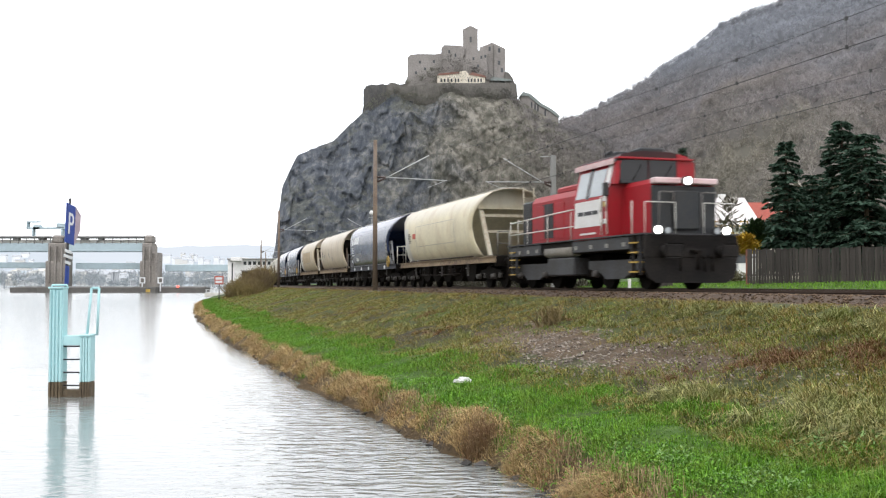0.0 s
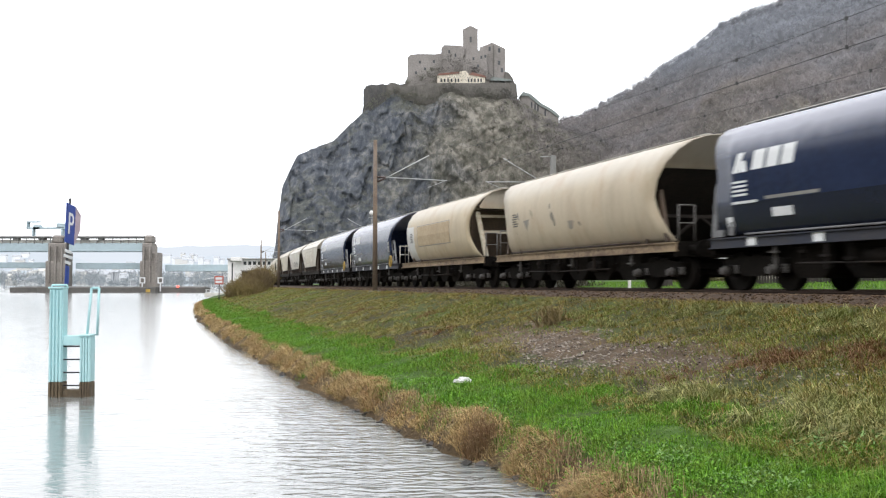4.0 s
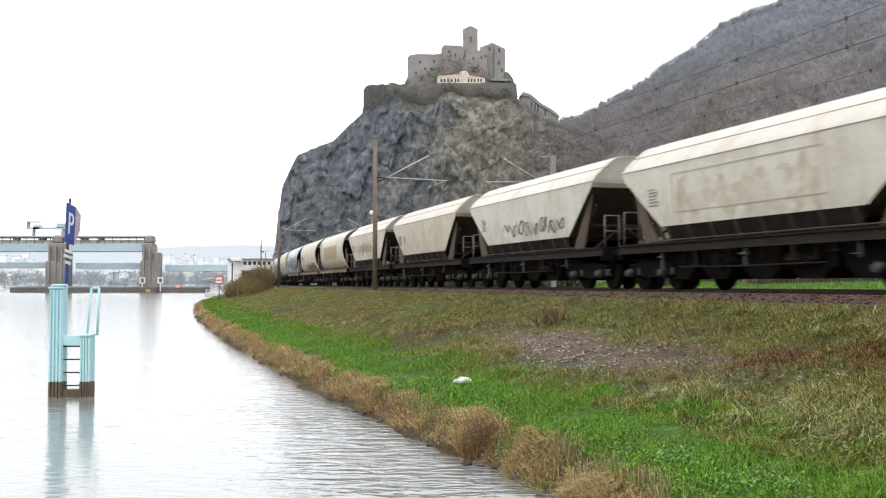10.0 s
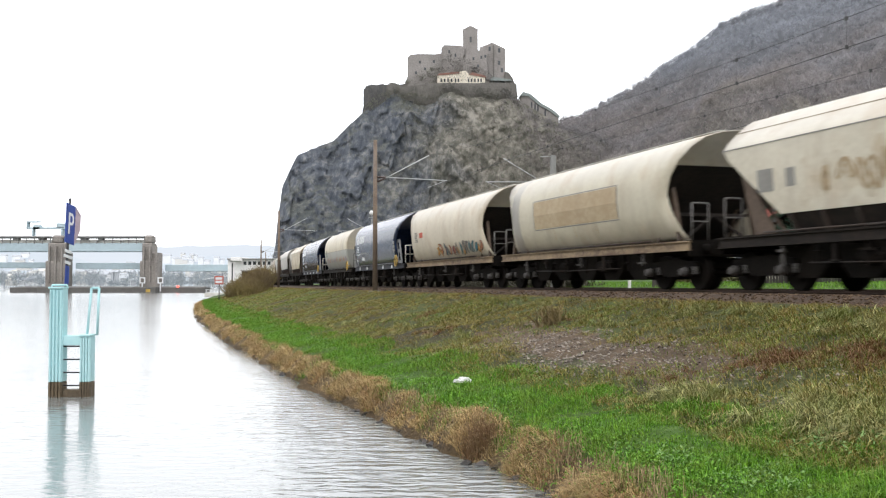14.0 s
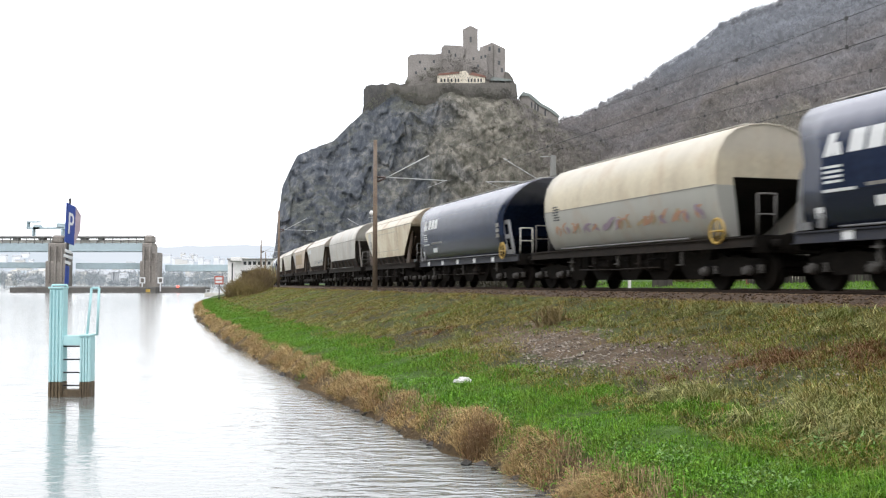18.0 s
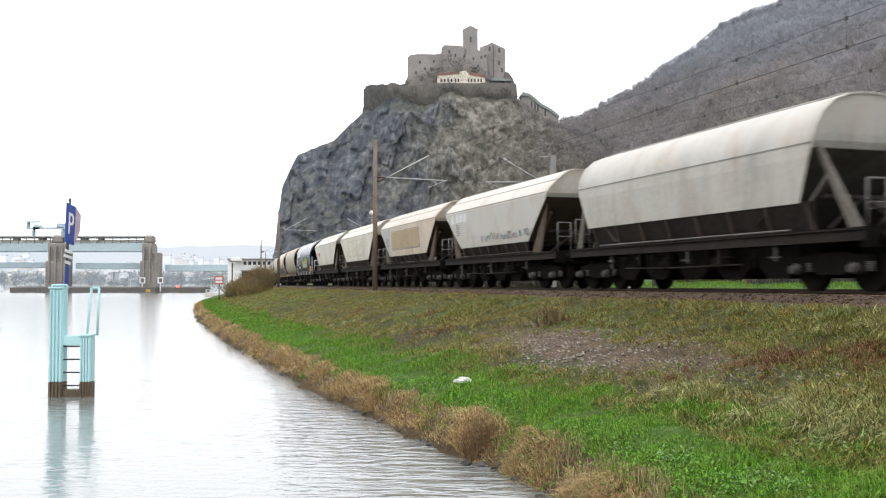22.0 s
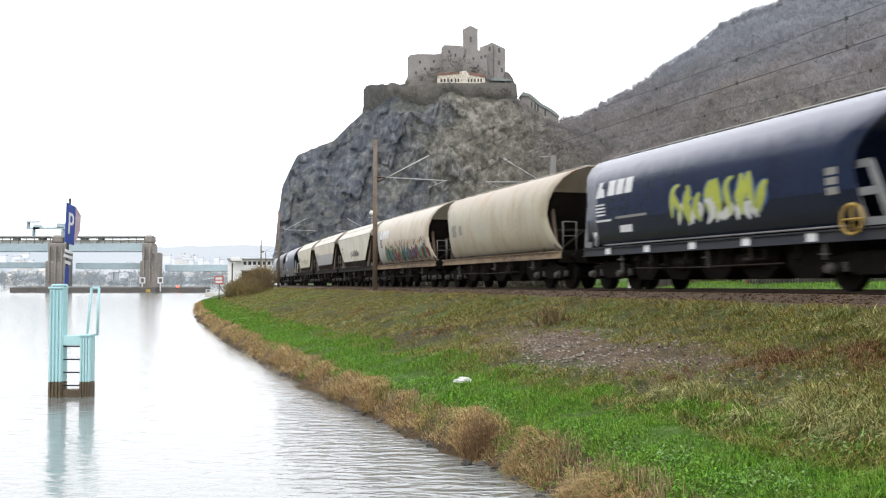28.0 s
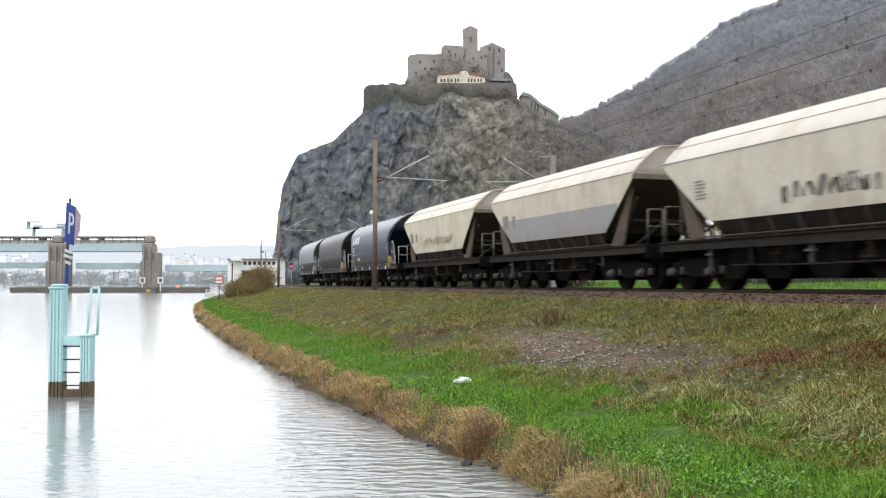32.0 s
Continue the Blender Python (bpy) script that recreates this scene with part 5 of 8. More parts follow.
# every wagon behind the locomotive: kind, paint, lettering, what sets it apart, river-side tub end 1 m up the line
CONSIST = [
    ("first", cream("paint_cream_a", (0.62, 0.56, 0.40), streak_amount=0.35, low=(0.52, 0.52, 0.49), low_z=3.0, low_x=(-7.2, -4.9)), "dark red panel", "cream rounded grain hopper wagon with an ochre sill"),
    ("blue", blue("paint_navy_a"), "logo data", "glossy navy blue grain hopper wagon with white lettering"),
    ("barrel", cream("paint_tan_a", (0.46, 0.39, 0.29), streak_amount=0.55, tag=(-4.5, 1.0, 2.0, 2.6, GREYS, 1.0, 0.3)), "dark", "dusty tan rounded grain hopper wagon"),
    ("vented", cream("paint_tan_b", (0.47, 0.39, 0.27), streak_amount=0.45, low=(0.62, 0.64, 0.65), low_z=3.05, low_x=(-7, -3.95)), "dark panel fill", "tan rounded grain hopper wagon with a grey end patch"),
    ("blue", blue("paint_navy_b"), "logo data", "glossy navy blue grain hopper wagon with white lettering"),
    ("blue", blue("paint_navy_c"), "logo data", "glossy navy blue grain hopper wagon with white lettering"),
    ("trap", cream("paint_ivory_a", (0.60, 0.57, 0.50), streak_amount=0.35, tag=(-3.0, 2.6, 1.85, 2.75, [(0.42, 0.34, 0.23), (0.36, 0.29, 0.19)], 2.5, 0.85), ghost=True), "dark panel", "off-white sloping-ended grain hopper wagon"),
    ("trap", cream("paint_ivory_b", (0.60, 0.58, 0.52), streak_amount=0.3), "dark", "off-white sloping-ended grain hopper wagon with faded graffiti"),
    ("trap", cream("paint_ivory_c", (0.55, 0.50, 0.40), streak_amount=0.45, tag=(-3.6, 3.0, 1.95, 2.85, [(0.40, 0.32, 0.21), (0.5, 0.42, 0.29)], 3.0, 0.75), ghost=True), "patch", "dusty cream sloping-ended grain hopper wagon"),
    ("trap", cream("paint_ivory_d", (0.56, 0.52, 0.43), streak_amount=0.45, tag=(-3.2, 2.6, 1.95, 2.85, [(0.38, 0.31, 0.21), (0.44, 0.35, 0.23)], 4.0, 0.75), ghost=True), "patch", "dusty cream sloping-ended grain hopper wagon with painted-over letters"),
    ("barrel", cream("paint_tan_c", (0.52, 0.48, 0.38), streak_amount=0.45, low=(0.30, 0.28, 0.26), low_z=4.3, low_x=(-5.4, -4.7), soot=0.8), "panel fill", "grey-cream rounded grain hopper wagon"),
    ("barrel", cream("paint_tan_d", (0.56, 0.50, 0.40), streak_amount=0.4), "red dark", "cream rounded grain hopper wagon with graffiti along the sill"),
    ("blue", blue("paint_navy_d", (0.014, 0.025, 0.062)), "logo data", "dark navy grain hopper wagon with white lettering"),
    ("flat", cream("paint_tan_e", (0.56, 0.50, 0.38), streak_amount=0.5, low=(0.36, 0.37, 0.36), low_z=2.55), "dark", "cream and grey flat-ended barrel hopper wagon with rusty graffiti"),
    ("blue", blue("paint_navy_e", (0.014, 0.025, 0.062)), "logo data", "dark navy grain hopper wagon with white lettering"),
    ("trap", cream("paint_ochre", (0.61, 0.555, 0.43), stain=(0.48, 0.36, 0.19), streak=(0.40, 0.25, 0.10), streak_amount=0.7, rust=0.9, low=(0.46, 0.47, 0.48), low_z=3.2, low_x=(-4.9, -4.1)), "dark panel", "yellowed cream sloping-ended grain hopper wagon"),
    ("grey", cream("paint_grey", (0.47, 0.455, 0.42), stain=(0.26, 0.24, 0.21), streak=(0.15, 0.13, 0.11), streak_amount=0.55), "", "dirty grey grain hopper wagon with slanted end struts"),
    ("trap", cream("paint_ivory_e", (0.60, 0.56, 0.50), streak_amount=0.35, low=(0.50, 0.49, 0.46), low_z=3.2), "logo dark", "dusty cream sloping-ended grain hopper wagon with pale lettering"),
    ("trap", cream("paint_ivory_f", (0.58, 0.49, 0.40), streak_amount=0.4, low=(0.40, 0.42, 0.45), low_z=3.24, low_x=(-5.4, -3.5)), "panel fill dark", "pinkish cream sloping-ended grain hopper wagon"),
    ("trap", cream("paint_ivory_g", (0.62, 0.60, 0.52), streak_amount=0.3, tag=(-2.2, 2.6, 2.0, 2.8, [(0.46, 0.37, 0.24), (0.50, 0.43, 0.3)], 8.0, 0.7), ghost=True), "panel", "off-white sloping-ended grain hopper wagon"),
    ("trap", cream("paint_ivory_h", (0.60, 0.57, 0.50), streak_amount=0.35), "red dark", "off-white sloping-ended grain hopper wagon with a red label"),
    ("blue", blue("paint_navy_f"), "logo data", "navy blue grain hopper wagon with bright yellow and white graffiti"),
    ("barrel", cream("paint_olive", (0.41, 0.385, 0.30), stain=(0.33, 0.25, 0.18), streak=(0.24, 0.15, 0.10), streak_amount=0.6, rust=0.6, bleach_sheen=(0.46, 0.37, 0.31)), "patch", "greenish cream rounded grain hopper wagon with rusty ends"),
    ("barrel", cream("paint_tan_f", (0.54, 0.47, 0.38), streak_amount=0.4, low=(0.40, 0.40, 0.40), low_z=3.2, low_x=(-7, -4.2)), "logo dark", "cream rounded grain hopper wagon with a long band of coloured graffiti"),
    ("trap", cream("paint_ivory_i", (0.56, 0.53, 0.46), streak_amount=0.4), "dark", "grey-cream sloping-ended grain hopper wagon"),
    ("trap", cream("paint_ivory_j", (0.58, 0.52, 0.44), streak_amount=0.4, low=(0.27, 0.27, 0.30), low_z=2.5, low_x=(-4.6, 4.8)), "patch", "cream sloping-ended grain hopper wagon with a grey painted-over band"),
    ("trap", cream("paint_ivory_k", (0.62, 0.58, 0.46), streak_amount=0.35), "patch", "cream sloping-ended grain hopper wagon with black scribbles"),
    ("blue", blue("paint_navy_g", (0.018, 0.032, 0.075), gloss=0.3, rough=0.35), "logo data", "faded blue grain hopper wagon with white lettering"),
    ("blue", blue("paint_slate", (0.085, 0.088, 0.10), stain=(0.06, 0.06, 0.06), streak=(0.15, 0.145, 0.14), rough=0.5, gloss=0.25), "", "dull slate grey grain hopper wagon"),
    ("blue", blue("paint_silver", (0.26, 0.28, 0.32), stain=(0.16, 0.16, 0.18), streak=(0.30, 0.30, 0.31), rough=0.45, gloss=0.3), "data", "pale blue-grey grain hopper wagon at the end of the train"),
]
# places of the wagons' trailing tub ends up the line at 0 s
GAPS = [14.52, 15.53, 14.59, 14.52, 15.2, 15.12, 13.68, 13.71, 13.68, 13.52, 14.11, 14.12, 15.11, 14.17, 15.25, 13.89, 14.53, 13.92, 13.8, 13.78, 13.75, 15.27, 14.34, 14.26,
        13.8, 13.75, 13.84, 15.49, 15.31, 15.28]
EDGE = {"barrel": 1.9, "vented": 1.9, "first": 1.9, "blue": 1.15, "trap": 1.0, "grey": 1.9, "flat": 2.05}
templates, train = {}, []
tail, front = 40.375, 40.4
for (kind, coat, what, label), gap in zip(CONSIST, GAPS):
    tail += gap
    rear = tail + EDGE[kind]
    L = BODY_L[kind]
    if kind not in templates:
        templates[kind] = hopper_wagon(kind, L)
        w = templates[kind]
        if kind == "first":  # its tub sits back from the long front platform
            for c in w.children:
                if c.name.split(".")[0] in ("body", "end_panel", "end_slope", "roof_walkway", "roof_hatch", "hopper_trough"):
                    c.location.x = -0.6
    else:
        w = copy_thing(templates[kind], Matrix())
        for c in [c for c in w.children if c.name.split(".")[0] in ("logo", "paint_stroke", "data_line", "data_plate", "sill_plate", "label_plate", "beading")]:
            bpy.data.objects.remove(c)
    for c in w.children:
        if c.name.split(".")[0] in ("body", "end_panel"):
            c.material_slots[0].link = "OBJECT"
            c.material_slots[0].material = coat
    if len(train) in (0, 3) or kind == "blue":
        for c in w.children:
            if c.name.split(".")[0] == "end_slope":
                c.material_slots[0].link = "OBJECT"
                c.material_slots[0].material = TRAPSLOPE if kind == "vented" else coat
    # this wagon's better lit hopper end is put into its slope colour
    if len(train) == 19:
        for c in w.children:
            if c.name.split(".")[0] == "end_slope":
                c.material_slots[0].link = "OBJECT"
                c.material_slots[0].material = GREYSLOPE
    lettering(w, kind, L, what)
    if len(train) in SPRAYED:
        SPRAYED[len(train)](w, kind)
    tagged(w, label, "freight wagon", "wagons of the grain train")
    train.append((w, (front + rear) / 2, ""))
    front = rear


def speed_way(t):
    """Metres that the train has run after t seconds."""
    return 11.228 * t + 0.0115 * t * t


# ---- the locomotive ----
LRED = mat("locomotive_red", (0.33, 0.011, 0.020), 0.45, spec=0.3, tint=(0.25, 0.02, 0.02), scale=3, amount=0.5, streak=(0.16, 0.03, 0.03), streak_amount=0.4)
LGREY = mat("locomotive_dark_grey", (0.027, 0.030, 0.034), 0.55, tint=(0.045, 0.041, 0.037), amount=0.6, spec=0.3)
LFRAME = mat("locomotive_frame_grey", (0.062, 0.064, 0.070), 0.6, tint=(0.035, 0.03, 0.026), amount=0.7, spec=0.3)
LWHITE = mat("locomotive_white", (0.72, 0.71, 0.70), 0.4, tint=(0.5, 0.47, 0.45), amount=0.4)
LROOF = mat("cab_roof_red", (0.035, 0.013, 0.014), 0.6, tint=(0.07, 0.03, 0.03), amount=0.5, spec=0.25)
GLASS = mat("cab_glass", (0.018, 0.018, 0.019), 0.08, spec=0.35)
LDARK = mat("locomotive_grime", (0.012, 0.011, 0.011), 0.75, tint=(0.032, 0.027, 0.023), amount=0.6, spec=0.15)
LPINK = mat("faded_pink_white", (0.66, 0.50, 0.50), 0.5, tint=(0.5, 0.25, 0.25), amount=0.5)
# bright sky reflection put into the pane colour
PANE = mat("painted_sky_pane", (0.35, 0.38, 0.40), 0.08, spec=0.8)
LAMP = glow("headlamp_glow", (1.0, 0.98, 0.92), 8.0)
TANK = mat("air_tank_paint", (0.30, 0.28, 0.25), 0.6, tint=(0.14, 0.12, 0.1), amount=0.6)


def build_locomotive():
    L = empty("diesel_locomotive")
    F, R = 5.20, -5.20

    def slab(name, x0, x1, y0, y1, z0, z1, m, bevel=0.0, label="", parent=L):
        bm = bmesh.new()
        box(bm, x0, x1, y0, y1, z0, z1, bevel)
        return part(name, bm, m, parent, label)

    slab("underframe", R, F, -1.40, 1.40, 1.12, 1.52, LDARK, 0.03, "dark grey frame with a running board")
    for x0, x1 in ((R + 0.1, -2.1), (0.5, F - 0.9)):
        slab("side_skirt", x0, x1, -1.47, -1.41, 1.14, 1.5, LFRAME, 0.01, "grey frame side plate")
        slab("side_skirt", x0, x1, 1.41, 1.47, 1.14, 1.5, LFRAME, 0.01)
        for k in range(4):
            xx = x0 + 0.3 + k * (x1 - x0 - 0.6) / 3
            slab("skirt_hatch", xx - 0.09, xx + 0.09, -1.49, -1.465, 1.22, 1.34, GREYLINE)
    slab("running_board", R, F, -1.52, 1.52, 1.52, 1.56, LFRAME)
    # rear hood: grey radiator end, red engine hood
    rear = slab("radiator_hood", R + 0.25, -4.0, -0.98, 0.98, 1.56, 3.18, LGREY, 0.08, "dark grey radiator end of the hood")
    for i in range(12):
        slab("louvre", R + 0.45, -4.15, -1.0, -0.985, 1.9 + i * 0.09, 1.95 + i * 0.09, LFRAME, parent=rear)
    hood = bmesh.new()
    plate(hood, [(-0.98, 1.56), (-0.98, 3.05), (-0.86, 3.26), (0.86, 3.26), (0.98, 3.05), (0.98, 1.56)], "x", -4.0, 0.6)
    hood = part("engine_hood", hood, LRED, L, "red engine hood with doors")
    slab("hood_top_cowl", -2.2, 0.55, -0.8, 0.8, 3.24, 3.48, LRED, 0.06)
    slab("hood_opening", -3.1, -2.1, -0.995, -0.975, 1.75, 2.95, LGREY, label="black open hood grille")
    slab("hood_opening", -2.62, -2.52, -1.005, -0.99, 1.75, 2.95, LFRAME)
    for x in (-3.6, -1.9, -1.0, -0.1):
        slab("hood_door", x, x + 0.72, -1.0, -0.975, 1.72, 2.92, LRED, 0.004, parent=hood)
        slab("hinge", x + 0.03, x + 0.08, -1.015, -0.99, 2.0, 2.12, LGREY, parent=hood)
    slab("exhaust", -0.9, -0.3, -0.2, 0.2, 3.46, 3.72, LGREY, 0.05)
    # cab: leaning upper side, white panel, windows
    cab = bmesh.new()
    plate(cab, [(-1.46, 1.35), (-1.46, 2.72), (-1.20, 3.85), (1.20, 3.85), (1.46, 2.72), (1.46, 1.35)], "x", 0.6, 3.0)
    cab = part("cab", cab, LRED, L, "red driver's cab with sloping window band")
    roof = bmesh.new()
    plate(roof, [(-1.32, 3.78), (-1.08, 4.00), (-0.5, 4.10), (0.5, 4.10), (1.08, 4.00), (1.32, 3.78)], "x", 0.45, 3.2)
    part("cab_roof", roof, LROOF, L, "dark red cab roof")
    for s in (-1, 1):
        fas = bmesh.new()
        box(fas, 0.44, 3.12, s * 1.325 - 0.012, s * 1.325 + 0.012, 3.70, 3.86, 0.004)
        part("roof_fascia", fas, LPINK, L, "faded pinkish white roof edge")
    for x0, x1, y0, y1 in ((1.1, 1.9, -0.6, 0.6), (2.2, 2.9, -0.3, 0.5)):
        slab("roof_unit", x0, x1, y0, y1, 4.06, 4.26, LGREY, 0.04)
    bm = bmesh.new()
    rod(bm, (0.9, -0.5, 4.1), (0.9, -0.5, 4.45), 0.02), rod(bm, (2.6, 0.7, 4.1), (2.6, 0.7, 4.42), 0.015)
    rod(bm, (1.5, -0.75, 4.2), (1.85, -0.75, 4.22), 0.05)
    part("horn_and_aerial", bm, LGREY, L)

    def cab_side(name, x0, x1, z0, z1, m, label="", out=0.012, lean=0.0):
        bm = bmesh.new()
        for o in (0.0, out):
            y0, y1 = (-(1.46 - max(0, z - 2.72) * 0.23) - o for z in (z0, z1))
            bm.faces.new([bm.verts.new(p) for p in ((x0, y0, z0), (x1, y0, z0), (x1 + lean, y1, z1), (x0 + lean, y1, z1))])
        bmesh.ops.recalc_face_normals(bm, faces=bm.faces[:])
        return part(name, bm, m, cab, label)

    cab_side("white_panel", 0.68, 2.62, 1.90, 2.70, LWHITE, "white cab panel", lean=0.05)
    cab_side("window", 0.75, 1.45, 2.80, 3.62, PANE)
    cab_side("window", 1.72, 2.60, 2.80, 3.62, PANE)
    cab_side("pillar", 1.47, 1.70, 2.76, 3.70, GLASS)
    cab_side("white_pillar", 2.66, 2.95, 2.72, 3.76, LWHITE)
    for i, (a, b) in enumerate(((0.95, 1.35), (1.42, 1.95), (2.0, 2.35))):
        cab_side("lettering", a, b, 2.26, 2.38, DARKMARK, "dark lettering in plain bars", 0.02)
    cab_side("lettering", 1.1, 2.2, 1.66, 1.72, LWHITE, "", 0.02)
    bm = bmesh.new()
    plate(bm, [(-1.16, 3.16), (0.72, 3.16), (0.72, 3.84), (-0.5, 3.84), (-1.10, 3.80), (-1.16, 3.70)], "x", 3.19, 3.212)
    part("windscreen", bm, GLASS, L, "black windscreen under the roof overhang")
    slab("windscreen_pillar", 3.19, 3.225, -0.26, -0.20, 3.16, 3.84, LROOF)
    slab("windscreen_sill", 3.0, 3.23, -1.16, 0.72, 3.12, 3.20, LGREY, 0.01)
    for y in (-0.75, 0.25):
        bm = bmesh.new()
        rod(bm, (3.235, y, 3.22), (3.235, y + 0.3, 3.70), 0.012, 6)
        part("wiper", bm, LGREY, L)
    slab("roof_edge", 0.44, 3.32, -1.24, 1.24, 3.845, 3.90, LRED, 0.01, "red edge of the cab roof")
    bm = bmesh.new()
    plate(bm, [(0.72, 3.16), (1.30, 3.16), (1.31, 3.78), (1.06, 3.98), (0.72, 4.05)], "x", 2.99, 3.23)
    part("corner_post", bm, LRED, L)
    bm = bmesh.new()
    plate(bm, [(-1.36, 3.10), (-1.20, 3.10), (-1.12, 3.80), (-1.26, 3.80)], "x", 3.0, 3.2)
    part("corner_post", bm, LRED, L)
    for i, (z, m) in enumerate(((2.62, LWHITE), (2.45, YELLOW), (1.95, LWHITE))):
        slab("door_plate", 2.70, 2.93, -1.485, -1.465, z, z + 0.14, m)
    for x in (2.66, 3.02):
        bm = bmesh.new()
        pipe(bm, [(x, -1.50, 1.62), (x, -1.54, 2.3), (x - 0.05, -1.50, 2.75)], 0.022)
        part("door_rail", bm, PALE, L)
    slab("windscreen", 0.575, 0.61, -1.1, -0.2, 3.3, 3.7, GLASS)
    slab("mirror", 2.95, 3.1, -1.62, -1.47, 2.75, 3.15, LGREY, 0.02)
    # short hood in front of the cab
    nose = bmesh.new()
    plate(nose, [(-0.98, 1.56), (-0.98, 2.98), (-0.88, 3.12), (0.88, 3.12), (0.98, 2.98), (0.98, 1.56)], "x", 3.0, 4.72)
    part("short_hood", nose, LRED, L, "red short hood")
    slab("hood_front", 4.70, 4.86, -1.0, 1.0, 1.56, 2.92, LGREY, 0.03, "dark grey hood front")
    slab("radiator_grille", 4.85, 4.97, -0.40, 0.42, 1.66, 2.78, LGREY, 0.05, "rounded dark grey radiator cover")
    for i in range(3):
        slab("grille_bar", 4.89, 4.92, -0.32, 0.35, 1.72 + i * 0.08, 1.75 + i * 0.08, LDARK)
    for s in (-1, 1):
        a, b = sorted((s * 0.16, s * 1.0))
        slab("lamp_visor", 4.66, 4.98, a, b, 2.96, 3.13, LPINK, 0.03, "pinkish white visor over the hood front")
        a, b = sorted((s * 0.45, s * 0.9))
        bm = bmesh.new()
        pipe(bm, [(4.98, a, 1.75), (5.02, a, 2.72), (5.02, b, 2.72), (4.98, b, 2.35)], 0.02)
        part("handrail", bm, HANDRAIL, L)

    def lamp(y, z, r, x=5.0, m=LAMP):
        bm = bmesh.new()
        rod(bm, (x - 0.08, y, z), (x + 0.03, y, z), r + 0.04, 16)
        h = part("headlight", bm, LGREY, L)
        bm = bmesh.new()
        rod(bm, (x + 0.03, y, z), (x + 0.05, y, z), r, 16)
        part("lens", bm, m, h, "lit headlight lens")

    lamp(0.0, 3.04, 0.11)
    lamp(-1.08, 1.64, 0.11, 5.22), lamp(1.08, 1.64, 0.11, 5.22)
    lamp(-0.78, 1.63, 0.085, 5.22, PANE), lamp(0.78, 1.63, 0.085, 5.22, PANE)
    # buffer beam, plough, buffers, coupling at both ends
    for sx, xe in ((1, F), (-1, R)):
        slab("buffer_beam", min(xe, xe - sx * 0.12), max(xe, xe - sx * 0.12), -1.48, 1.48, 0.88, 1.5, LDARK, 0.02)
        bm = bmesh.new()
        plate(bm, [(-1.10, 0.18), (-1.36, 0.34), (-1.46, 0.60), (-1.46, 0.88), (1.46, 0.88), (1.46, 0.60), (1.36, 0.34), (1.10, 0.18)], "x", xe - 0.06, xe + 0.0)
        part("plough", bm, LDARK, L, "dark snow plough plate")
        for y in (-0.875, 0.875):
            bm = bmesh.new()
            rod(bm, (xe, y, 1.06), (xe + sx * 0.34, y, 1.06), 0.16, 14)
            rod(bm, (xe + sx * 0.34, y, 1.06), (xe + sx * 0.52, y, 1.06), 0.10, 12)
            box(bm, min(xe + sx * 0.52, xe + sx * 0.57), max(xe + sx * 0.52, xe + sx * 0.57), y - 0.27, y + 0.27, 0.86, 1.26, 0.05)
            part("buffer", bm, LDARK, L)
        bm = bmesh.new()
        rod(bm, (xe, 0, 1.05), (xe + sx * 0.4, 0, 1.02), 0.06)
        rod(bm, (xe + sx * 0.36, 0, 1.02), (xe + sx * 0.30, 0, 0.55), 0.05)
        part("coupling", bm, RUNGEAR, L)
        for y in (-0.45, 0.3, 0.55):
            bm = bmesh.new()
            pipe(bm, [(xe, y, 0.95), (xe + sx * 0.18, y, 0.85), (xe + sx * 0.16, y, 0.5)], 0.03)
            part("brake_hose", bm, RUNGEAR, L)
        for s in (-1, 1):
            st = bmesh.new()
            box(st, xe - sx * 0.75 - 0.02, xe - sx * 0.75 + 0.02, s * 1.42 - 0.05, s * 1.42 + 0.05, 0.45, 1.55)
            box(st, xe - sx * 0.35 - 0.02, xe - sx * 0.35 + 0.02, s * 1.42 - 0.05, s * 1.42 + 0.05, 0.45, 1.55)
            st = part("step_ladder", st, LFRAME, L)
            for i in range(4):
                bm = bmesh.new()
                a, b = sorted((xe - sx * 0.75, xe - sx * 0.35))
                box(bm, a, b, s * 1.42 - 0.12, s * 1.42 + 0.12, 0.47 + i * 0.27, 0.51 + i * 0.27)
                part("tread", bm, YELLOW, st, "yellow step edge")
            bm = bmesh.new()
            pipe(bm, [(xe - sx * 0.1, s * 1.40, 1.5), (xe - sx * 0.1, s * 1.40, 2.42), (xe - sx * 0.1, s * 0.45, 2.42), (xe - sx * 0.1, s * 0.45, 1.5)], 0.015)
            part("handrail", bm, PALE, L)
            bm = bmesh.new()
            pipe(bm, [(xe - sx * 0.85, s * 1.40, 1.5), (xe - sx * 0.85, s * 1.40, 2.5)], 0.022)
            part("handrail", bm, PALE, L)
    for s in (-1, 1):
        bm = bmesh.new()
        pipe(bm, [(R + 0.15, s * 1.42, 2.38), (-2.4, s * 1.42, 2.46), (0.55, s * 1.44, 2.52)], 0.024)
        pipe(bm, [(R + 0.15, s * 1.42, 1.95), (0.55, s * 1.44, 1.98)], 0.02)
        for x in (R + 0.15, -3.4, -1.6, 0.3):
            rod(bm, (x, s * 1.42, 1.55), (x, s * 1.42, 2.45), 0.02)
        part("handrail", bm, PALE, L, "long pale handrail along the hood")
    # tanks and boxes between the bogies
    bm = bmesh.new()
    rod(bm, (-1.9, -1.22, 1.24), (0.35, -1.22, 1.24), 0.21, 16)
    part("air_tank", bm, TANK, L, "pale cylindrical air tank")
    slab("battery_box", -1.6, 0.5, -1.42, 1.42, 0.42, 1.0, LFRAME, 0.04)
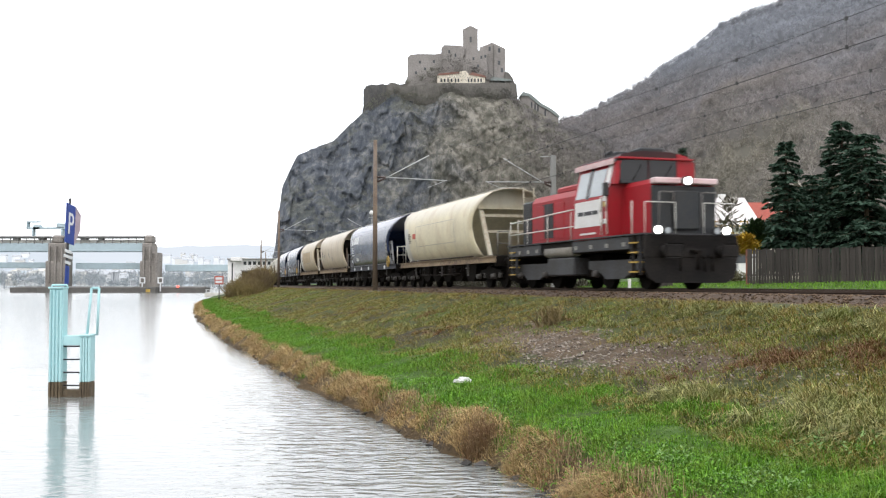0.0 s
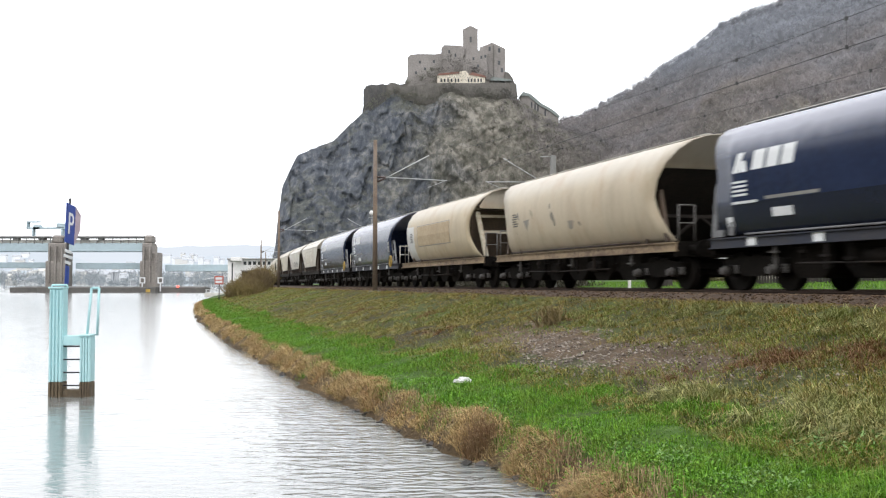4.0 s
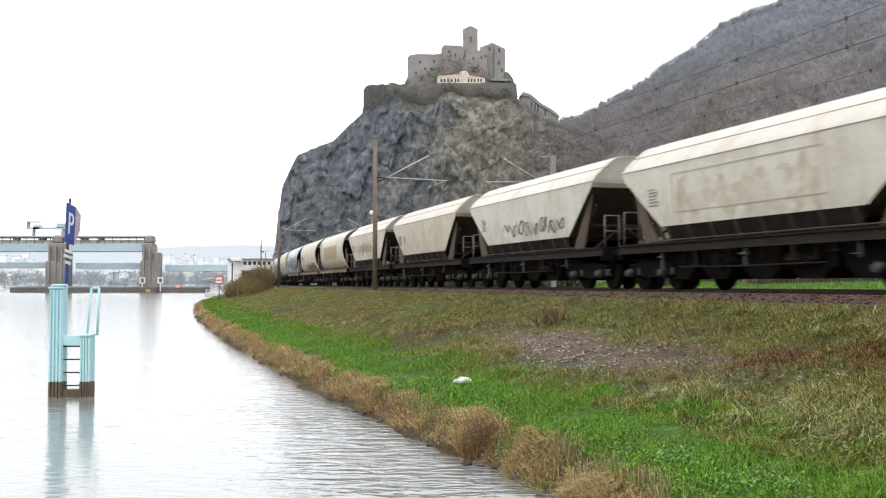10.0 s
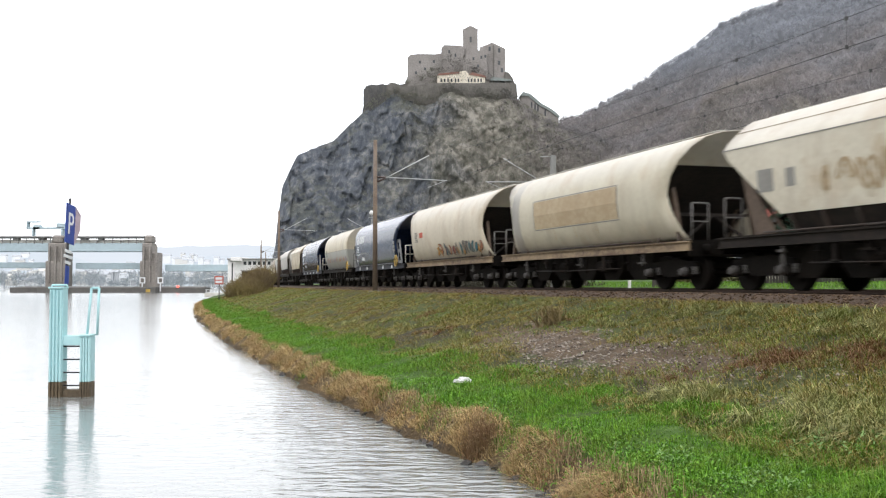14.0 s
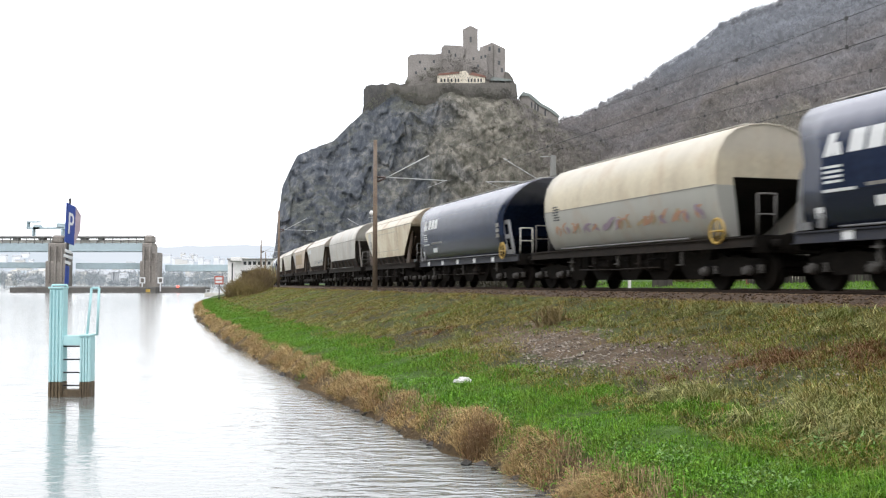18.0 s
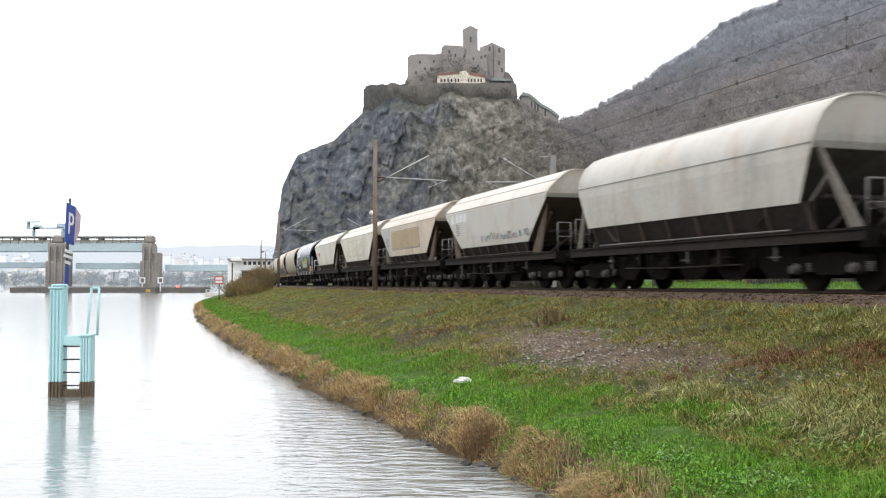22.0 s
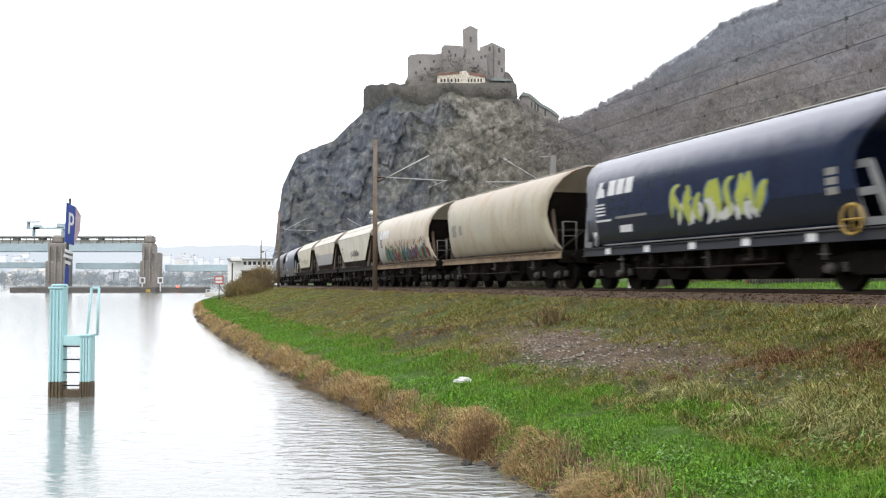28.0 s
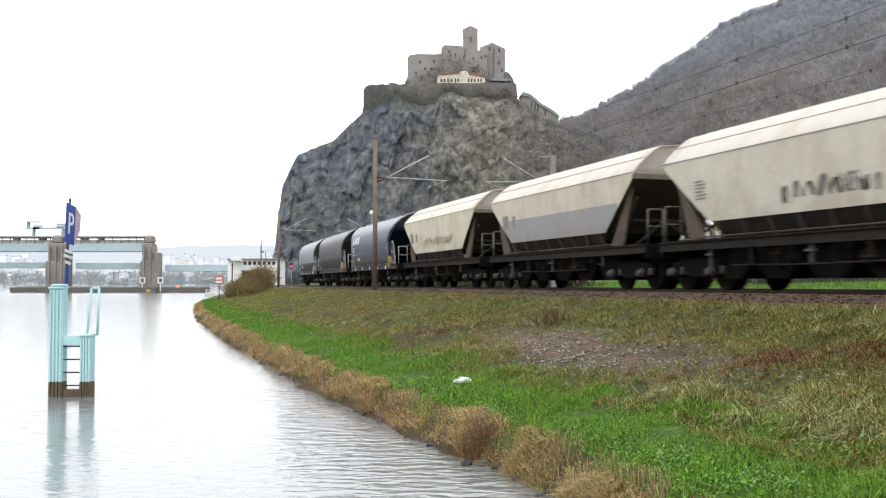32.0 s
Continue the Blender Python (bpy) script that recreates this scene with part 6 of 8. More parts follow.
    slab("fuel_tank", -1.2, 1.4, -0.9, 0.9, 0.35, 1.1, RUNGEAR, 0.05)
    for x in (-3.35, 2.9):
        b = bogie(L, x, 1.15)
        for s in (-1, 1):
            bm = bmesh.new()
            plate(bm, [(-1.75, 0.62), (-1.75, 0.86), (1.75, 0.86), (1.75, 0.62), (0.9, 0.48), (0.6, 0.30), (-0.6, 0.30), (-0.9, 0.48)], "y", s * 1.16 - 0.05, s * 1.16 + 0.05)
            part("side_cover", bm, LFRAME, b, "grey bogie side frame")
    return tagged(L, "red and dark grey diesel locomotive with white cab panel", "locomotive")


loco = build_locomotive()
train.insert(0, (loco, 34.1, ""))


# ---- track, overhead line ----
def ribbon(name, cross, s_list, d0, z0, material):
    """A section in (d, z) swept along the track."""
    n = len(cross)
    V = []
    for s in s_list:
        for d, z in cross:
            x, y = spot(s, d0 + d)
            V.append((x, y, z0 + z))
    F = []
    for i in range(len(s_list) - 1):
        for j in range(n):
            k = (j + 1) % n
            F.append((i * n + j, i * n + k, (i + 1) * n + k, (i + 1) * n + j))
    F += [tuple(range(n)), tuple(range((len(s_list) - 1) * n, len(s_list) * n))[::-1]]
    return raw(name, V, F, material)


LINE_S = list(np.arange(-460, -20, 10.0)) + list(np.arange(-20, 190, 3.0)) + list(np.arange(190, 620, 20.0))
RAIL_CROSS = [(-0.036, 0), (0.036, 0), (0.036, -0.04), (0.010, -0.055), (0.010, -0.14), (0.07, -0.172), (-0.07, -0.172), (-0.010, -0.14), (-0.010, -0.055), (-0.036, -0.04)]
for d0, lab in ((0.0, "nearer railway track with rusty rails on ballast"), (-4.2, "farther railway track with rusty rails")):
    tr = tagged(empty("railway_track"), lab, "railway track", kind="structure")
    for o in (-0.75, 0.75):
        r = ribbon("rail", RAIL_CROSS, LINE_S, d0 + o, RAIL, STEEL)
        r.parent = tr
    rows = bmesh.new()
    for k in range(150):
        s = 6 + k * 0.62
        x, y = spot(s, d0)
        box(rows, -0.13, 0.13, -1.25, 1.25, RAIL - 0.36, RAIL - 0.19, 0.0, pose(x, y, 0, 0, 0, heading(s)))
    ob = part("sleepers", rows, SLEEPER, tr)
    ob["kind"] = "stuff"
    b = ribbon("ballast_bed", [(-2.4, -0.30), (-1.9, -0.09), (-0.86, -0.07), (-0.66, -0.13), (0.66, -0.13), (0.86, -0.07), (1.65, -0.09), (2.1, -0.27), (2.1, -0.6), (-2.4, -0.6)], LINE_S, d0, RAIL, BALLAST)
    b.parent = tr


def stones(name, places, sizes, material, label, seed=1):
    """Loose angular stones as one mesh."""
    rng = np.random.default_rng(seed)
    base = np.array([(1, 0, 0), (-1, 0, 0), (0, 1, 0), (0, -1, 0), (0, 0, 1), (0, 0, -1), (0.6, 0.6, 0.5), (-0.6, 0.5, 0.55)], float)
    tri = [(0, 2, 6), (2, 4, 6), (4, 0, 6), (2, 1, 7), (1, 4, 7), (4, 2, 7), (1, 3, 4), (3, 0, 4), (2, 0, 5), (1, 2, 5), (3, 1, 5), (0, 3, 5)]
    V, F = [], []
    for (x, y, z), r in zip(places, sizes):
        a = rng.uniform(0, 6.28)
        c, s = math.cos(a), math.sin(a)
        q = base * rng.uniform(0.65, 1.2, (8, 1)) * r * np.array([1.2, 0.9, 0.65])
        k = len(V)
        V += [(x + c * p[0] - s * p[1], y + s * p[0] + c * p[1], z + p[2] + r * 0.2) for p in q]
        F += [(k + i, k + j, k + m) for i, j, m in tri]
    return tagged(raw(name, V, F, material), label, "stones", kind="stuff")


def island(name, a, b, rough=0.95):
    m = leafy(name, a, b)
    m.node_tree.nodes["Principled BSDF"].inputs["Roughness"].default_value = rough
    return m


CHIP = island("ballast_chips", (0.045, 0.029, 0.019), (0.17, 0.115, 0.075))
GRIT = island("grey_gravel", (0.07, 0.055, 0.043), (0.36, 0.315, 0.27))
SHORE = island("shore_stone", (0.035, 0.033, 0.03), (0.11, 0.10, 0.095))
rng = np.random.default_rng(11)
pl, sz = [], []
for _ in range(6000):
    s, d = 12 + 70 * rng.random() ** 1.6, rng.uniform(1.0, 2.45)
    x, y = spot(s, d)
    pl.append((float(x), float(y), float(np.interp(d, [1.65, 2.1, 2.5], [RAIL - 0.09, RAIL - 0.25, 2.15])))), sz.append(rng.uniform(0.02, 0.05))
stones("ballast_stones", pl, sz, CHIP, "loose brown ballast stones beside the rails", 2)
pl, sz = [], []
for _ in range(5200):
    s, d = (rng.normal(24.3, 2.0), rng.normal(6.2, 0.65)) if rng.random() < 0.5 else (rng.normal(21.8, 1.4), rng.normal(7.0, 0.5)) if rng.random() < 0.6 else (rng.uniform(15.5, 21), rng.normal(6.15, 0.42))
    x, y = spot(s, d)
    pl.append((float(x), float(y), float(height(s, d)) - 0.004)), sz.append(abs(rng.normal(0.0, 0.015)) + 0.006)
stones("gravel_spill", pl, sz, GRIT, "grey gravel spilled on the embankment", 3)
pl, sz = [], []
for _ in range(420):
    s, d = 13 + 75 * rng.random() ** 1.5, rng.normal(10.33, 0.12)
    d += float(flare(s))
    x, y = spot(s, d)
    pl.append((float(x), float(y), -0.01)), sz.append(rng.uniform(0.04, 0.12))
stones("shore_stones", pl, sz, SHORE, "dark wet stones along the water's edge", 4)

POLE = mat("rusty_mast", (0.185, 0.135, 0.095), 0.8, tint=(0.10, 0.07, 0.055), amount=0.8, streak=(0.26, 0.25, 0.24), streak_amount=0.6)
MAST = mat("grey_mast", (0.24, 0.24, 0.23), 0.8, tint=(0.18, 0.17, 0.16), amount=0.6)
TUBE = mat("zinc_tube", (0.45, 0.46, 0.46), 0.5, 0.3, tint=(0.3, 0.3, 0.3))
WIRE = mat("dark_wire", (0.035, 0.035, 0.035), 0.6)
INSUL = mat("brown_insulator", (0.06, 0.035, 0.03), 0.3)
MASTS = [-2.0, 55.4, 107.5, 176.0, 243.0]


def wire(pts, r, seg=5):
    """One unbroken wire through the points."""
    bm, rings = bmesh.new(), []
    for i, p in enumerate(pts):
        a, b = Vector(pts[max(i - 1, 0)]), Vector(pts[min(i + 1, len(pts) - 1)])
        q = (b - a).to_track_quat("Z", "Y")
        rings.append([bm.verts.new(Vector(p) + q @ Vector((r * math.cos(k * math.tau / seg), r * math.sin(k * math.tau / seg), 0))) for k in range(seg)])
    for a, b in zip(rings, rings[1:]):
        for k in range(seg):
            bm.faces.new((a[k], a[(k + 1) % seg], b[(k + 1) % seg], b[k])).smooth = True
    return bm


def mast(s, d, arm, material, label):
    """An overhead-line mast with its bracket; arm: metres from the mast towards the track."""
    x, y = spot(s, d)
    m = tagged(empty("catenary_mast", pose(x, y, 0, 0, 0, heading(s))), label, "mast", "overhead line masts")
    top = RAIL + 7.75
    bm = bmesh.new()
    if material is POLE:
        rod(bm, (0, 0, 1.9), (0, 0, top), 0.14, 14, 0.10)
    else:
        box(bm, -0.13, 0.13, -0.13, 0.13, 1.9, top - 0.45, 0.02)
    part("post", bm, material, m)
    k = 1 if arm > 0 else -1
    bm = bmesh.new()
    box(bm, -0.3, 0.3, -0.3, 0.3, 1.7, 2.2, 0.05)
    part("foundation", bm, SLEEPER, m)
    bm = bmesh.new()
    rod(bm, (0, k * 0.1, RAIL + 5.55), (0, k * 0.55, RAIL + 5.75), 0.06, 8)
    rod(bm, (0, k * 0.1, RAIL + 5.80), (0, k * 0.55, RAIL + 5.80), 0.06, 8)
    part("insulator", bm, INSUL, m)
    bm = bmesh.new()
    rod(bm, (0, k * 0.5, RAIL + 5.72), (0, arm, RAIL + 7.05), 0.028, 8)
    part("cantilever_strut", bm, TUBE, m)
    bm = bmesh.new()
    rod(bm, (0, k * 0.5, RAIL + 5.80), (0, arm + k * 1.0, RAIL + 5.72), 0.024, 8)
    part("registration_tube", bm, TUBE, m)
    bm = bmesh.new()
    rod(bm, (0, arm + k * 0.95, RAIL + 5.72), (0, arm - k * 0.05, RAIL + 5.32), 0.014, 6)
    part("steady_arm", bm, TUBE, m)
    if material is not POLE:
        bm = bmesh.new()
        rod(bm, (0, 0, top - 0.5), (0, k * 0.75, top - 0.55), 0.02, 6)
        part("crossarm", bm, TUBE, m)


# in the mast's own frame the river lies at -y
for s in MASTS:
    mast(s, 2.95, 2.95, POLE, "rusty round overhead line mast with a bracket")
for s in MASTS[:3]:
    mast(s, -7.15, -2.95, MAST, "grey square overhead line mast with a bracket")


def overhead(d):
    thing = tagged(empty("overhead_line"), "thin dark contact wire and carrier hung over the track", "overhead line", "overhead lines")
    line, drops = [], []
    for a, b in zip(MASTS, MASTS[1:]):
        n = 14
        pts = []
        for i in range(n + 1):
            f = i / n
            s = a + (b - a) * f
            x, y = spot(s, d)
            z = RAIL + 5.95 + 1.10 * (2 * f - 1) ** 2
            pts.append(((float(x), float(y), RAIL + 5.32), (float(x), float(y), z)))
        line += pts[:-1]
        drops += [p for p in pts[1:-1:1]]
    part("contact_wire", wire([p[0] for p in line], 0.012), WIRE, thing)
    part("carrier_wire", wire([p[1] for p in line], 0.008), WIRE, thing)
    for lo, hi in drops[:40]:
        bm = bmesh.new()
        rod(bm, lo, hi, 0.003, 4)
        box(bm, lo[0] - 0.03, lo[0] + 0.03, lo[1] - 0.03, lo[1] + 0.03, lo[2] - 0.03, lo[2] + 0.05)
        box(bm, hi[0] - 0.03, hi[0] + 0.03, hi[1] - 0.03, hi[1] + 0.03, hi[2] - 0.05, hi[2] + 0.03)
        part("dropper", bm, WIRE, thing)


overhead(0.0)
overhead(-4.2)

# lamp post beyond the tracks
x, y = spot(104, -6.2)
lamp_post = tagged(empty("street_lamp", pose(x, y, 0)), "slim lamp post with a white globe behind the tracks", "lamp")
bm = bmesh.new()
rod(bm, (0, 0, 1.9), (0, 0, 9.6), 0.06, 8, 0.04)
part("post", bm, MAST, lamp_post)
bm = bmesh.new()
bmesh.ops.create_uvsphere(bm, u_segments=14, v_segments=8, radius=0.25, matrix=Matrix.Translation((0, 0, 9.85)))
part("globe", bm, LWHITE, lamp_post, "white globe")
# red train signal at the far end of the bank
x, y = spot(172, -2.1)
sig = tagged(empty("railway_signal", pose(x, y, 0)), "dwarf railway signal showing a red light", "signal")
bm = bmesh.new()
rod(bm, (0, 0, 2.0), (0, 0, 5.2), 0.07, 8)
part("post", bm, MAST, sig)
bm = bmesh.new()
box(bm, -0.22, 0.22, -0.12, 0.12, 5.0, 6.1, 0.05)
part("head", bm, LGREY, sig)
bm = bmesh.new()
rod(bm, (0.0, -0.13, 5.5), (0.0, -0.17, 5.5), 0.13, 14)
part("lens", bm, glow("red_signal", (1.0, 0.05, 0.05), 4.0), sig, "glowing red lens")


# ---- grass, reeds, weeds ----
def blades(name, s, d, h, w, material, lean, label, category, z0=None, comb=0.0):
    """Single bent blades standing on the bank, as one mesh."""
    rng = np.random.default_rng(len(s))
    n = len(s)
    d = d + flare(s) * np.clip((d - 3) / 4, 0, 1)
    x, y = spot(s, d)
    z = height(s, d) - 0.02 if z0 is None else np.full(n, z0)
    a = rng.uniform(0, 2 * np.pi, n)
    b = rng.uniform(0, 2 * np.pi, n)
    if comb:  # most blades hang down the slope
        b = np.where(rng.random(n) < comb, rng.normal(math.pi * 1.1, 0.8, n), b)
    l = np.abs(rng.normal(0, lean, n)) * h
    P = np.stack([x, y, z], -1)
    side = np.stack([np.cos(a), np.sin(a), np.zeros(n)], -1) * w[:, None] * 0.5
    bend = np.stack([np.cos(b), np.sin(b), np.zeros(n)], -1) * l[:, None]
    up = np.zeros((n, 3))
    up[:, 2] = h
    mid = P + bend * 0.35 + up * 0.6
    tip = P + bend * 1.1 + up * np.clip(1 - l / h * 0.45, 0.4, 1)[:, None]
    V = np.stack([P - side, P + side, mid + side * 0.8, mid - side * 0.8, tip], 1).reshape(-1, 3)
    k = np.arange(n)[:, None] * 5
    F = np.concatenate([k + np.array([[0, 1, 2]]), k + np.array([[0, 2, 3]]), k + np.array([[3, 2, 4]])], 1).reshape(-1, 3)
    return tagged(raw(name, V, F, material), label, category, kind="stuff")


def scatter(n, s0, s1, d0, d1, near=2.0, seed=0):
    rng = np.random.default_rng(seed)
    return s0 + (s1 - s0) * rng.random(n) ** near, rng.uniform(d0, d1, n), rng


def bare(s, d):
    """How far the slope is bare under the spilled gravel."""
    k = np.exp(-((s - 24.3) / 2.4) ** 2 - ((d - 6.2) / 0.75) ** 2) + np.exp(-((s - 21.8) / 1.6) ** 2 - ((d - 7.0) / 0.6) ** 2) + 0.7 * np.exp(-((s - 19) / 2.0) ** 2 - ((d - 6.25) / 0.45) ** 2)
    return np.clip(k * 1.25, 0, 0.97)


def size_by(s, rng, lo, hi):
    return rng.uniform(lo, hi, len(s))


def thin_out(s, d, rng, keep, seed):
    x, y = spot(s, d)
    ok = rng.random(len(s)) < np.clip(keep + 0.4 * wave(x * 1.1, y * 1.1, seed) + 0.3 * wave(x * 3.3, y * 3.3, seed + 2), 0.25, 1)
    return s[ok], d[ok]


s, d, rng = scatter(170000, 11.5, 130, 7.9, 10.2, 2.0, 21)
d = d + 0.3 * wave(s * 0.8, d * 1.3, 2) + 0.2 * wave(s * 2.1, d * 0.5, 6)
far = np.clip(s / 30, 1, 4)
x, y = spot(s, d)
blades("green_grass", s, d, size_by(s, rng, 0.05, 0.15) * np.clip(1 + 0.8 * wave(x * 2.2, y * 2.2, 6), 0.4, 2.0), 0.010 * far ** 0.8, GRASS, 1.2, "fresh short green grass along the bank", "grass")
s, d, rng = scatter(190000, 11.5, 130, 2.05, 8.6, 1.9, 22)
s, d = thin_out(s, d, rng, 0.8, 3.0)
gone = bare(s, d)
ok = rng.random(len(s)) > gone * 0.97
s, d = s[ok], d[ok]
x, y = spot(s, d)
tuft = wave(x * 1.9, y * 1.9, 7) + 0.5 * wave(x * 5, y * 5, 1)
hh = size_by(s, rng, 0.045, 0.14) * np.clip(1 + 0.9 * tuft, 0.25, 1.8) * np.clip((d - 1.8) / 1.4, 0.25, 1)
blades("autumn_grass", s, d, hh, 0.0075 * np.clip(s / 30, 1, 4) ** 0.8, DRYGRASS, 1.6, "tufty brown and green autumn grass on the embankment", "grass", comb=0.55)
s, d, rng = scatter(100000, 11.5, 110, 2.8, 8.8, 1.8, 27)
x, y = spot(s, d)
ok = (rng.random(len(s)) < np.clip(0.25 + 1.1 * wave(x * 0.45, y * 0.8, 9.0), 0.02, 1)) & (rng.random(len(s)) > bare(s, d))
s, d = s[ok], d[ok]
blades("green_tufts", s, d, size_by(s, rng, 0.05, 0.15) * np.clip((d - 2.5) / 1.5, 0.3, 1), 0.011 * np.clip(s / 30, 1, 4) ** 0.8, leafy("dull_green_grass", (0.085, 0.145, 0.02), (0.27, 0.35, 0.068)), 1.6,
       "dull green grass between the dry stalks", "grass", comb=0.55)
s, d, rng = scatter(120000, 12, 120, 9.98, 10.52, 1.9, 23)
d = 10.52 - (10.52 - d) * (1 - 0.42 * np.clip((18.5 - s) / 4, 0, 1)) + 0.16 * wave(s * 1.1, d, 5)
x, y = spot(s, d)
clump = wave(x * 2.9, y * 2.9, 2) + 0.4 * wave(x * 7, y * 7, 3)
ok = rng.random(len(s)) < np.clip(0.72 + 1.1 * clump, 0.08, 1)
s, d, clump = s[ok], d[ok], clump[ok]
blades("dead_reeds", s, d, size_by(s, rng, 0.06, 0.21) * np.clip(1 + 0.7 * clump, 0.4, 1.6) * np.clip(0.58 + (s - 12) / 40, 0.58, 1.05), 0.008 * np.clip(s / 30, 1, 4) ** 0.8, REED, 1.6,
       "dead straw-brown reeds hanging over the water's edge", "reeds", comb=0.5)
s, d, rng = scatter(26000, 14, 75, -16, -7.4, 1.2, 24)
blades("meadow_grass", s, d, size_by(s, rng, 0.06, 0.16), np.full(len(s), 0.02), GRASS, 0.6, "bright green meadow beyond the tracks", "grass")

# dark scrub added along the foot of the far side of the line to darken the gap under the wagons
rng = np.random.default_rng(15)
pl, sz = [], []
for _ in range(900):
    s = rng.uniform(54, 150)
    x, y = spot(s, rng.uniform(-9.5, -7.9))
    pl.append((float(x), float(y), 2.25)), sz.append(rng.uniform(0.35, 0.75))
tagged(tuft_cloud("bramble_strip", pl, sz, leafy("dark_gap_scrub", (0.022, 0.02, 0.014), (0.075, 0.066, 0.045)), 26, 1.4, 0.06, 0.8), "low dark scrub added to darken the gap under the wagons", "brambles", kind="stuff")

# drooping tussocks on the slope
LONG = leafy("long_tussock_grass", (0.085, 0.11, 0.026), (0.50, 0.47, 0.20), (0.20, 0.235, 0.06), 2.2, fourth=(0.30, 0.22, 0.08))
rng = np.random.default_rng(5)
def arching(name, spots, count, length, wide, material, label, seed):
    """Tufts of long blades that rise from one root and arch over, most of them down the slope, as one mesh."""
    rng = np.random.default_rng(seed)
    sc, dc, size = (np.repeat(np.array(c), count) for c in zip(*spots))
    n = len(sc)
    s, d = sc + rng.normal(0, 0.07, n) * size, dc + rng.normal(0, 0.07, n) * size
    x, y = spot(s, d)
    ux, uy = np.interp(s, TS, UX), np.interp(s, TS, UY)
    root = np.stack([x, y, height(s, d) - 0.02], -1)
    a = np.where(rng.random(n) < 0.6, rng.normal(0, 0.75, n), rng.uniform(-np.pi, np.pi, n))
    out = np.stack([-uy * np.cos(a) + ux * np.sin(a), ux * np.cos(a) + uy * np.sin(a), np.zeros(n)], -1)
    side = np.cross(out, (0, 0, 1.0)) * (wide * rng.uniform(0.7, 1.3, n))[:, None]
    ln, arch = length * size * rng.uniform(0.5, 1.1, n), rng.uniform(0.45, 1.15, n)
    pts = []
    for f in (0.0, 0.35, 0.7, 1.0):
        rise = ln * (f * 1.05 - arch * 0.95 * f * f)
        reach = ln * arch * 0.85 * f ** 1.5
        c = root + out * reach[:, None] + np.stack([np.zeros(n), np.zeros(n), rise], -1)
        pts += [c] if f == 1.0 else [c - side * (1 - 0.6 * f), c + side * (1 - 0.6 * f)]
    V = np.stack(pts, 1).reshape(-1, 3)
    k = np.arange(n)[:, None] * 7
    F = np.concatenate([k + np.array([q]) for q in ((0, 1, 3), (0, 3, 2), (2, 3, 5), (2, 5, 4), (4, 5, 6))], 1).reshape(-1, 3)
    return tagged(raw(name, V, F, material), label, "grass", kind="stuff")


spots = []
for s0, s1, d0, d1, k, z in ((16.3, 17.8, 7.1, 7.6, 14, 1.25), (12.4, 15.5, 6.6, 7.7, 40, 1.4), (15.2, 18.6, 3.7, 4.6, 22, 1.1), (19.5, 23, 3.6, 4.4, 9, 0.9), (12.6, 16, 4.2, 6.2, 14, 0.9), (24, 34, 3.6, 5.0, 10, 0.9), (26, 40, 6.5, 7.6, 12, 0.9)):
    for _ in range(k):
        spots.append((rng.uniform(s0, s1), rng.uniform(d0, d1), z * rng.uniform(0.75, 1.2)))
arching("tussocks", spots, 150, 0.40, 0.0055, LONG, "drooping pale tussocks of long grass", 51)
spots = []
while len(spots) < 3200:
    s, d = 12 + 42 * rng.random() ** 1.5, rng.uniform(3.3, 8.3)
    if rng.random() > 1.3 * bare(s, d) and rng.random() < 0.55 + 0.6 * wave(s * 0.7, d * 1.6, 3):
        spots.append((s, d, rng.uniform(0.45, 1.0)))
arching("slope_tufts", spots, 30, 0.27, 0.0055, leafy("slope_tuft_grass", (0.10, 0.105, 0.022), (0.44, 0.38, 0.135), (0.12, 0.145, 0.026), 3.0, fourth=(0.30, 0.17, 0.05)), "shaggy tufts of olive and straw-coloured grass", 52)
RUSTW = leafy("rusty_weeds", (0.12, 0.062, 0.028), (0.32, 0.18, 0.085))
spots = []
for c, e, k in ((17.6, 5.8, 34), (17.2, 5.5, 30), (16.2, 5.05, 36), (15.7, 5.2, 16), (18.7, 6.7, 8), (36, 5.5, 20), (44, 6.0, 16), (31, 6.6, 12), (26.5, 4.9, 9)):
    spots += [(rng.normal(c, 0.36), rng.normal(e, 0.25), rng.uniform(0.6, 1.2)) for _ in range(k)]
arching("rusty_weeds", spots, 46, 0.25, 0.005, RUSTW, "rust-brown dead weeds", 53)


def leaves(name, centres, spread, count, size, material, label, category, tall=0.15):
    """Small leaf blades in loose low clumps."""
    rng = np.random.default_rng(count + int(spread * 100))
    V = []
    for s, d in centres:
        for _ in range(count):
            a, e = rng.normal(s, spread), rng.normal(d, spread * 0.7)
            x, y = spot(a, e)
            z = float(height(a, e)) + rng.uniform(0.02, tall)
            p = Vector((float(x), float(y), z))
            r = Euler((rng.uniform(-0.9, 0.9), rng.uniform(-0.9, 0.9), rng.uniform(0, 6.28))).to_matrix()
            k = size * rng.uniform(0.6, 1.2)
            for q in ((-k, 0, 0), (0, -k * 0.5, 0.01), (k, 0, 0), (0, k * 0.5, 0.01)):
                V.append(p + r @ Vector(q))
    F = np.arange(len(V)).reshape(-1, 4)
    return tagged(raw(name, np.array(V), F, material), label, category, kind="stuff")


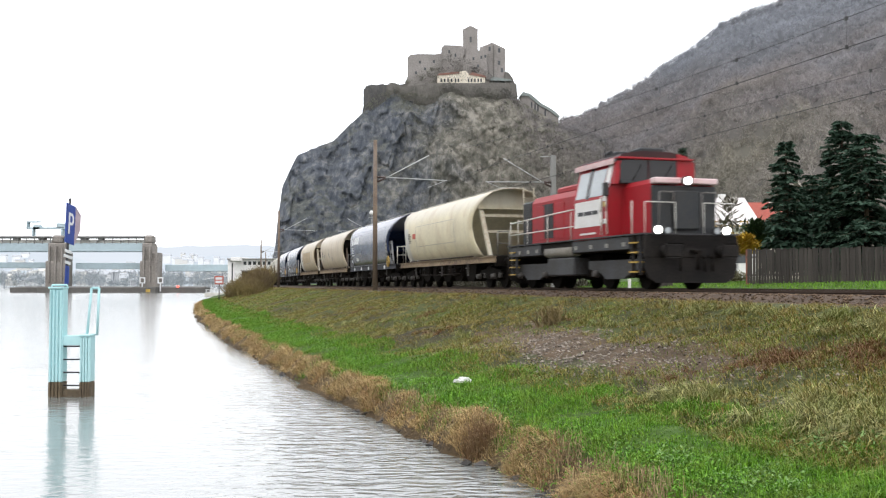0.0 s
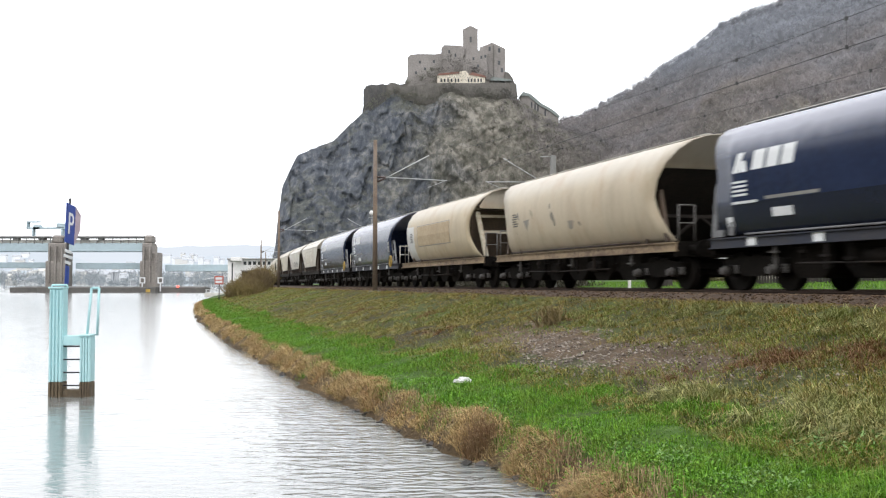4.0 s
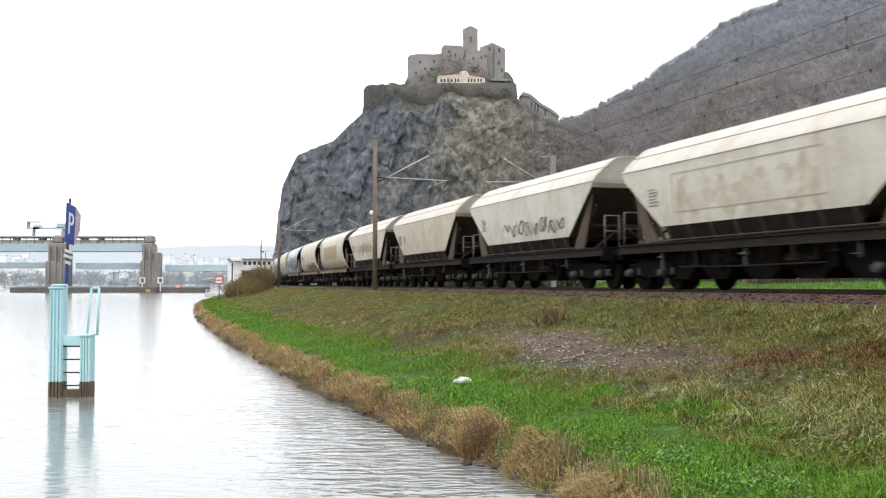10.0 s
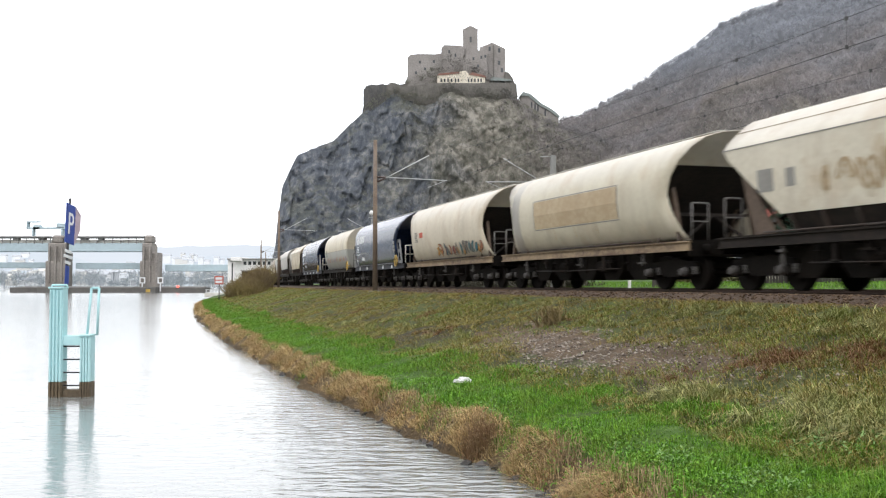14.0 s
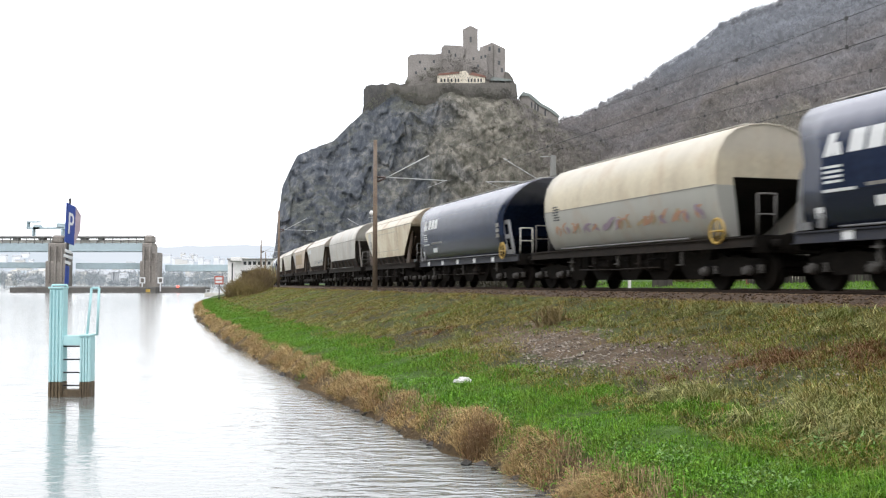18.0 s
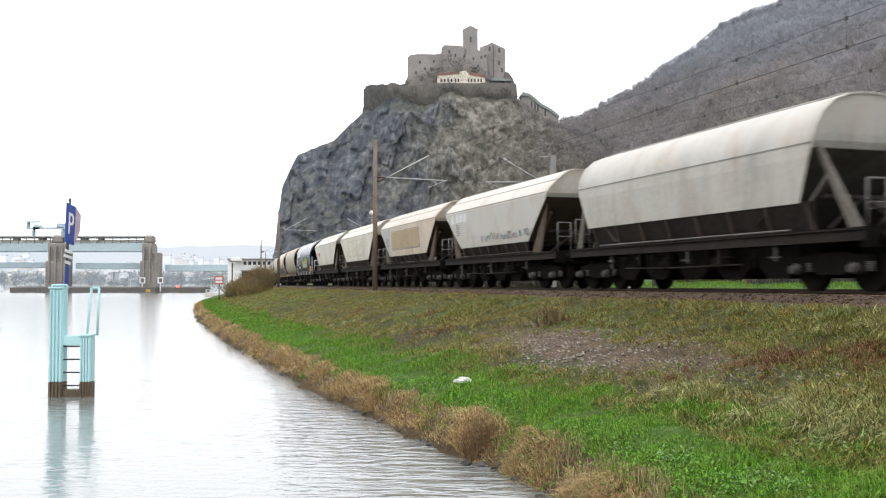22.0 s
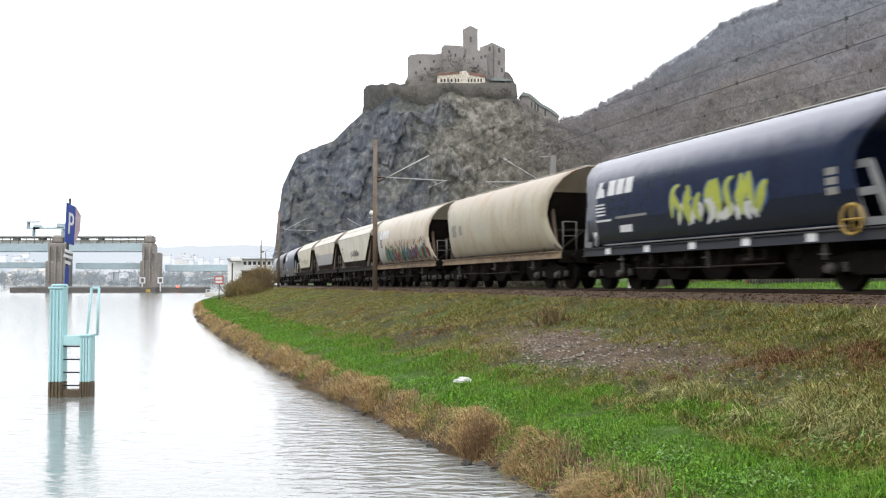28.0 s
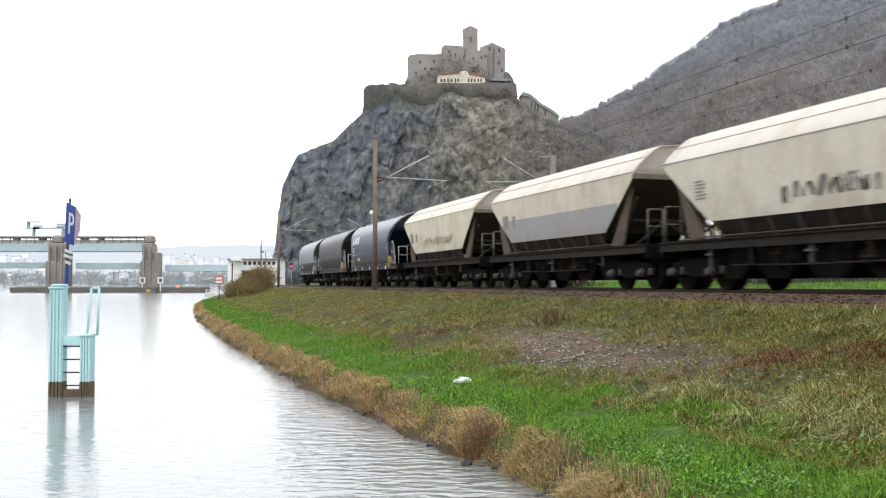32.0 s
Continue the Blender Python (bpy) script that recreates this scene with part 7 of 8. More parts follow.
NETTLE = leafy("nettle_leaves", (0.08, 0.19, 0.035), (0.25, 0.38, 0.14))
beds = random.Random(31)
green_beds = [(13 + 45 * beds.random() ** 1.6, beds.uniform(9.35, 10.1)) for _ in range(80)]
leaves("low_weeds", green_beds, 0.24, 70, 0.022, leafy("fresh_weed_leaves", (0.07, 0.20, 0.015), (0.20, 0.40, 0.05)), "bright green leafy weeds along the bank", "weeds", 0.16)
leaves("broad_weeds", [(13.6, 8.05), (13.8, 8.2), (13.1, 8.0), (14.2, 9.4), (14.5, 9.3), (12.9, 9.2), (13.2, 9.3), (12.6, 9.2), (15.2, 9.5), (23.4, 9.9), (22.8, 9.85), (24.2, 9.9), (21.5, 9.7), (32, 9.6), (36, 9.5), (28, 9.7), (19, 9.6)],
       0.20, 75, 0.024, NETTLE, "pale green nettles and broad-leaved weeds", "weeds", 0.22)

cs, cd = [], []
for _ in range(60):
    s0, d0 = 13 + 50 * rng.random() ** 1.5, rng.uniform(10.08, 10.42)
    k = rng.integers(40, 120)
    cs.append(rng.normal(s0, 0.12, k)), cd.append(rng.normal(d0, 0.10, k))
cs, cd = np.concatenate(cs), np.concatenate(cd)
blades("reed_stalks", cs, cd, rng.uniform(0.12, 0.28, len(cs)), np.full(len(cs), 0.009), leafy("pale_reed_stalks", (0.16, 0.10, 0.05), (0.50, 0.38, 0.22)), 0.45, "upright brown stalks among the reeds", "reeds")
# one taller clump of dead reed at the water, and dark bank shrubs
cs, cd = rng.normal(18.5, 0.10, 800), rng.normal(10.36, 0.08, 800)
blades("reed_clump", cs, cd, rng.uniform(0.25, 0.50, 800), np.full(800, 0.010), leafy("dark_reed", (0.10, 0.06, 0.03), (0.28, 0.17, 0.09)), 0.5, "tall clump of brown dead reed at the water's edge", "reeds")


def shrub(name, s, d, r, h, n, material, label, z=None):
    """A bare or thin-leaved bush: many forked twigs from one base."""
    rng = np.random.default_rng(int(s * 7 + n))
    x, y = spot(s, d)
    z = float(height(s, d)) if z is None else z
    V, F = [], []
    for _ in range(n):
        p = Vector((float(x) + rng.normal(0, r * 0.35), float(y) + rng.normal(0, r * 0.35), z - 0.05))
        a, e = rng.uniform(0, 6.28), rng.uniform(0.7, 1.5)
        dr = Vector((math.cos(a) * math.cos(e), math.sin(a) * math.cos(e), math.sin(e)))
        for step in range(3):
            ln = h * rng.uniform(0.22, 0.42)
            q = p + dr * ln
            w = 0.02 * (3 - step) * 0.6 + 0.006
            sd = dr.cross(Vector((rng.normal(), rng.normal(), rng.normal()))).normalized() * w
            k = len(V)
            V += [p - sd, p + sd, q + sd * 0.6, q - sd * 0.6]
            F.append((k, k + 1, k + 2, k + 3))
            for _ in range(3):
                t = p.lerp(q, rng.random())
                dd = (dr + Vector((rng.normal(0, 0.6), rng.normal(0, 0.6), rng.normal(0.1, 0.5)))).normalized()
                sd2 = dd.cross(Vector((0.3, 0.8, 0.5))).normalized() * 0.012
                e2 = t + dd * h * rng.uniform(0.12, 0.3)
                k = len(V)
                V += [t - sd2, t + sd2, e2 + sd2 * 0.3, e2 - sd2 * 0.3]
                F.append((k, k + 1, k + 2, k + 3))
            p = q
            dr = (dr + Vector((rng.normal(0, 0.35), rng.normal(0, 0.35), 0.1))).normalized()
    return tagged(raw(name, np.array(V), np.array(F), material), label, "bush")


BUSHM = leafy("brown_bush_twigs", (0.085, 0.06, 0.038), (0.25, 0.185, 0.10), (0.24, 0.19, 0.07), 0.35)
for s, d, r, h, n in ((109, 4.9, 1.3, 2.2, 380), (103, 5.6, 1.1, 1.5, 260), (115, 4.3, 1.3, 2.5, 360), (112, 5.4, 1.3, 2.1, 320), (106, 6.9, 1.3, 1.7, 300), (110, 7.3, 1.2, 1.5, 260), (99, 6.3, 1.0, 1.0, 180)):
    shrub("bank_bush", s, d, r, h, n, BUSHM, "dense brown leafless bush on the embankment")
shrub("slope_shrub", 26.6, 5.25, 0.3, 0.5, 60, BUSHM, "small dark dead shrub on the slope")

# white plastic bag lying in the grass
bm = bmesh.new()
bmesh.ops.create_uvsphere(bm, u_segments=18, v_segments=10, radius=1.0)
for v in bm.verts:
    n = noise.fractal(v.co * 2.2, 0.8, 2.0, 4)
    v.co = Vector((v.co.x * 0.17 * (1 + 0.5 * n), v.co.y * 0.07 * (1 + 0.6 * n), max(-0.02, (v.co.z + 0.25 - 0.6 * v.co.x ** 2) * 0.06 * (1 + 0.8 * n))))
bag = part("plastic_bag", bm, mat("white_plastic", (0.72, 0.72, 0.70), 0.35, tint=(0.55, 0.53, 0.5), amount=0.4))
bs, bd = 22.4, 8.95
x, y = spot(bs, bd)
bag.matrix_basis = pose(x, y, float(height(bs, bd)) + 0.07, 0, 0, -20)
tagged(bag, "crumpled white plastic bag lying in the grass", "bag")


# ---- mooring dolphin with its sign, signs ----
CYAN = mat("turquoise_paint", (0.44, 0.68, 0.70), 0.5, tint=(0.32, 0.56, 0.60), scale=5, amount=0.5, streak=(0.45, 0.62, 0.62), streak_amount=0.5)
SLIME = mat("wet_rusty_foot", (0.13, 0.095, 0.055), 0.6, tint=(0.07, 0.05, 0.03), scale=10, amount=0.9, bump=0.5, bump_scale=18)
SIGNBLUE = mat("sign_blue", (0.02, 0.06, 0.30), 0.4)
SIGNPINK = mat("faded_sign_back", (0.70, 0.60, 0.62), 0.6)
DY, K = 22.65, 22.65 / 1750
dolphin = tagged(empty("mooring_dolphin", pose((134.5 - 784) * K, DY, 0, 0, 0, 2)), "pale turquoise steel mooring post with a ladder standing in the river", "mooring post")


def pile(x0, x1, z1, label):
    """A sheet-pile column with ribs; its foot is brown below the high-water mark."""
    m = bmesh.new()
    box(m, x0, x1, -0.20, 0.12, 0.34, z1, 0.012)
    w = x1 - x0
    for f in (0.12, 0.36, 0.62, 0.86):
        box(m, x0 + w * f - 0.022, x0 + w * f + 0.022, -0.235, -0.195, 0.34, z1 - 0.02, 0.006)
    p = part("column", m, CYAN, dolphin, label)
    m = bmesh.new()
    box(m, x0 - 0.004, x1 + 0.004, -0.204, 0.124, -1.2, 0.33, 0.012)
    for f in (0.12, 0.36, 0.62, 0.86):
        box(m, x0 + w * f - 0.024, x0 + w * f + 0.024, -0.24, -0.19, -1.2, 0.335, 0.006)
    part("foot", m, SLIME, p, "brown slimy foot at the waterline")
    m = bmesh.new()
    box(m, x0 - 0.015, x1 + 0.015, -0.25, 0.13, z1 + 0.003, z1 + 0.05, 0.01)
    part("cap", m, CYAN, p)


pile(-0.52, -0.21, 2.44, "tall turquoise column")
pile(0.18, 0.42, 1.36, "short turquoise column")
bm = bmesh.new()
box(bm, -0.208, 0.178, -0.18, 0.10, 1.16, 1.38, 0.01)
part("tie_beam", bm, CYAN, dolphin)
bm = bmesh.new()
box(bm, -0.208, 0.178, -0.18, 0.10, -0.05, 0.16, 0.01)
part("tie_beam", bm, SLIME, dolphin)
for i in range(4):
    bm = bmesh.new()
    rod(bm, (-0.21, -0.12, 0.25 + i * 0.295), (0.18, -0.12, 0.25 + i * 0.295), 0.018, 8)
    part("rung", bm, LFRAME, dolphin)
bm = bmesh.new()
pipe(bm, [(0.27, 0.0, 1.38), (0.36, 0.0, 2.46), (0.53, 0.0, 2.46), (0.50, 0.0, 1.38)], 0.030, 8)
part("guard_rail", bm, CYAN, dolphin)
bm = bmesh.new()
pipe(bm, [(-0.5, -0.1, 2.48), (-0.5, -0.1, 2.53), (-0.16, -0.1, 2.53), (-0.16, -0.1, 2.48)], 0.02, 8)
part("guard_rail", bm, CYAN, dolphin)
# the mooring sign stands on the tall column
sign = tagged(empty("mooring_sign", pose((113.5 - 784) * K, DY + 0.1, 2.49, 0, 6, 90)), "blue mooring sign with a white letter P on a post", "sign")
bm = bmesh.new()
rod(bm, (0, 0, 0), (0, 0, 2.06), 0.03, 10)
part("post", bm, LFRAME, sign)
bm = bmesh.new()
box(bm, -0.26, 0.30, -0.035, -0.015, 1.00, 1.92, 0.008)
face = part("board", bm, SIGNBLUE, sign, "blue board")
bm = bmesh.new()
for v in [[(0.305, -0.03, 1.92), (0.305, -0.16, 1.72), (0.305, -0.16, 1.35), (0.305, -0.03, 1.00)]]:
    f = bm.faces.new([bm.verts.new(p) for p in v])
bmesh.ops.solidify(bm, geom=bm.faces[:], thickness=0.015)
part("back_board", bm, SIGNPINK, sign, "faded pale second board")
cu = bpy.data.curves.new("letter", "FONT")
cu.body, cu.size, cu.extrude = "P", 0.72, 0.004
tx = new("letter_shape", cu)
me = bpy.data.meshes.new_from_object(tx.evaluated_get(bpy.context.evaluated_depsgraph_get()))
bpy.data.objects.remove(tx)
me.materials.clear()
me.materials.append(WHITE)
lt = new("letter", me)
lt.parent = face
lt.matrix_basis = pose(-0.17, -0.042, 1.22, 90, 0, 0)
for z, w in ((0.78, 0.2), (0.66, 0.26), (0.52, 0.16)):
    bm = bmesh.new()
    box(bm, -w, w, -0.03, -0.015, z, z + 0.07, 0.004)
    part("plate", bm, WHITE, sign, "small white plate")
bm = bmesh.new()
box(bm, -0.12, 0.10, -0.028, -0.016, 0.02, 0.48, 0.004)
part("plate", bm, SIGNBLUE, sign, "narrow blue plate")
# no-entry board for boats on the bank
sx, sy, _ = at_depth(388, 490, 100)
board = tagged(empty("river_sign", pose(sx, sy, 0)), "white river sign with a red frame and bar on a post", "sign")
bm = bmesh.new()
rod(bm, (0, 0, 0.3), (0, 0, 2.8), 0.05, 8)
part("post", bm, LFRAME, board)
bm = bmesh.new()
box(bm, -0.45, 0.45, -0.09, -0.06, 2.52, 3.36, 0.01)
part("board", bm, REDMARK, board, "red board")
for z in (2.64, 2.99):
    bm = bmesh.new()
    box(bm, -0.35, 0.35, -0.11, -0.092, z, z + 0.25, 0.005)
    part("stripe", bm, WHITE, board, "white stripe")

# ---- weir with its bridges, lock walls, buildings ----
WEIR = mat("weathered_masonry", (0.30, 0.275, 0.25), 0.9, tint=(0.19, 0.17, 0.155), scale=0.8, amount=0.8, bump=0.4, bump_scale=2, streak=(0.17, 0.15, 0.13), streak_amount=0.5)
GIRDER = mat("pale_blue_girder", (0.42, 0.52, 0.56), 0.7, tint=(0.34, 0.42, 0.46), scale=0.5, amount=0.6)
DECK = mat("bridge_deck_grey", (0.30, 0.30, 0.29), 0.8, tint=(0.22, 0.22, 0.22))
QUAY = mat("dark_quay_wall", (0.10, 0.095, 0.088), 0.9, tint=(0.16, 0.15, 0.14), scale=0.6, amount=0.6)
PLASTER = mat("white_plaster", (0.80, 0.79, 0.77), 0.9, tint=(0.62, 0.61, 0.59), scale=0.7, amount=0.5)
DARKGLASS = mat("dark_window", (0.05, 0.055, 0.06), 0.2)
ROOFRED = mat("red_tile_roof", (0.33, 0.07, 0.045), 0.8, tint=(0.2, 0.05, 0.04), scale=3, amount=0.5, bump=0.4, bump_scale=10)
WY = 300.0
KW = WY / 1750


def wx(px):
    return (px - 784) * KW


def wz(py):
    return EYE + (503 - py) * KW


weir = tagged(empty("weir"), "weir with brown masonry piers and pale blue girder bridges", "weir", kind="structure")


def weir_part(name, px0, px1, py0, py1, y0, y1, m, bevel=0.0, label="", parent=weir):
    bm = bmesh.new()
    box(bm, wx(px0), wx(px1), WY + y0, WY + y1, wz(py1), wz(py0), bevel)
    return part(name, bm, m, parent, label)


for i, (a, b, t0, t1) in enumerate(((80, 116, 88, 106), (247, 278, 252, 268))):
    p = weir_part("pier", a, b, 462, 528, 0, 6, WEIR, 0.3, "brown masonry pier")
    weir_part("pier_shaft", a + 3, b - (2 if i == 0 else 10), 430, 463, 0.6, 5.6, WEIR, 0.2, "", p)
    weir_part("pier_head", t0, t1, 416, 431, 1, 5, WEIR, 0.6, "", p)
    weir_part("pier_step", b - 12, b, 447, 463, 1, 6, WEIR, 0.2, "", p)
    for k in range(3):
        weir_part("buttress", a + 6 + k * 11, a + 9 + k * 11, 435, 500, -0.6, 0.2, WEIR, 0.1, "", p)
    weir_part("pier_foot", a - 6, b + 5, 508, 530, -4, 8, QUAY, 0.3, "", p)
for a, b in ((-260, 84), (110, 252)):
    weir_part("upper_girder", a, b, 430, 445, 2, 9, GIRDER, 0.1, "pale blue girder")
    weir_part("upper_deck", a, b, 417.5, 420, 1, 10, DECK, 0.05)
    weir_part("upper_beam", a, b, 424, 430, 3, 8, PALE, 0.05)
    n = int((b - a) / 14)
    for k in range(n + 1):
        x = a + (b - a) * k / max(n, 1)
        weir_part("strut", x - 0.6, x + 0.6, 419.5, 431, 1.8, 2.2, DECK)
for k in range(5):
    weir_part("machine_house", 16 + k * 38 + (k % 2) * 7, 24 + k * 38 + (k % 2) * 9, 420, 425, 2.5, 5, DECK)
for a, b, y0, y1 in ((-260, 82, 464, 474), (123, 249, 465, 476), (284, 402, 468, 480)):
    weir_part("lower_girder", a, b, y0, y1, 5, 11, GIRDER, 0.1, "grey-blue road girder")
for a, b in ((20, 365),):
    weir_part("sill_wall", a, b, 509, 524, -1, 6, QUAY, 0.1, "dark low wall at the water")
    weir_part("sill_wall", a + 10, b, 507, 509.2, 1, 2, DECK, 0.05)
# crane bridge on the weir's left end
crane = tagged(empty("weir_crane"), "pale grey gantry crane on the weir", "crane")
for a, b, c, d in ((36, 108, 401, 404), (36, 38, 390, 404), (36, 58, 390, 392), (48, 60, 397, 404), (90, 104, 394, 402), (46, 48, 404, 417), (98, 101, 404, 417)):
    weir_part("crane_beam", a, b, c, d, 4, 6, GIRDER, 0.0, "", crane)
for px in (254, 286):
    m = tagged(empty("navigation_mark"), "white framed navigation mark on the weir pier", "sign")
    for a, b, c, d in ((px - 5, px + 5, 491, 493), (px - 5, px + 5, 500, 502), (px - 5, px - 3, 493, 500), (px + 3, px + 5, 493, 500), (px - 1, px + 1, 502, 516)):
        weir_part("bar", a, b, c, d, -1.2, -0.9, WHITE, 0.0, "", m)
m = tagged(empty("navigation_mark"), "yellow square navigation mark at the pier foot", "sign")
weir_part("panel", 270, 277, 512, 517, -6.6, -6.2, YELLOW, 0.0, "", m)
# row of quay lamps
for k in range(8):
    px, py = 335 + k * 5.6, 494 - k * 1.1
    q = tagged(empty("quay_lamp"), "white quay lamp on a post", "lamp", "lamps along the lock quay")
    weir_part("post", px, px + 0.5, py, 509, 20 + k, 20.2 + k, MAST, 0.0, "", q)
    weir_part("lamp_head", px - 1.6, px + 1.8, py - 1.3, py + 0.4, 19.5 + k, 20.7 + k, WHITE, 0.0, "", q)
m = tagged(empty("navigation_light"), "red navigation light on the quay", "lamp")
weir_part("lamp", 316, 320, 506, 509, -2, -1.5, glow("red_lamp", (1.0, 0.12, 0.08), 2.0), 0.0, "", m)
# moored pontoon
pont = tagged(empty("pontoon"), "white railed pontoon moored by the bank", "boat")
PY = 205.0


def at_box(parent, name, px0, px1, py0, py1, depth, thick, m, bevel=0.0, label=""):
    k = depth / 1750
    bm = bmesh.new()
    box(bm, (px0 - 784) * k, (px1 - 784) * k, depth, depth + thick, EYE + (503 - py1) * k, EYE + (503 - py0) * k, bevel)
    return part(name, bm, m, parent, label)


at_box(pont, "hull", 362, 418, 518.5, 527, PY, 4, PALE, 0.1)
for py in (512.5, 515, 517.2):
    at_box(pont, "rail", 364, 416, py, py + 0.8, PY, 0.1, WHITE)
for k in range(8):
    at_box(pont, "stanchion", 365 + k * 7, 365.7 + k * 7, 512, 519, PY, 0.1, WHITE)
# white lock building on the bank
lock = tagged(empty("lock_building"), "long white flat-roofed lock building with small windows", "building")
at_box(lock, "wall", 403, 490, 459, 519, 262, 14, PLASTER, 0.1, "white plaster wall")
at_box(lock, "tower", 408, 426, 455, 462, 259, 12, PLASTER, 0.1)
at_box(lock, "roof", 401, 492, 457.5, 459.5, 261, 16, DECK, 0.05, "flat grey roof")
for k in range(7):
    for py in (463, 486):
        at_box(lock, "window", 431 + k * 8.5, 436 + k * 8.5, py, py + 6, 261.9, 0.2, DARKGLASS)
at_box(lock, "window", 410, 412, 466, 500, 261.9, 0.2, DARKGLASS)
shed = tagged(empty("brown_shed"), "brown board shed beside the white building", "building")
at_box(shed, "wall", 428, 470, 480, 520, 225, 8, RUSTY, 0.1)
at_box(shed, "roof", 426, 472, 478.5, 480.2, 224, 10, DECK, 0.05)

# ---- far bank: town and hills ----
# far hills are black and glow: distance haze put in as pale emission
HAZE = glow("haze_glow_far_hills", (0.70, 0.76, 0.84), 1.0)
HAZE2 = glow("haze_glow_near_hills", (0.58, 0.65, 0.73), 1.0)
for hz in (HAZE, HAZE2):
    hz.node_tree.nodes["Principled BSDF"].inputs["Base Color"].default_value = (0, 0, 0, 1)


def far_ridge(name, depth, pts, m, label):
    V, F = [], []
    xs = np.linspace(pts[0][0], pts[-1][0], 160)
    k = depth / 1750
    for i, px in enumerate(xs):
        py = np.interp(px, [p[0] for p in pts], [p[1] for p in pts]) + 2.2 * noise.fractal(Vector((px * 0.03, depth, 0)), 0.8, 2, 5)
        V += [((px - 784) * k, depth, -2.0), ((px - 784) * k, depth + 120, EYE + (503 - py) * k)]
        if i:
            F.append((2 * i - 2, 2 * i, 2 * i + 1, 2 * i - 1))
    return tagged(raw(name, V, F, m, True), label, "backdrop", kind="structure")


NEAR_RIDGE = [(-900, 420), (-100, 438), (30, 443), (75, 452), (130, 468), (200, 472), (290, 453), (340, 447), (420, 450), (520, 456), (800, 470)]
far_ridge("backdrop_far_ridge", 3200, [(-900, 455), (-200, 446), (60, 441), (200, 437), (300, 434), (420, 431), (560, 436), (900, 450)], HAZE, "far ridge glowing pale with painted haze")
far_ridge("backdrop_near_ridge", 1300, NEAR_RIDGE, HAZE2, "hills beyond the weir glowing blue-grey with painted haze")
TOWN = [mat("town_white", (0.74, 0.75, 0.76), 0.9, tint=(0.6, 0.62, 0.64)), mat("town_cream", (0.66, 0.65, 0.62), 0.9, tint=(0.5, 0.5, 0.5)), mat("town_grey", (0.45, 0.47, 0.5), 0.9)]
rng = random.Random(8)
for k in range(70):  # the town climbs the near ridge
    px, f = rng.choice([rng.uniform(2, 78), rng.uniform(126, 246), rng.uniform(288, 400), rng.uniform(288, 400)]), rng.uniform(0.15, 0.9)
    top = EYE + (503 - np.interp(px, [p[0] for p in NEAR_RIDGE], [p[1] for p in NEAR_RIDGE])) * 1300 / 1750
    depth, z = 1300 + 120 * f - 4, f * (top + 2) - 2
    x = (px - 784) / 1750 * depth
    w, h = rng.uniform(5, 13), rng.uniform(4, 9)
    b = tagged(empty("hill_house"), "white house on the far hillside", "building", "houses on the far hillside")
    bm = bmesh.new()
    box(bm, x - w / 2, x + w / 2, depth - 3, depth + 3, z - 4, z + h)
    part("wall", bm, TOWN[rng.choice((0, 0, 1))], b)
    bm = bmesh.new()
    plate(bm, [(depth - 3.4, z + h), (depth, z + h + 2.2), (depth + 3.4, z + h)], "x", x - w / 2 - 0.4, x + w / 2 + 0.4)
    part("roof", bm, TOWN[2], b)
rng = random.Random(4)
for k in range(46):
    px = rng.choice([rng.uniform(0, 78), rng.uniform(126, 246), rng.uniform(126, 246), rng.uniform(288, 402)])
    py = rng.uniform(480, 500)
    w, h = rng.uniform(5, 15), rng.uniform(4, 10)
    depth = 420 + (500 - py) * 22 + k
    b = tagged(empty("town_house"), "pale house of the town beyond the weir", "building", "houses of the far town")
    m = rng.choice(TOWN)
    at_box(b, "wall", px, px + w, py, max(py + h, 506), depth, 9, m)
    kk = depth / 1750
    bm = bmesh.new()
    x0, x1, zz = (px - 0.4 - 784) * kk, (px + w + 0.4 - 784) * kk, EYE + (503 - py) * kk
    plate(bm, [(depth - 0.6, zz), (depth + 4.5, zz + rng.uniform(1.0, 2.6)), (depth + 9.6, zz)], "x", x0, x1)
    part("roof", bm, rng.choice([TOWN[2], TOWN[2], PALE]), b)
    n = max(1, int(w / 4))
    for i in range(n):
        at_box(b, "window", px + (i + 0.35) * w / n, px + (i + 0.65) * w / n, py + 1.2, py + 3.0, depth - 0.25, 0.2, TOWN[2])


trees = np.random.default_rng(44)
at, hh, rr = [], [], []
for _ in range(300):
    px = trees.choice([trees.uniform(-40, 78), trees.uniform(120, 250), trees.uniform(282, 400)])
    depth = trees.uniform(400, 640)
    h = trees.uniform(5, 11) * (0.6 if 190 < px < 225 else 1)
    at.append(((px - 784) / 1750 * depth, depth, 0.5)), hh.append(h), rr.append(h * trees.uniform(0.35, 0.55))
# distance haze is mixed into the pale twig colours
tagged(bare_trees("town_trees", at, hh, rr, leafy("haze_painted_twigs", (0.22, 0.25, 0.27), (0.38, 0.42, 0.44)), 60, 18), "grey trees between far town houses, haze painted into their colour", "trees", kind="stuff")


# ---- castle on the crag ----
STONE = mat("castle_stone", (0.285, 0.264, 0.25), 0.95, tint=(0.19, 0.175, 0.165), scale=0.5, amount=0.8, bump=0.5, bump_scale=1.2, streak=(0.27, 0.24, 0.21), streak_amount=0.5)
STONE3 = mat("dark_bastion_stone", (0.098, 0.096, 0.095), 0.95, tint=(0.055, 0.056, 0.055), scale=1.6, amount=0.9, bump=0.6, bump_scale=1.0, streak=(0.16, 0.135, 0.115), streak_amount=0.6)
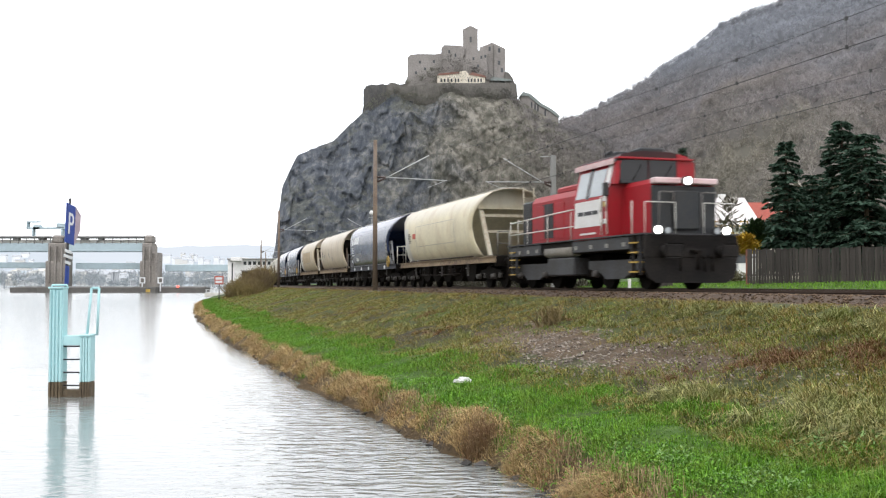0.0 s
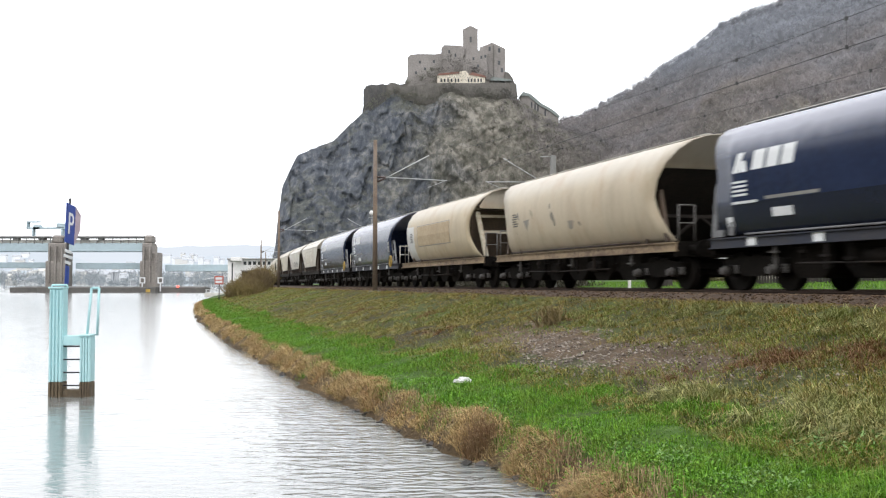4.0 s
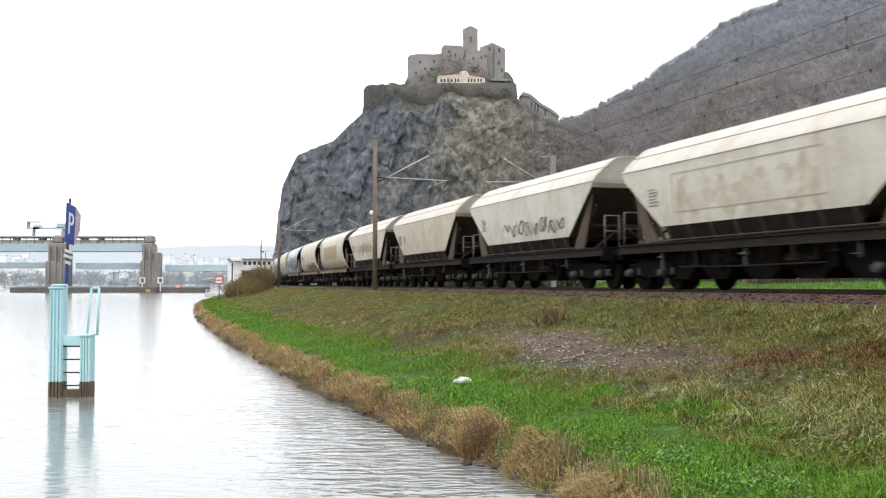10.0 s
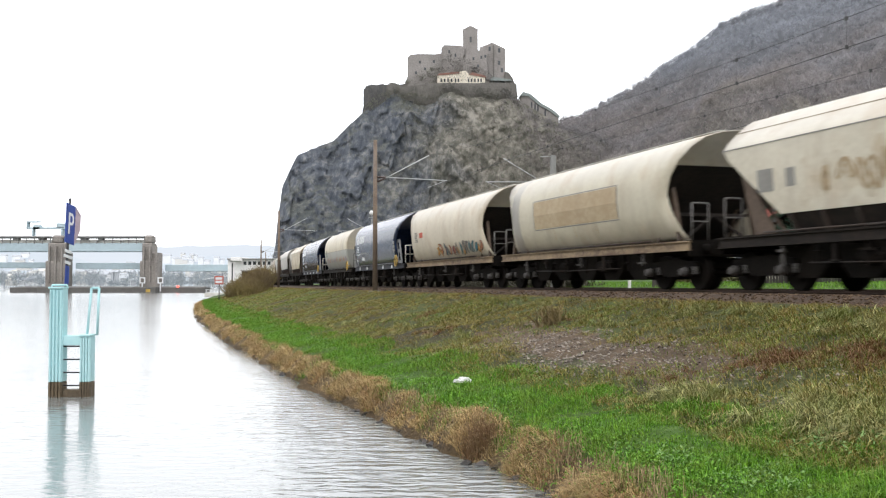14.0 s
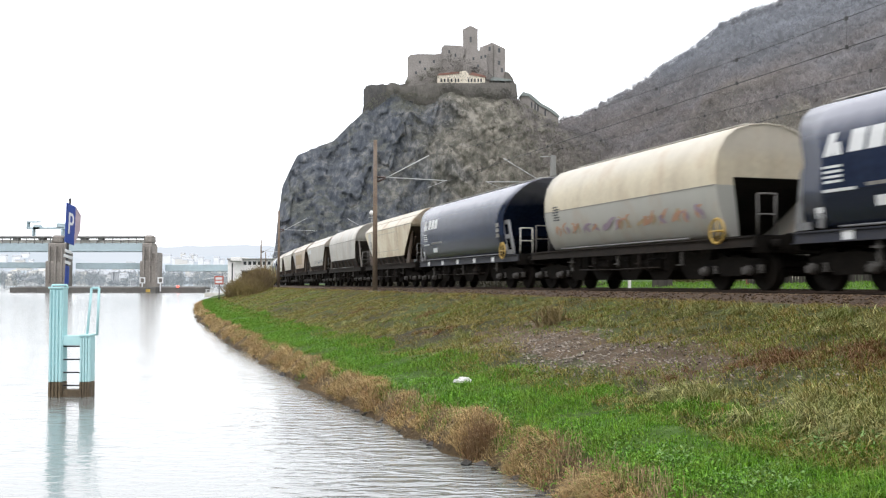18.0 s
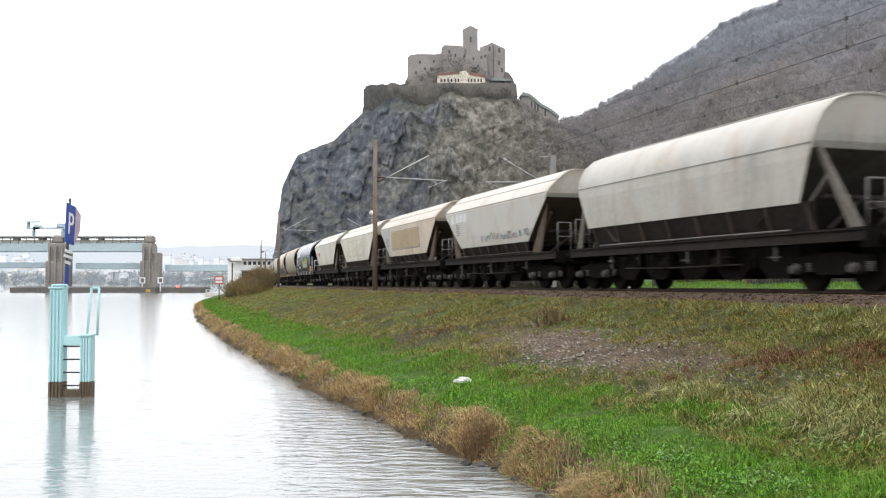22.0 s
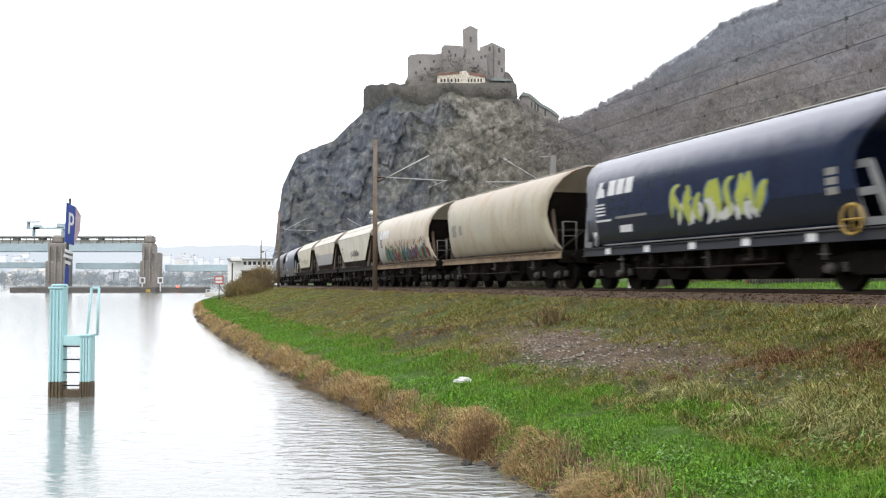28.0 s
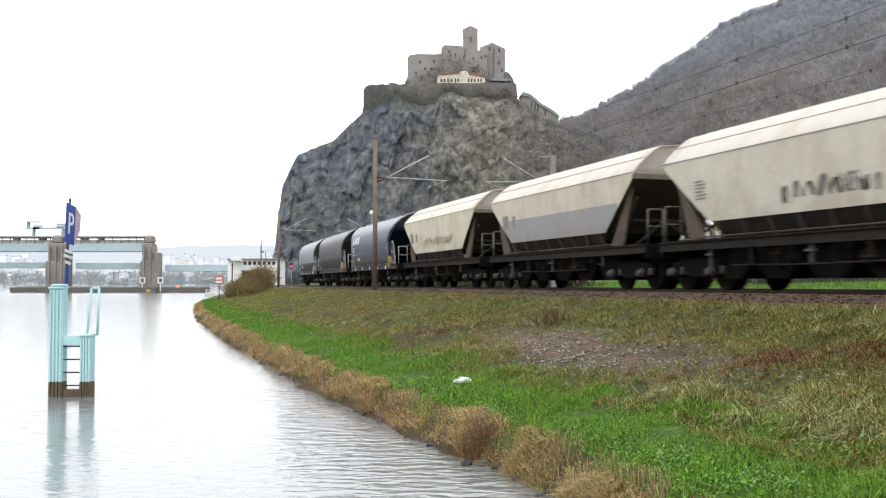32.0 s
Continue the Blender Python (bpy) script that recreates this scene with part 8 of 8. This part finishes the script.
STONE2 = mat("terrace_stone", (0.165, 0.152, 0.138), 0.95, tint=(0.095, 0.092, 0.082), scale=1.3, amount=0.8, bump=0.5, bump_scale=1.0)
INN = mat("cream_inn_wall", (0.72, 0.66, 0.55), 0.85, tint=(0.55, 0.48, 0.4), scale=0.6, amount=0.5)
TILE = mat("weathered_tile", (0.24, 0.12, 0.09), 0.9, tint=(0.15, 0.1, 0.09), scale=0.8, amount=0.8)
GREENROOF = mat("grey_green_roof", (0.23, 0.26, 0.25), 0.85, tint=(0.15, 0.16, 0.15), scale=0.8)
CD = 606.0


def cpt(px, py):
    x, _, z = at_depth(px, py, CD)
    return x, z


def wall_piece(parent, name, outline, y0, y1, m, label=""):
    """A wall block from its outline in the view, from depth y0 to y1 behind the front."""
    bm = bmesh.new()
    plate(bm, [cpt(*p) for p in outline], "y", CD + y0, CD + y1)
    return part(name, bm, m, parent, label)


def hole(parent, px, py, w, h, y):
    x, z = cpt(px, py)
    bm = bmesh.new()
    box(bm, x - w / 2, x + w / 2, CD + y - 0.12, CD + y + 0.3, z - h / 2, z + h / 2)
    part("window", bm, DARKGLASS, parent)


castle = tagged(empty("castle"), "ruined grey stone castle with a square keep on the crag", "castle")
keep = wall_piece(castle, "keep", [(820, 112), (820, 48), (846, 48), (846, 112)], 6, 15, STONE, "tall square keep")
wall_piece(castle, "keep_roof", [(819.5, 48), (833, 41), (846.5, 48)], 5.9, 15.1, STONE)
hole(keep, 833.5, 66, 1.1, 3.4, 6)
left = wall_piece(castle, "curtain_wall", [(721, 152), (721, 101), (726, 96), (740, 94.5), (770, 95), (781, 93), (782, 152)], 2, 8, STONE, "long curtain wall")
for px, py in ((743, 109), (768, 108), (752, 121), (736, 128)):
    hole(left, px, py, 1.3, 1.6, 2)
mid = wall_piece(castle, "palace_wall", [(781, 150), (781, 84), (786, 78), (815, 79), (821, 81), (821, 150)], 3, 12, STONE)
for px, py in ((795, 90), (806, 96)):
    hole(mid, px, py, 0.9, 2.0, 3)
low = wall_piece(castle, "inner_wall", [(819, 150), (820, 104), (832, 95), (845, 89), (862, 92), (863, 150)], 0, 9, STONE)
for px, py in ((838, 104), (852, 102), (859, 100), (846, 117)):
    hole(low, px, py, 1.2, 1.7, 0)
pal = wall_piece(castle, "palace", [(849, 150), (850, 81), (872, 73), (895, 84), (895, 150)], 4, 17, STONE, "gabled palace block")
for px, py in ((884, 87), (884, 109), (867, 84), (889, 122)):
    hole(pal, px, py, 1.3, 2.6, 4)
wall_piece(castle, "pilaster", [(873, 150), (873, 78), (875, 78), (875, 150)], 3.6, 4.2, STONE2)
wall_piece(castle, "corner_buttress", [(893, 152), (894, 128), (900, 130), (907, 140), (914, 160), (916, 172), (893, 172)], -2, 8, STONE2)
wall_piece(castle, "bastion_wall", [(643, 204), (643, 158), (648, 152), (656, 149), (667, 150), (676, 148), (684, 150), (684, 204)], 1.2, 7, STONE3, "low dark bastion wall")
wall_piece(castle, "bastion_wall", [(684, 204), (684, 149), (693, 145), (700, 146), (706, 149), (716, 147), (722, 132), (728, 128), (735, 130), (735, 204)], 2.2, 7.5, STONE2, "stepped bastion wall")
for px in (655, 669, 698, 711):
    wall_piece(castle, "bastion_buttress", [(px - 2, 204), (px - 1.4, 158), (px + 1.4, 158), (px + 2.4, 204)], 0.4, 2.4, STONE3)
for x0, x1, t0, t1, y0, m in ((710, 752, 157, 152, -4.2, STONE2), (752, 796, 151, 149.5, -5, STONE2), (796, 850, 150, 150, -4.6, STONE2), (850, 913, 149.5, 151, -5.2, STONE2)):
    ter = wall_piece(castle, "terrace_wall", [(x0, 192), (x0, t0), (x1, t1), (x1 + (2 if x1 > 900 else 0), 192)], y0, 3, m, "broad terrace wall")
for px in (733, 764, 788, 818, 843, 869, 891):
    wall_piece(castle, "terrace_buttress", [(px - 2.6, 192), (px - 1.0, 156), (px + 1.0, 156), (px + 2.2, 192)], -6.2, -4.0, STONE2)
hole(ter, 726, 186, 3.4, 3.0, -4.3)
inn = tagged(empty("castle_inn"), "cream-walled inn under the castle walls", "building")
wall_piece(inn, "wall", [(774, 150), (774, 136), (812, 133), (814, 129), (824, 128), (830, 135), (858, 140), (858, 150)], -4, 0, INN, "cream inn wall")
wall_piece(inn, "roof", [(773, 136), (778, 133), (812, 130), (813, 133), (774, 136.5)], -4.5, 0.2, TILE)
wall_piece(inn, "roof", [(829, 135), (836, 131), (858, 137), (860, 140.5)], -4.5, 0.2, TILE)
for px in (781, 787, 793, 799, 806, 811, 829, 834, 840, 846, 851):
    hole(inn, px, 145, 1.0, 2.2, -4)
pav = tagged(empty("pavilion"), "open pavilion with a grey roof on the terrace", "building")
wall_piece(pav, "roof", [(866, 143), (872, 139), (903, 143), (906, 146), (868, 145)], -4, 2, GREENROOF)
for px in (870, 882, 893, 902):
    wall_piece(pav, "post", [(px, 151), (px, 144), (px + 0.8, 144), (px + 0.8, 151)], -3.6, -3.2, DECK)
gate = tagged(empty("castle_outwork"), "roofed stone outwork stepping down the ridge", "building")
wall_piece(gate, "wall", [(922, 200), (922, 168), (934, 165), (955, 182), (975, 193), (990, 205), (990, 222), (930, 222)], 4, 12, STONE)
wall_piece(gate, "roof", [(920, 169), (926, 161), (940, 165), (958, 181), (978, 192), (992, 204), (990, 207), (975, 196), (955, 185), (935, 168)], 3, 13, GREENROOF, "grey-green roof")
for px, py in ((942, 184), (948, 187), (953, 190), (966, 198)):
    hole(gate, px, py, 0.9, 4.0, 4)

# scrub on the crag's ledges and below the walls
rng = np.random.default_rng(9)
cl = bpy.data.objects["cliff"]
vv = [v.co.copy() for v in cl.data.vertices]
pl, sz = [], []
for _ in range(4200):
    v = vv[rng.integers(0, len(vv))]
    if v.y < 606 and v.z > 8 and (v.x > -25 or rng.random() < 0.12):
        pl.append((v.x, v.y - 0.3, v.z)), sz.append(rng.uniform(1.2, 3.4))
for _ in range(230):  # thicket on the ledge under the walls
    px = rng.uniform(645, 915)
    x, z = cpt(px, np.interp(px, [p[0] for p in CREST], [p[1] for p in CREST]) - rng.uniform(-9, 12))
    pl.append((x, CD - 7.5 - rng.random() * 2, z - 2)), sz.append(rng.uniform(1.5, 3.6))
for _ in range(460):
    x, z = cpt(rng.uniform(716, 905), rng.uniform(104, 152))
    if z < cpt(0, 150 - 46 * math.exp(-((x - 8) / 18) ** 2))[1]:
        pl.append((x, CD - 1 - rng.random() * 3, z)), sz.append(rng.uniform(1.5, 3.2))
SCRUB = leafy("crag_scrub", (0.085, 0.088, 0.085), (0.215, 0.20, 0.18), (0.13, 0.132, 0.095), 0.03)
tagged(tuft_cloud("crag_scrub", pl, sz, SCRUB, 15, 1.3, 0.035), "bare scrub and weeds on the crag", "scrub", kind="stuff")
at, hh, rr = [], [], []
for v in vv:  # the woods climb from the saddle on to the crag
    if v.y < 604 and v.z > 4 and rng.random() < 0.26 * np.clip((v.x - 12 + 0.3 * (60 - v.z)) / 60, 0, 1):
        h = rng.uniform(3.0, 6.0)
        at.append((v.x, v.y + 0.5, v.z - 0.8)), hh.append(h), rr.append(h * rng.uniform(0.32, 0.5))
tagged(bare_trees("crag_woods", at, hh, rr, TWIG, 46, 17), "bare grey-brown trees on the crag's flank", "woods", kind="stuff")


# ---- gardens beyond the tracks ----
PLANK = mat("weathered_plank", (0.048, 0.041, 0.036), 0.9, tint=(0.03, 0.025, 0.022), scale=6, amount=0.7, bump=0.3, bump_scale=30, random=0.35)
REDPOST = mat("red_brown_post", (0.24, 0.09, 0.055), 0.8, tint=(0.14, 0.06, 0.04))
FY0, FY1 = 44.5, 41.0


def fence_at(px):
    f = (px - 1310) / 270
    depth = FY0 + (FY1 - FY0) * f
    return (px - 784) / 1750 * depth, depth


fence = tagged(empty("board_fence"), "weathered grey-brown board fence with a red-brown end post", "fence")
bm = bmesh.new()
box(bm, -0.055, 0.055, -0.011, 0.011, 0.0, 1.52, 0.0)
plank_me = bpy.data.meshes.new("plank")
bm.to_mesh(plank_me)
bm.free()
plank_me.materials.append(PLANK)
ax, ay = fence_at(1322)
bx, by = fence_at(1640)
ln = math.hypot(bx - ax, by - ay)
turn = math.atan2(by - ay, bx - ax)
rng = random.Random(6)
n = int(ln / 0.122)
for i in range(n):
    f = (i + 0.5) / n
    p = new("plank", plank_me)
    p.parent = fence
    p.location = (ax + (bx - ax) * f, ay + (by - ay) * f, 2.58 + rng.uniform(-0.04, 0.04))
    p.rotation_euler = (0, rng.uniform(-0.02, 0.02), turn)
for i in range(6):
    f = i / 5
    bm = bmesh.new()
    box(bm, -0.07, 0.07, 0.02, 0.16, 0.0, 1.6, 0.01)
    p = part("post", bm, REDPOST if i == 0 else PLANK, fence, "red-brown end post" if i == 0 else "")
    p.location = (ax + (bx - ax) * f, ay + (by - ay) * f, 2.5)
    p.rotation_euler = (0, 0, turn)
for z in (2.95, 3.75):
    bm = bmesh.new()
    beam(bm, (ax, ay + 0.05, z), (bx, by + 0.05, z), 0.05, 0.08)
    part("rail", bm, PLANK, fence)
# a last short run of fence and a marker post further along
old = tagged(empty("broken_fence"), "short broken run of grey boards", "fence")
for i in range(9):
    k = 47 / 1750
    p = new("plank", plank_me)
    p.parent = old
    p.location = ((1156 + i * 4.0 - 784) * k, 47, 2.4)
    p.scale = (1, 1, 0.62)
x, y, z = at_depth(1114, 505, 40)
mk = bmesh.new()
box(mk, x - 0.06, x + 0.06, y - 0.06, y + 0.06, 2.3, 2.75, 0.01)
tagged(part("marker_post", mk, LWHITE), "short white marker post in the meadow", "post")


def spruce(px, depth, top_py, r, seed, label):
    """A spruce: tapered trunk, drooping whorled boughs and many needle sprays."""
    rng = np.random.default_rng(seed)
    x = (px - 784) / 1750 * depth
    base = 2.6
    h = EYE + (503 - top_py) / 1750 * depth - base
    t = tagged(empty("spruce_tree", pose(x, depth, base)), label, "tree", "spruces behind the fence")
    bm = bmesh.new()
    rod(bm, (0, 0, -0.1), (0, 0, h * 0.96), 0.16, 10, 0.02)
    part("trunk", bm, BARK, t)
    limbs, V = bmesh.new(), []
    zz = 0.9
    while zz < h * 0.97:
        f = 1 - zz / h
        reach = r * (f ** 0.6) * rng.uniform(0.85, 1.1) + 0.12
        for k in range(9):
            a = rng.uniform(0, 6.28)
            rl = reach * rng.uniform(0.65, 1.15)
            tip = Vector((math.cos(a) * rl, math.sin(a) * rl, zz - rl * 0.18 + rng.uniform(-0.1, 0.1)))
            root = Vector((0, 0, zz + 0.05))
            if f > 0.15:
                rod(limbs, root, tip, 0.025, 4, 0.008)
            m = int(12 + 30 * rl)
            for i in range(m):
                g = 0.15 + 0.85 * (i + rng.random()) / m
                c = root.lerp(tip, g)
                side = Vector((-math.sin(a), math.cos(a), 0)) * rng.choice((-1, 1))
                out = Vector((math.cos(a), math.sin(a), -0.25))
                dr = (side * rng.uniform(0.3, 1.0) + out * rng.uniform(0.3, 1.0) + Vector((0, 0, rng.uniform(-0.55, 0.15)))).normalized()
                ln = rng.uniform(0.22, 0.5) * (0.6 + 0.5 * f)
                w = dr.cross(Vector((rng.normal(), rng.normal(), 1.2))).normalized() * rng.uniform(0.04, 0.085)
                e = c + dr * ln
                V += [c - w * 0.6, c.lerp(e, 0.5) - w, e, c.lerp(e, 0.5) + w]
        zz += rng.uniform(0.16, 0.30)
    part("branchwork", limbs, BARK, t)
    V = np.array([v[:] for v in V])
    crown = raw("crown", V, np.arange(len(V)).reshape(-1, 4), NEEDLE)
    crown.parent = t


spruce(1393, 47, 244, 1.35, 1, "dark blue-green spruce behind the board fence")
spruce(1493, 46, 206, 1.75, 2, "tall dark spruce behind the board fence")
spruce(1535, 44.5, 226, 2.1, 3, "broad spruce with pale tips behind the board fence")
spruce(1440, 52, 300, 1.3, 4, "smaller spruce between the tall ones")
spruce(1209, 120, 255, 2.2, 5, "distant young spruce above the gardens")


def bush(name, px, py0, py1, w, depth, m, label, n=900):
    """A leafy shrub of many small leaf sprays with an uneven outline."""
    rng = np.random.default_rng(int(px))
    k = depth / 1750
    x, z0, z1 = (px - 784) * k, EYE + (503 - py1) * k, EYE + (503 - py0) * k
    pl = []
    for _ in range(n // 20):
        u = rng.normal(0, 0.35, 2)
        pl.append((x + u[0] * w, depth + u[1] * w, z0 + (z1 - z0) * rng.uniform(0.0, 0.75)))
    ob = tuft_cloud(name, pl, np.full(len(pl), (z1 - z0) * 0.38), m, 20, 0.8, 0.10, 0.5)
    return tagged(ob, label, "bush")


YBUSH = leafy("yellow_leaves", (0.28, 0.17, 0.015), (0.48, 0.33, 0.04))
DGREEN = leafy("dark_hedge_leaves", (0.02, 0.045, 0.018), (0.06, 0.10, 0.04))
bush("yellow_bush", 1318, 415, 455, 0.7, 47, YBUSH, "bright yellow autumn shrub at the fence end", 1400)
bush("hedge_bush", 1345, 390, 445, 0.7, 50, DGREEN, "dark green conical garden shrub", 2200)
bush("hedge_bush", 1410, 430, 455, 1.2, 48, leafy("yellowgreen_leaves", (0.07, 0.09, 0.02), (0.18, 0.19, 0.06)), "yellow-green shrub behind the fence", 1400)
bush("garden_tree", 1445, 330, 440, 1.8, 54, TWIG, "bare grey garden tree among the spruces", 4000)
bush("garden_tree", 1290, 350, 415, 1.0, 60, TWIG, "thin bare garden tree by the houses", 180)
bush("yellow_tree", 1330, 322, 352, 6.5, 368, leafy("olive_leaves", (0.14, 0.13, 0.05), (0.28, 0.25, 0.10)), "olive-yellow tree on the slope behind the houses", 3500)
for hx in range(1186, 1318, 12):
    bush("low_hedge", hx, 476 + (hx * 7) % 9, 502, 1.3, 58 + hx % 5, leafy("hedge_twigs", (0.09, 0.08, 0.04), (0.22, 0.2, 0.1)) if hx == 1186 else bpy.data.materials["hedge_twigs"], "low brown garden hedge", 700)
bush("meadow_shrub", 1213, 478, 502, 0.8, 48, leafy("tan_shrub", (0.14, 0.11, 0.06), (0.3, 0.25, 0.14)), "tan dead shrub by the broken fence", 900)


def house(px0, px1, eave, ridge, ground, depth, deep, wall, roof, label, side):
    """A small gabled house: walls, roof slabs, windows, chimney."""
    k = depth / 1750
    x0, x1 = (px0 - 784) * k, (px1 - 784) * k
    ze, zr, zg = (EYE + (503 - p) * k for p in (eave, ridge, ground))
    hs = tagged(empty("garden_house"), label, "house", "houses beyond the tracks")
    bm = bmesh.new()
    box(bm, x0 + 0.3, x1 - 0.3, depth + 0.4, depth + deep - 0.4, zg, ze)
    part("wall", bm, wall, hs)
    if side:
        sec, ax2, a, b = [(depth - 0.1, ze - 0.1), (depth + deep / 2, zr), (depth + deep + 0.1, ze - 0.1), (depth + deep + 0.1, ze), (depth + deep / 2, zr + 0.18), (depth - 0.1, ze + 0.06)], "x", x0, x1
        gab = [(depth + 0.4, ze), (depth + deep / 2, zr - 0.05), (depth + deep - 0.4, ze)]
        ga, gb = x0 + 0.3, x1 - 0.3
    else:
        xm = (x0 + x1) / 2
        sec, ax2, a, b = [(x0, ze - 0.1), (xm, zr), (x1, ze - 0.1), (x1, ze), (xm, zr + 0.18), (x0, ze + 0.06)], "y", depth, depth + deep
        gab = [(x0 + 0.3, ze), (xm, zr - 0.05), (x1 - 0.3, ze)]
        ga, gb = depth + 0.4, depth + deep - 0.4
    bm = bmesh.new()
    plate(bm, sec, ax2, a, b)
    part("roof", bm, roof, hs)
    bm = bmesh.new()
    plate(bm, gab, ax2, ga, gb)
    part("gable", bm, wall, hs)
    bm = bmesh.new()
    box(bm, (x0 + x1) / 2 + 0.4, (x0 + x1) / 2 + 0.9, depth + deep * 0.5 - 0.3, depth + deep * 0.5 + 0.3, zr - 0.6, zr + 0.45, 0.02)
    part("chimney", bm, PLASTER, hs)
    for f in (0.25, 0.7):
        bm = bmesh.new()
        xx = x0 + (x1 - x0) * f
        box(bm, xx - 0.45, xx + 0.45, depth + 0.36, depth + 0.44, zg + (ze - zg) * 0.35, zg + (ze - zg) * 0.8)
        part("window", bm, DARKGLASS, hs)
    return hs


ROOFWHITE = mat("pale_pink_roof", (0.74, 0.70, 0.69), 0.6, tint=(0.5, 0.42, 0.42), scale=2, amount=0.5)
house(1235, 1350, 402, 345, 500, 76, 9, PLASTER, ROOFWHITE, "house with a pale pinkish metal roof", True)
house(1334, 1424, 404, 356, 500, 80, 7, INN, ROOFRED, "small house with a red tiled roof", True)
bm = bmesh.new()
k = 64 / 1750
for py in (391, 399):
    box(bm, (1262 - 784) * k, (1325 - 784) * k, 64, 64.1, EYE + (503 - py - 2.5) * k, EYE + (503 - py) * k)
for px in (1264, 1295, 1323):
    box(bm, (px - 784) * k, (px + 2 - 784) * k, 64, 64.1, 2.6, EYE + (503 - 391) * k)
tagged(part("yellow_railing", bm, YELLOW), "yellow painted railing in front of the house", "railing")


# ---- what moves ----
def motions():
    times = [float(t) for t in range(0, 33)]
    for thing, s0, _ in train:
        rows = []
        for t in times:
            s = s0 - speed_way(t)
            x, y = spot(s)
            rows.append((t, pose(x, y, RAIL, 0, 0, heading(s))))
        walk(thing, rows)
    # wheels roll: one row for less than a quarter turn
    spins = [(i / FPS, math.degrees(speed_way(i / FPS) / WHEEL_R)) for i in range(32 * FPS + 1)]
    wheels = [o for o in scene.objects if o.name.split(".")[0] == "wheelset"]
    for w in wheels:  # the axle's place is an offset of its own, so that all wheelsets share one roll
        w.delta_location, w.location = w.location.copy(), (0, 0, 0)
    walk(wheels[0], [(t, pose(0, 0, 0, 0, a, 0)) for t, a in spins])
    roll = wheels[0].animation_data
    for w in wheels[1:]:
        w.rotation_mode = "QUATERNION"
        keys = w.animation_data_create()
        keys.action, keys.action_slot = roll.action, roll.action_slot
    # the river drifts slowly past
    walk(river, [(0, pose(0, 0, 0)), (32, pose(3.0, -9.0, 0))])


motions()
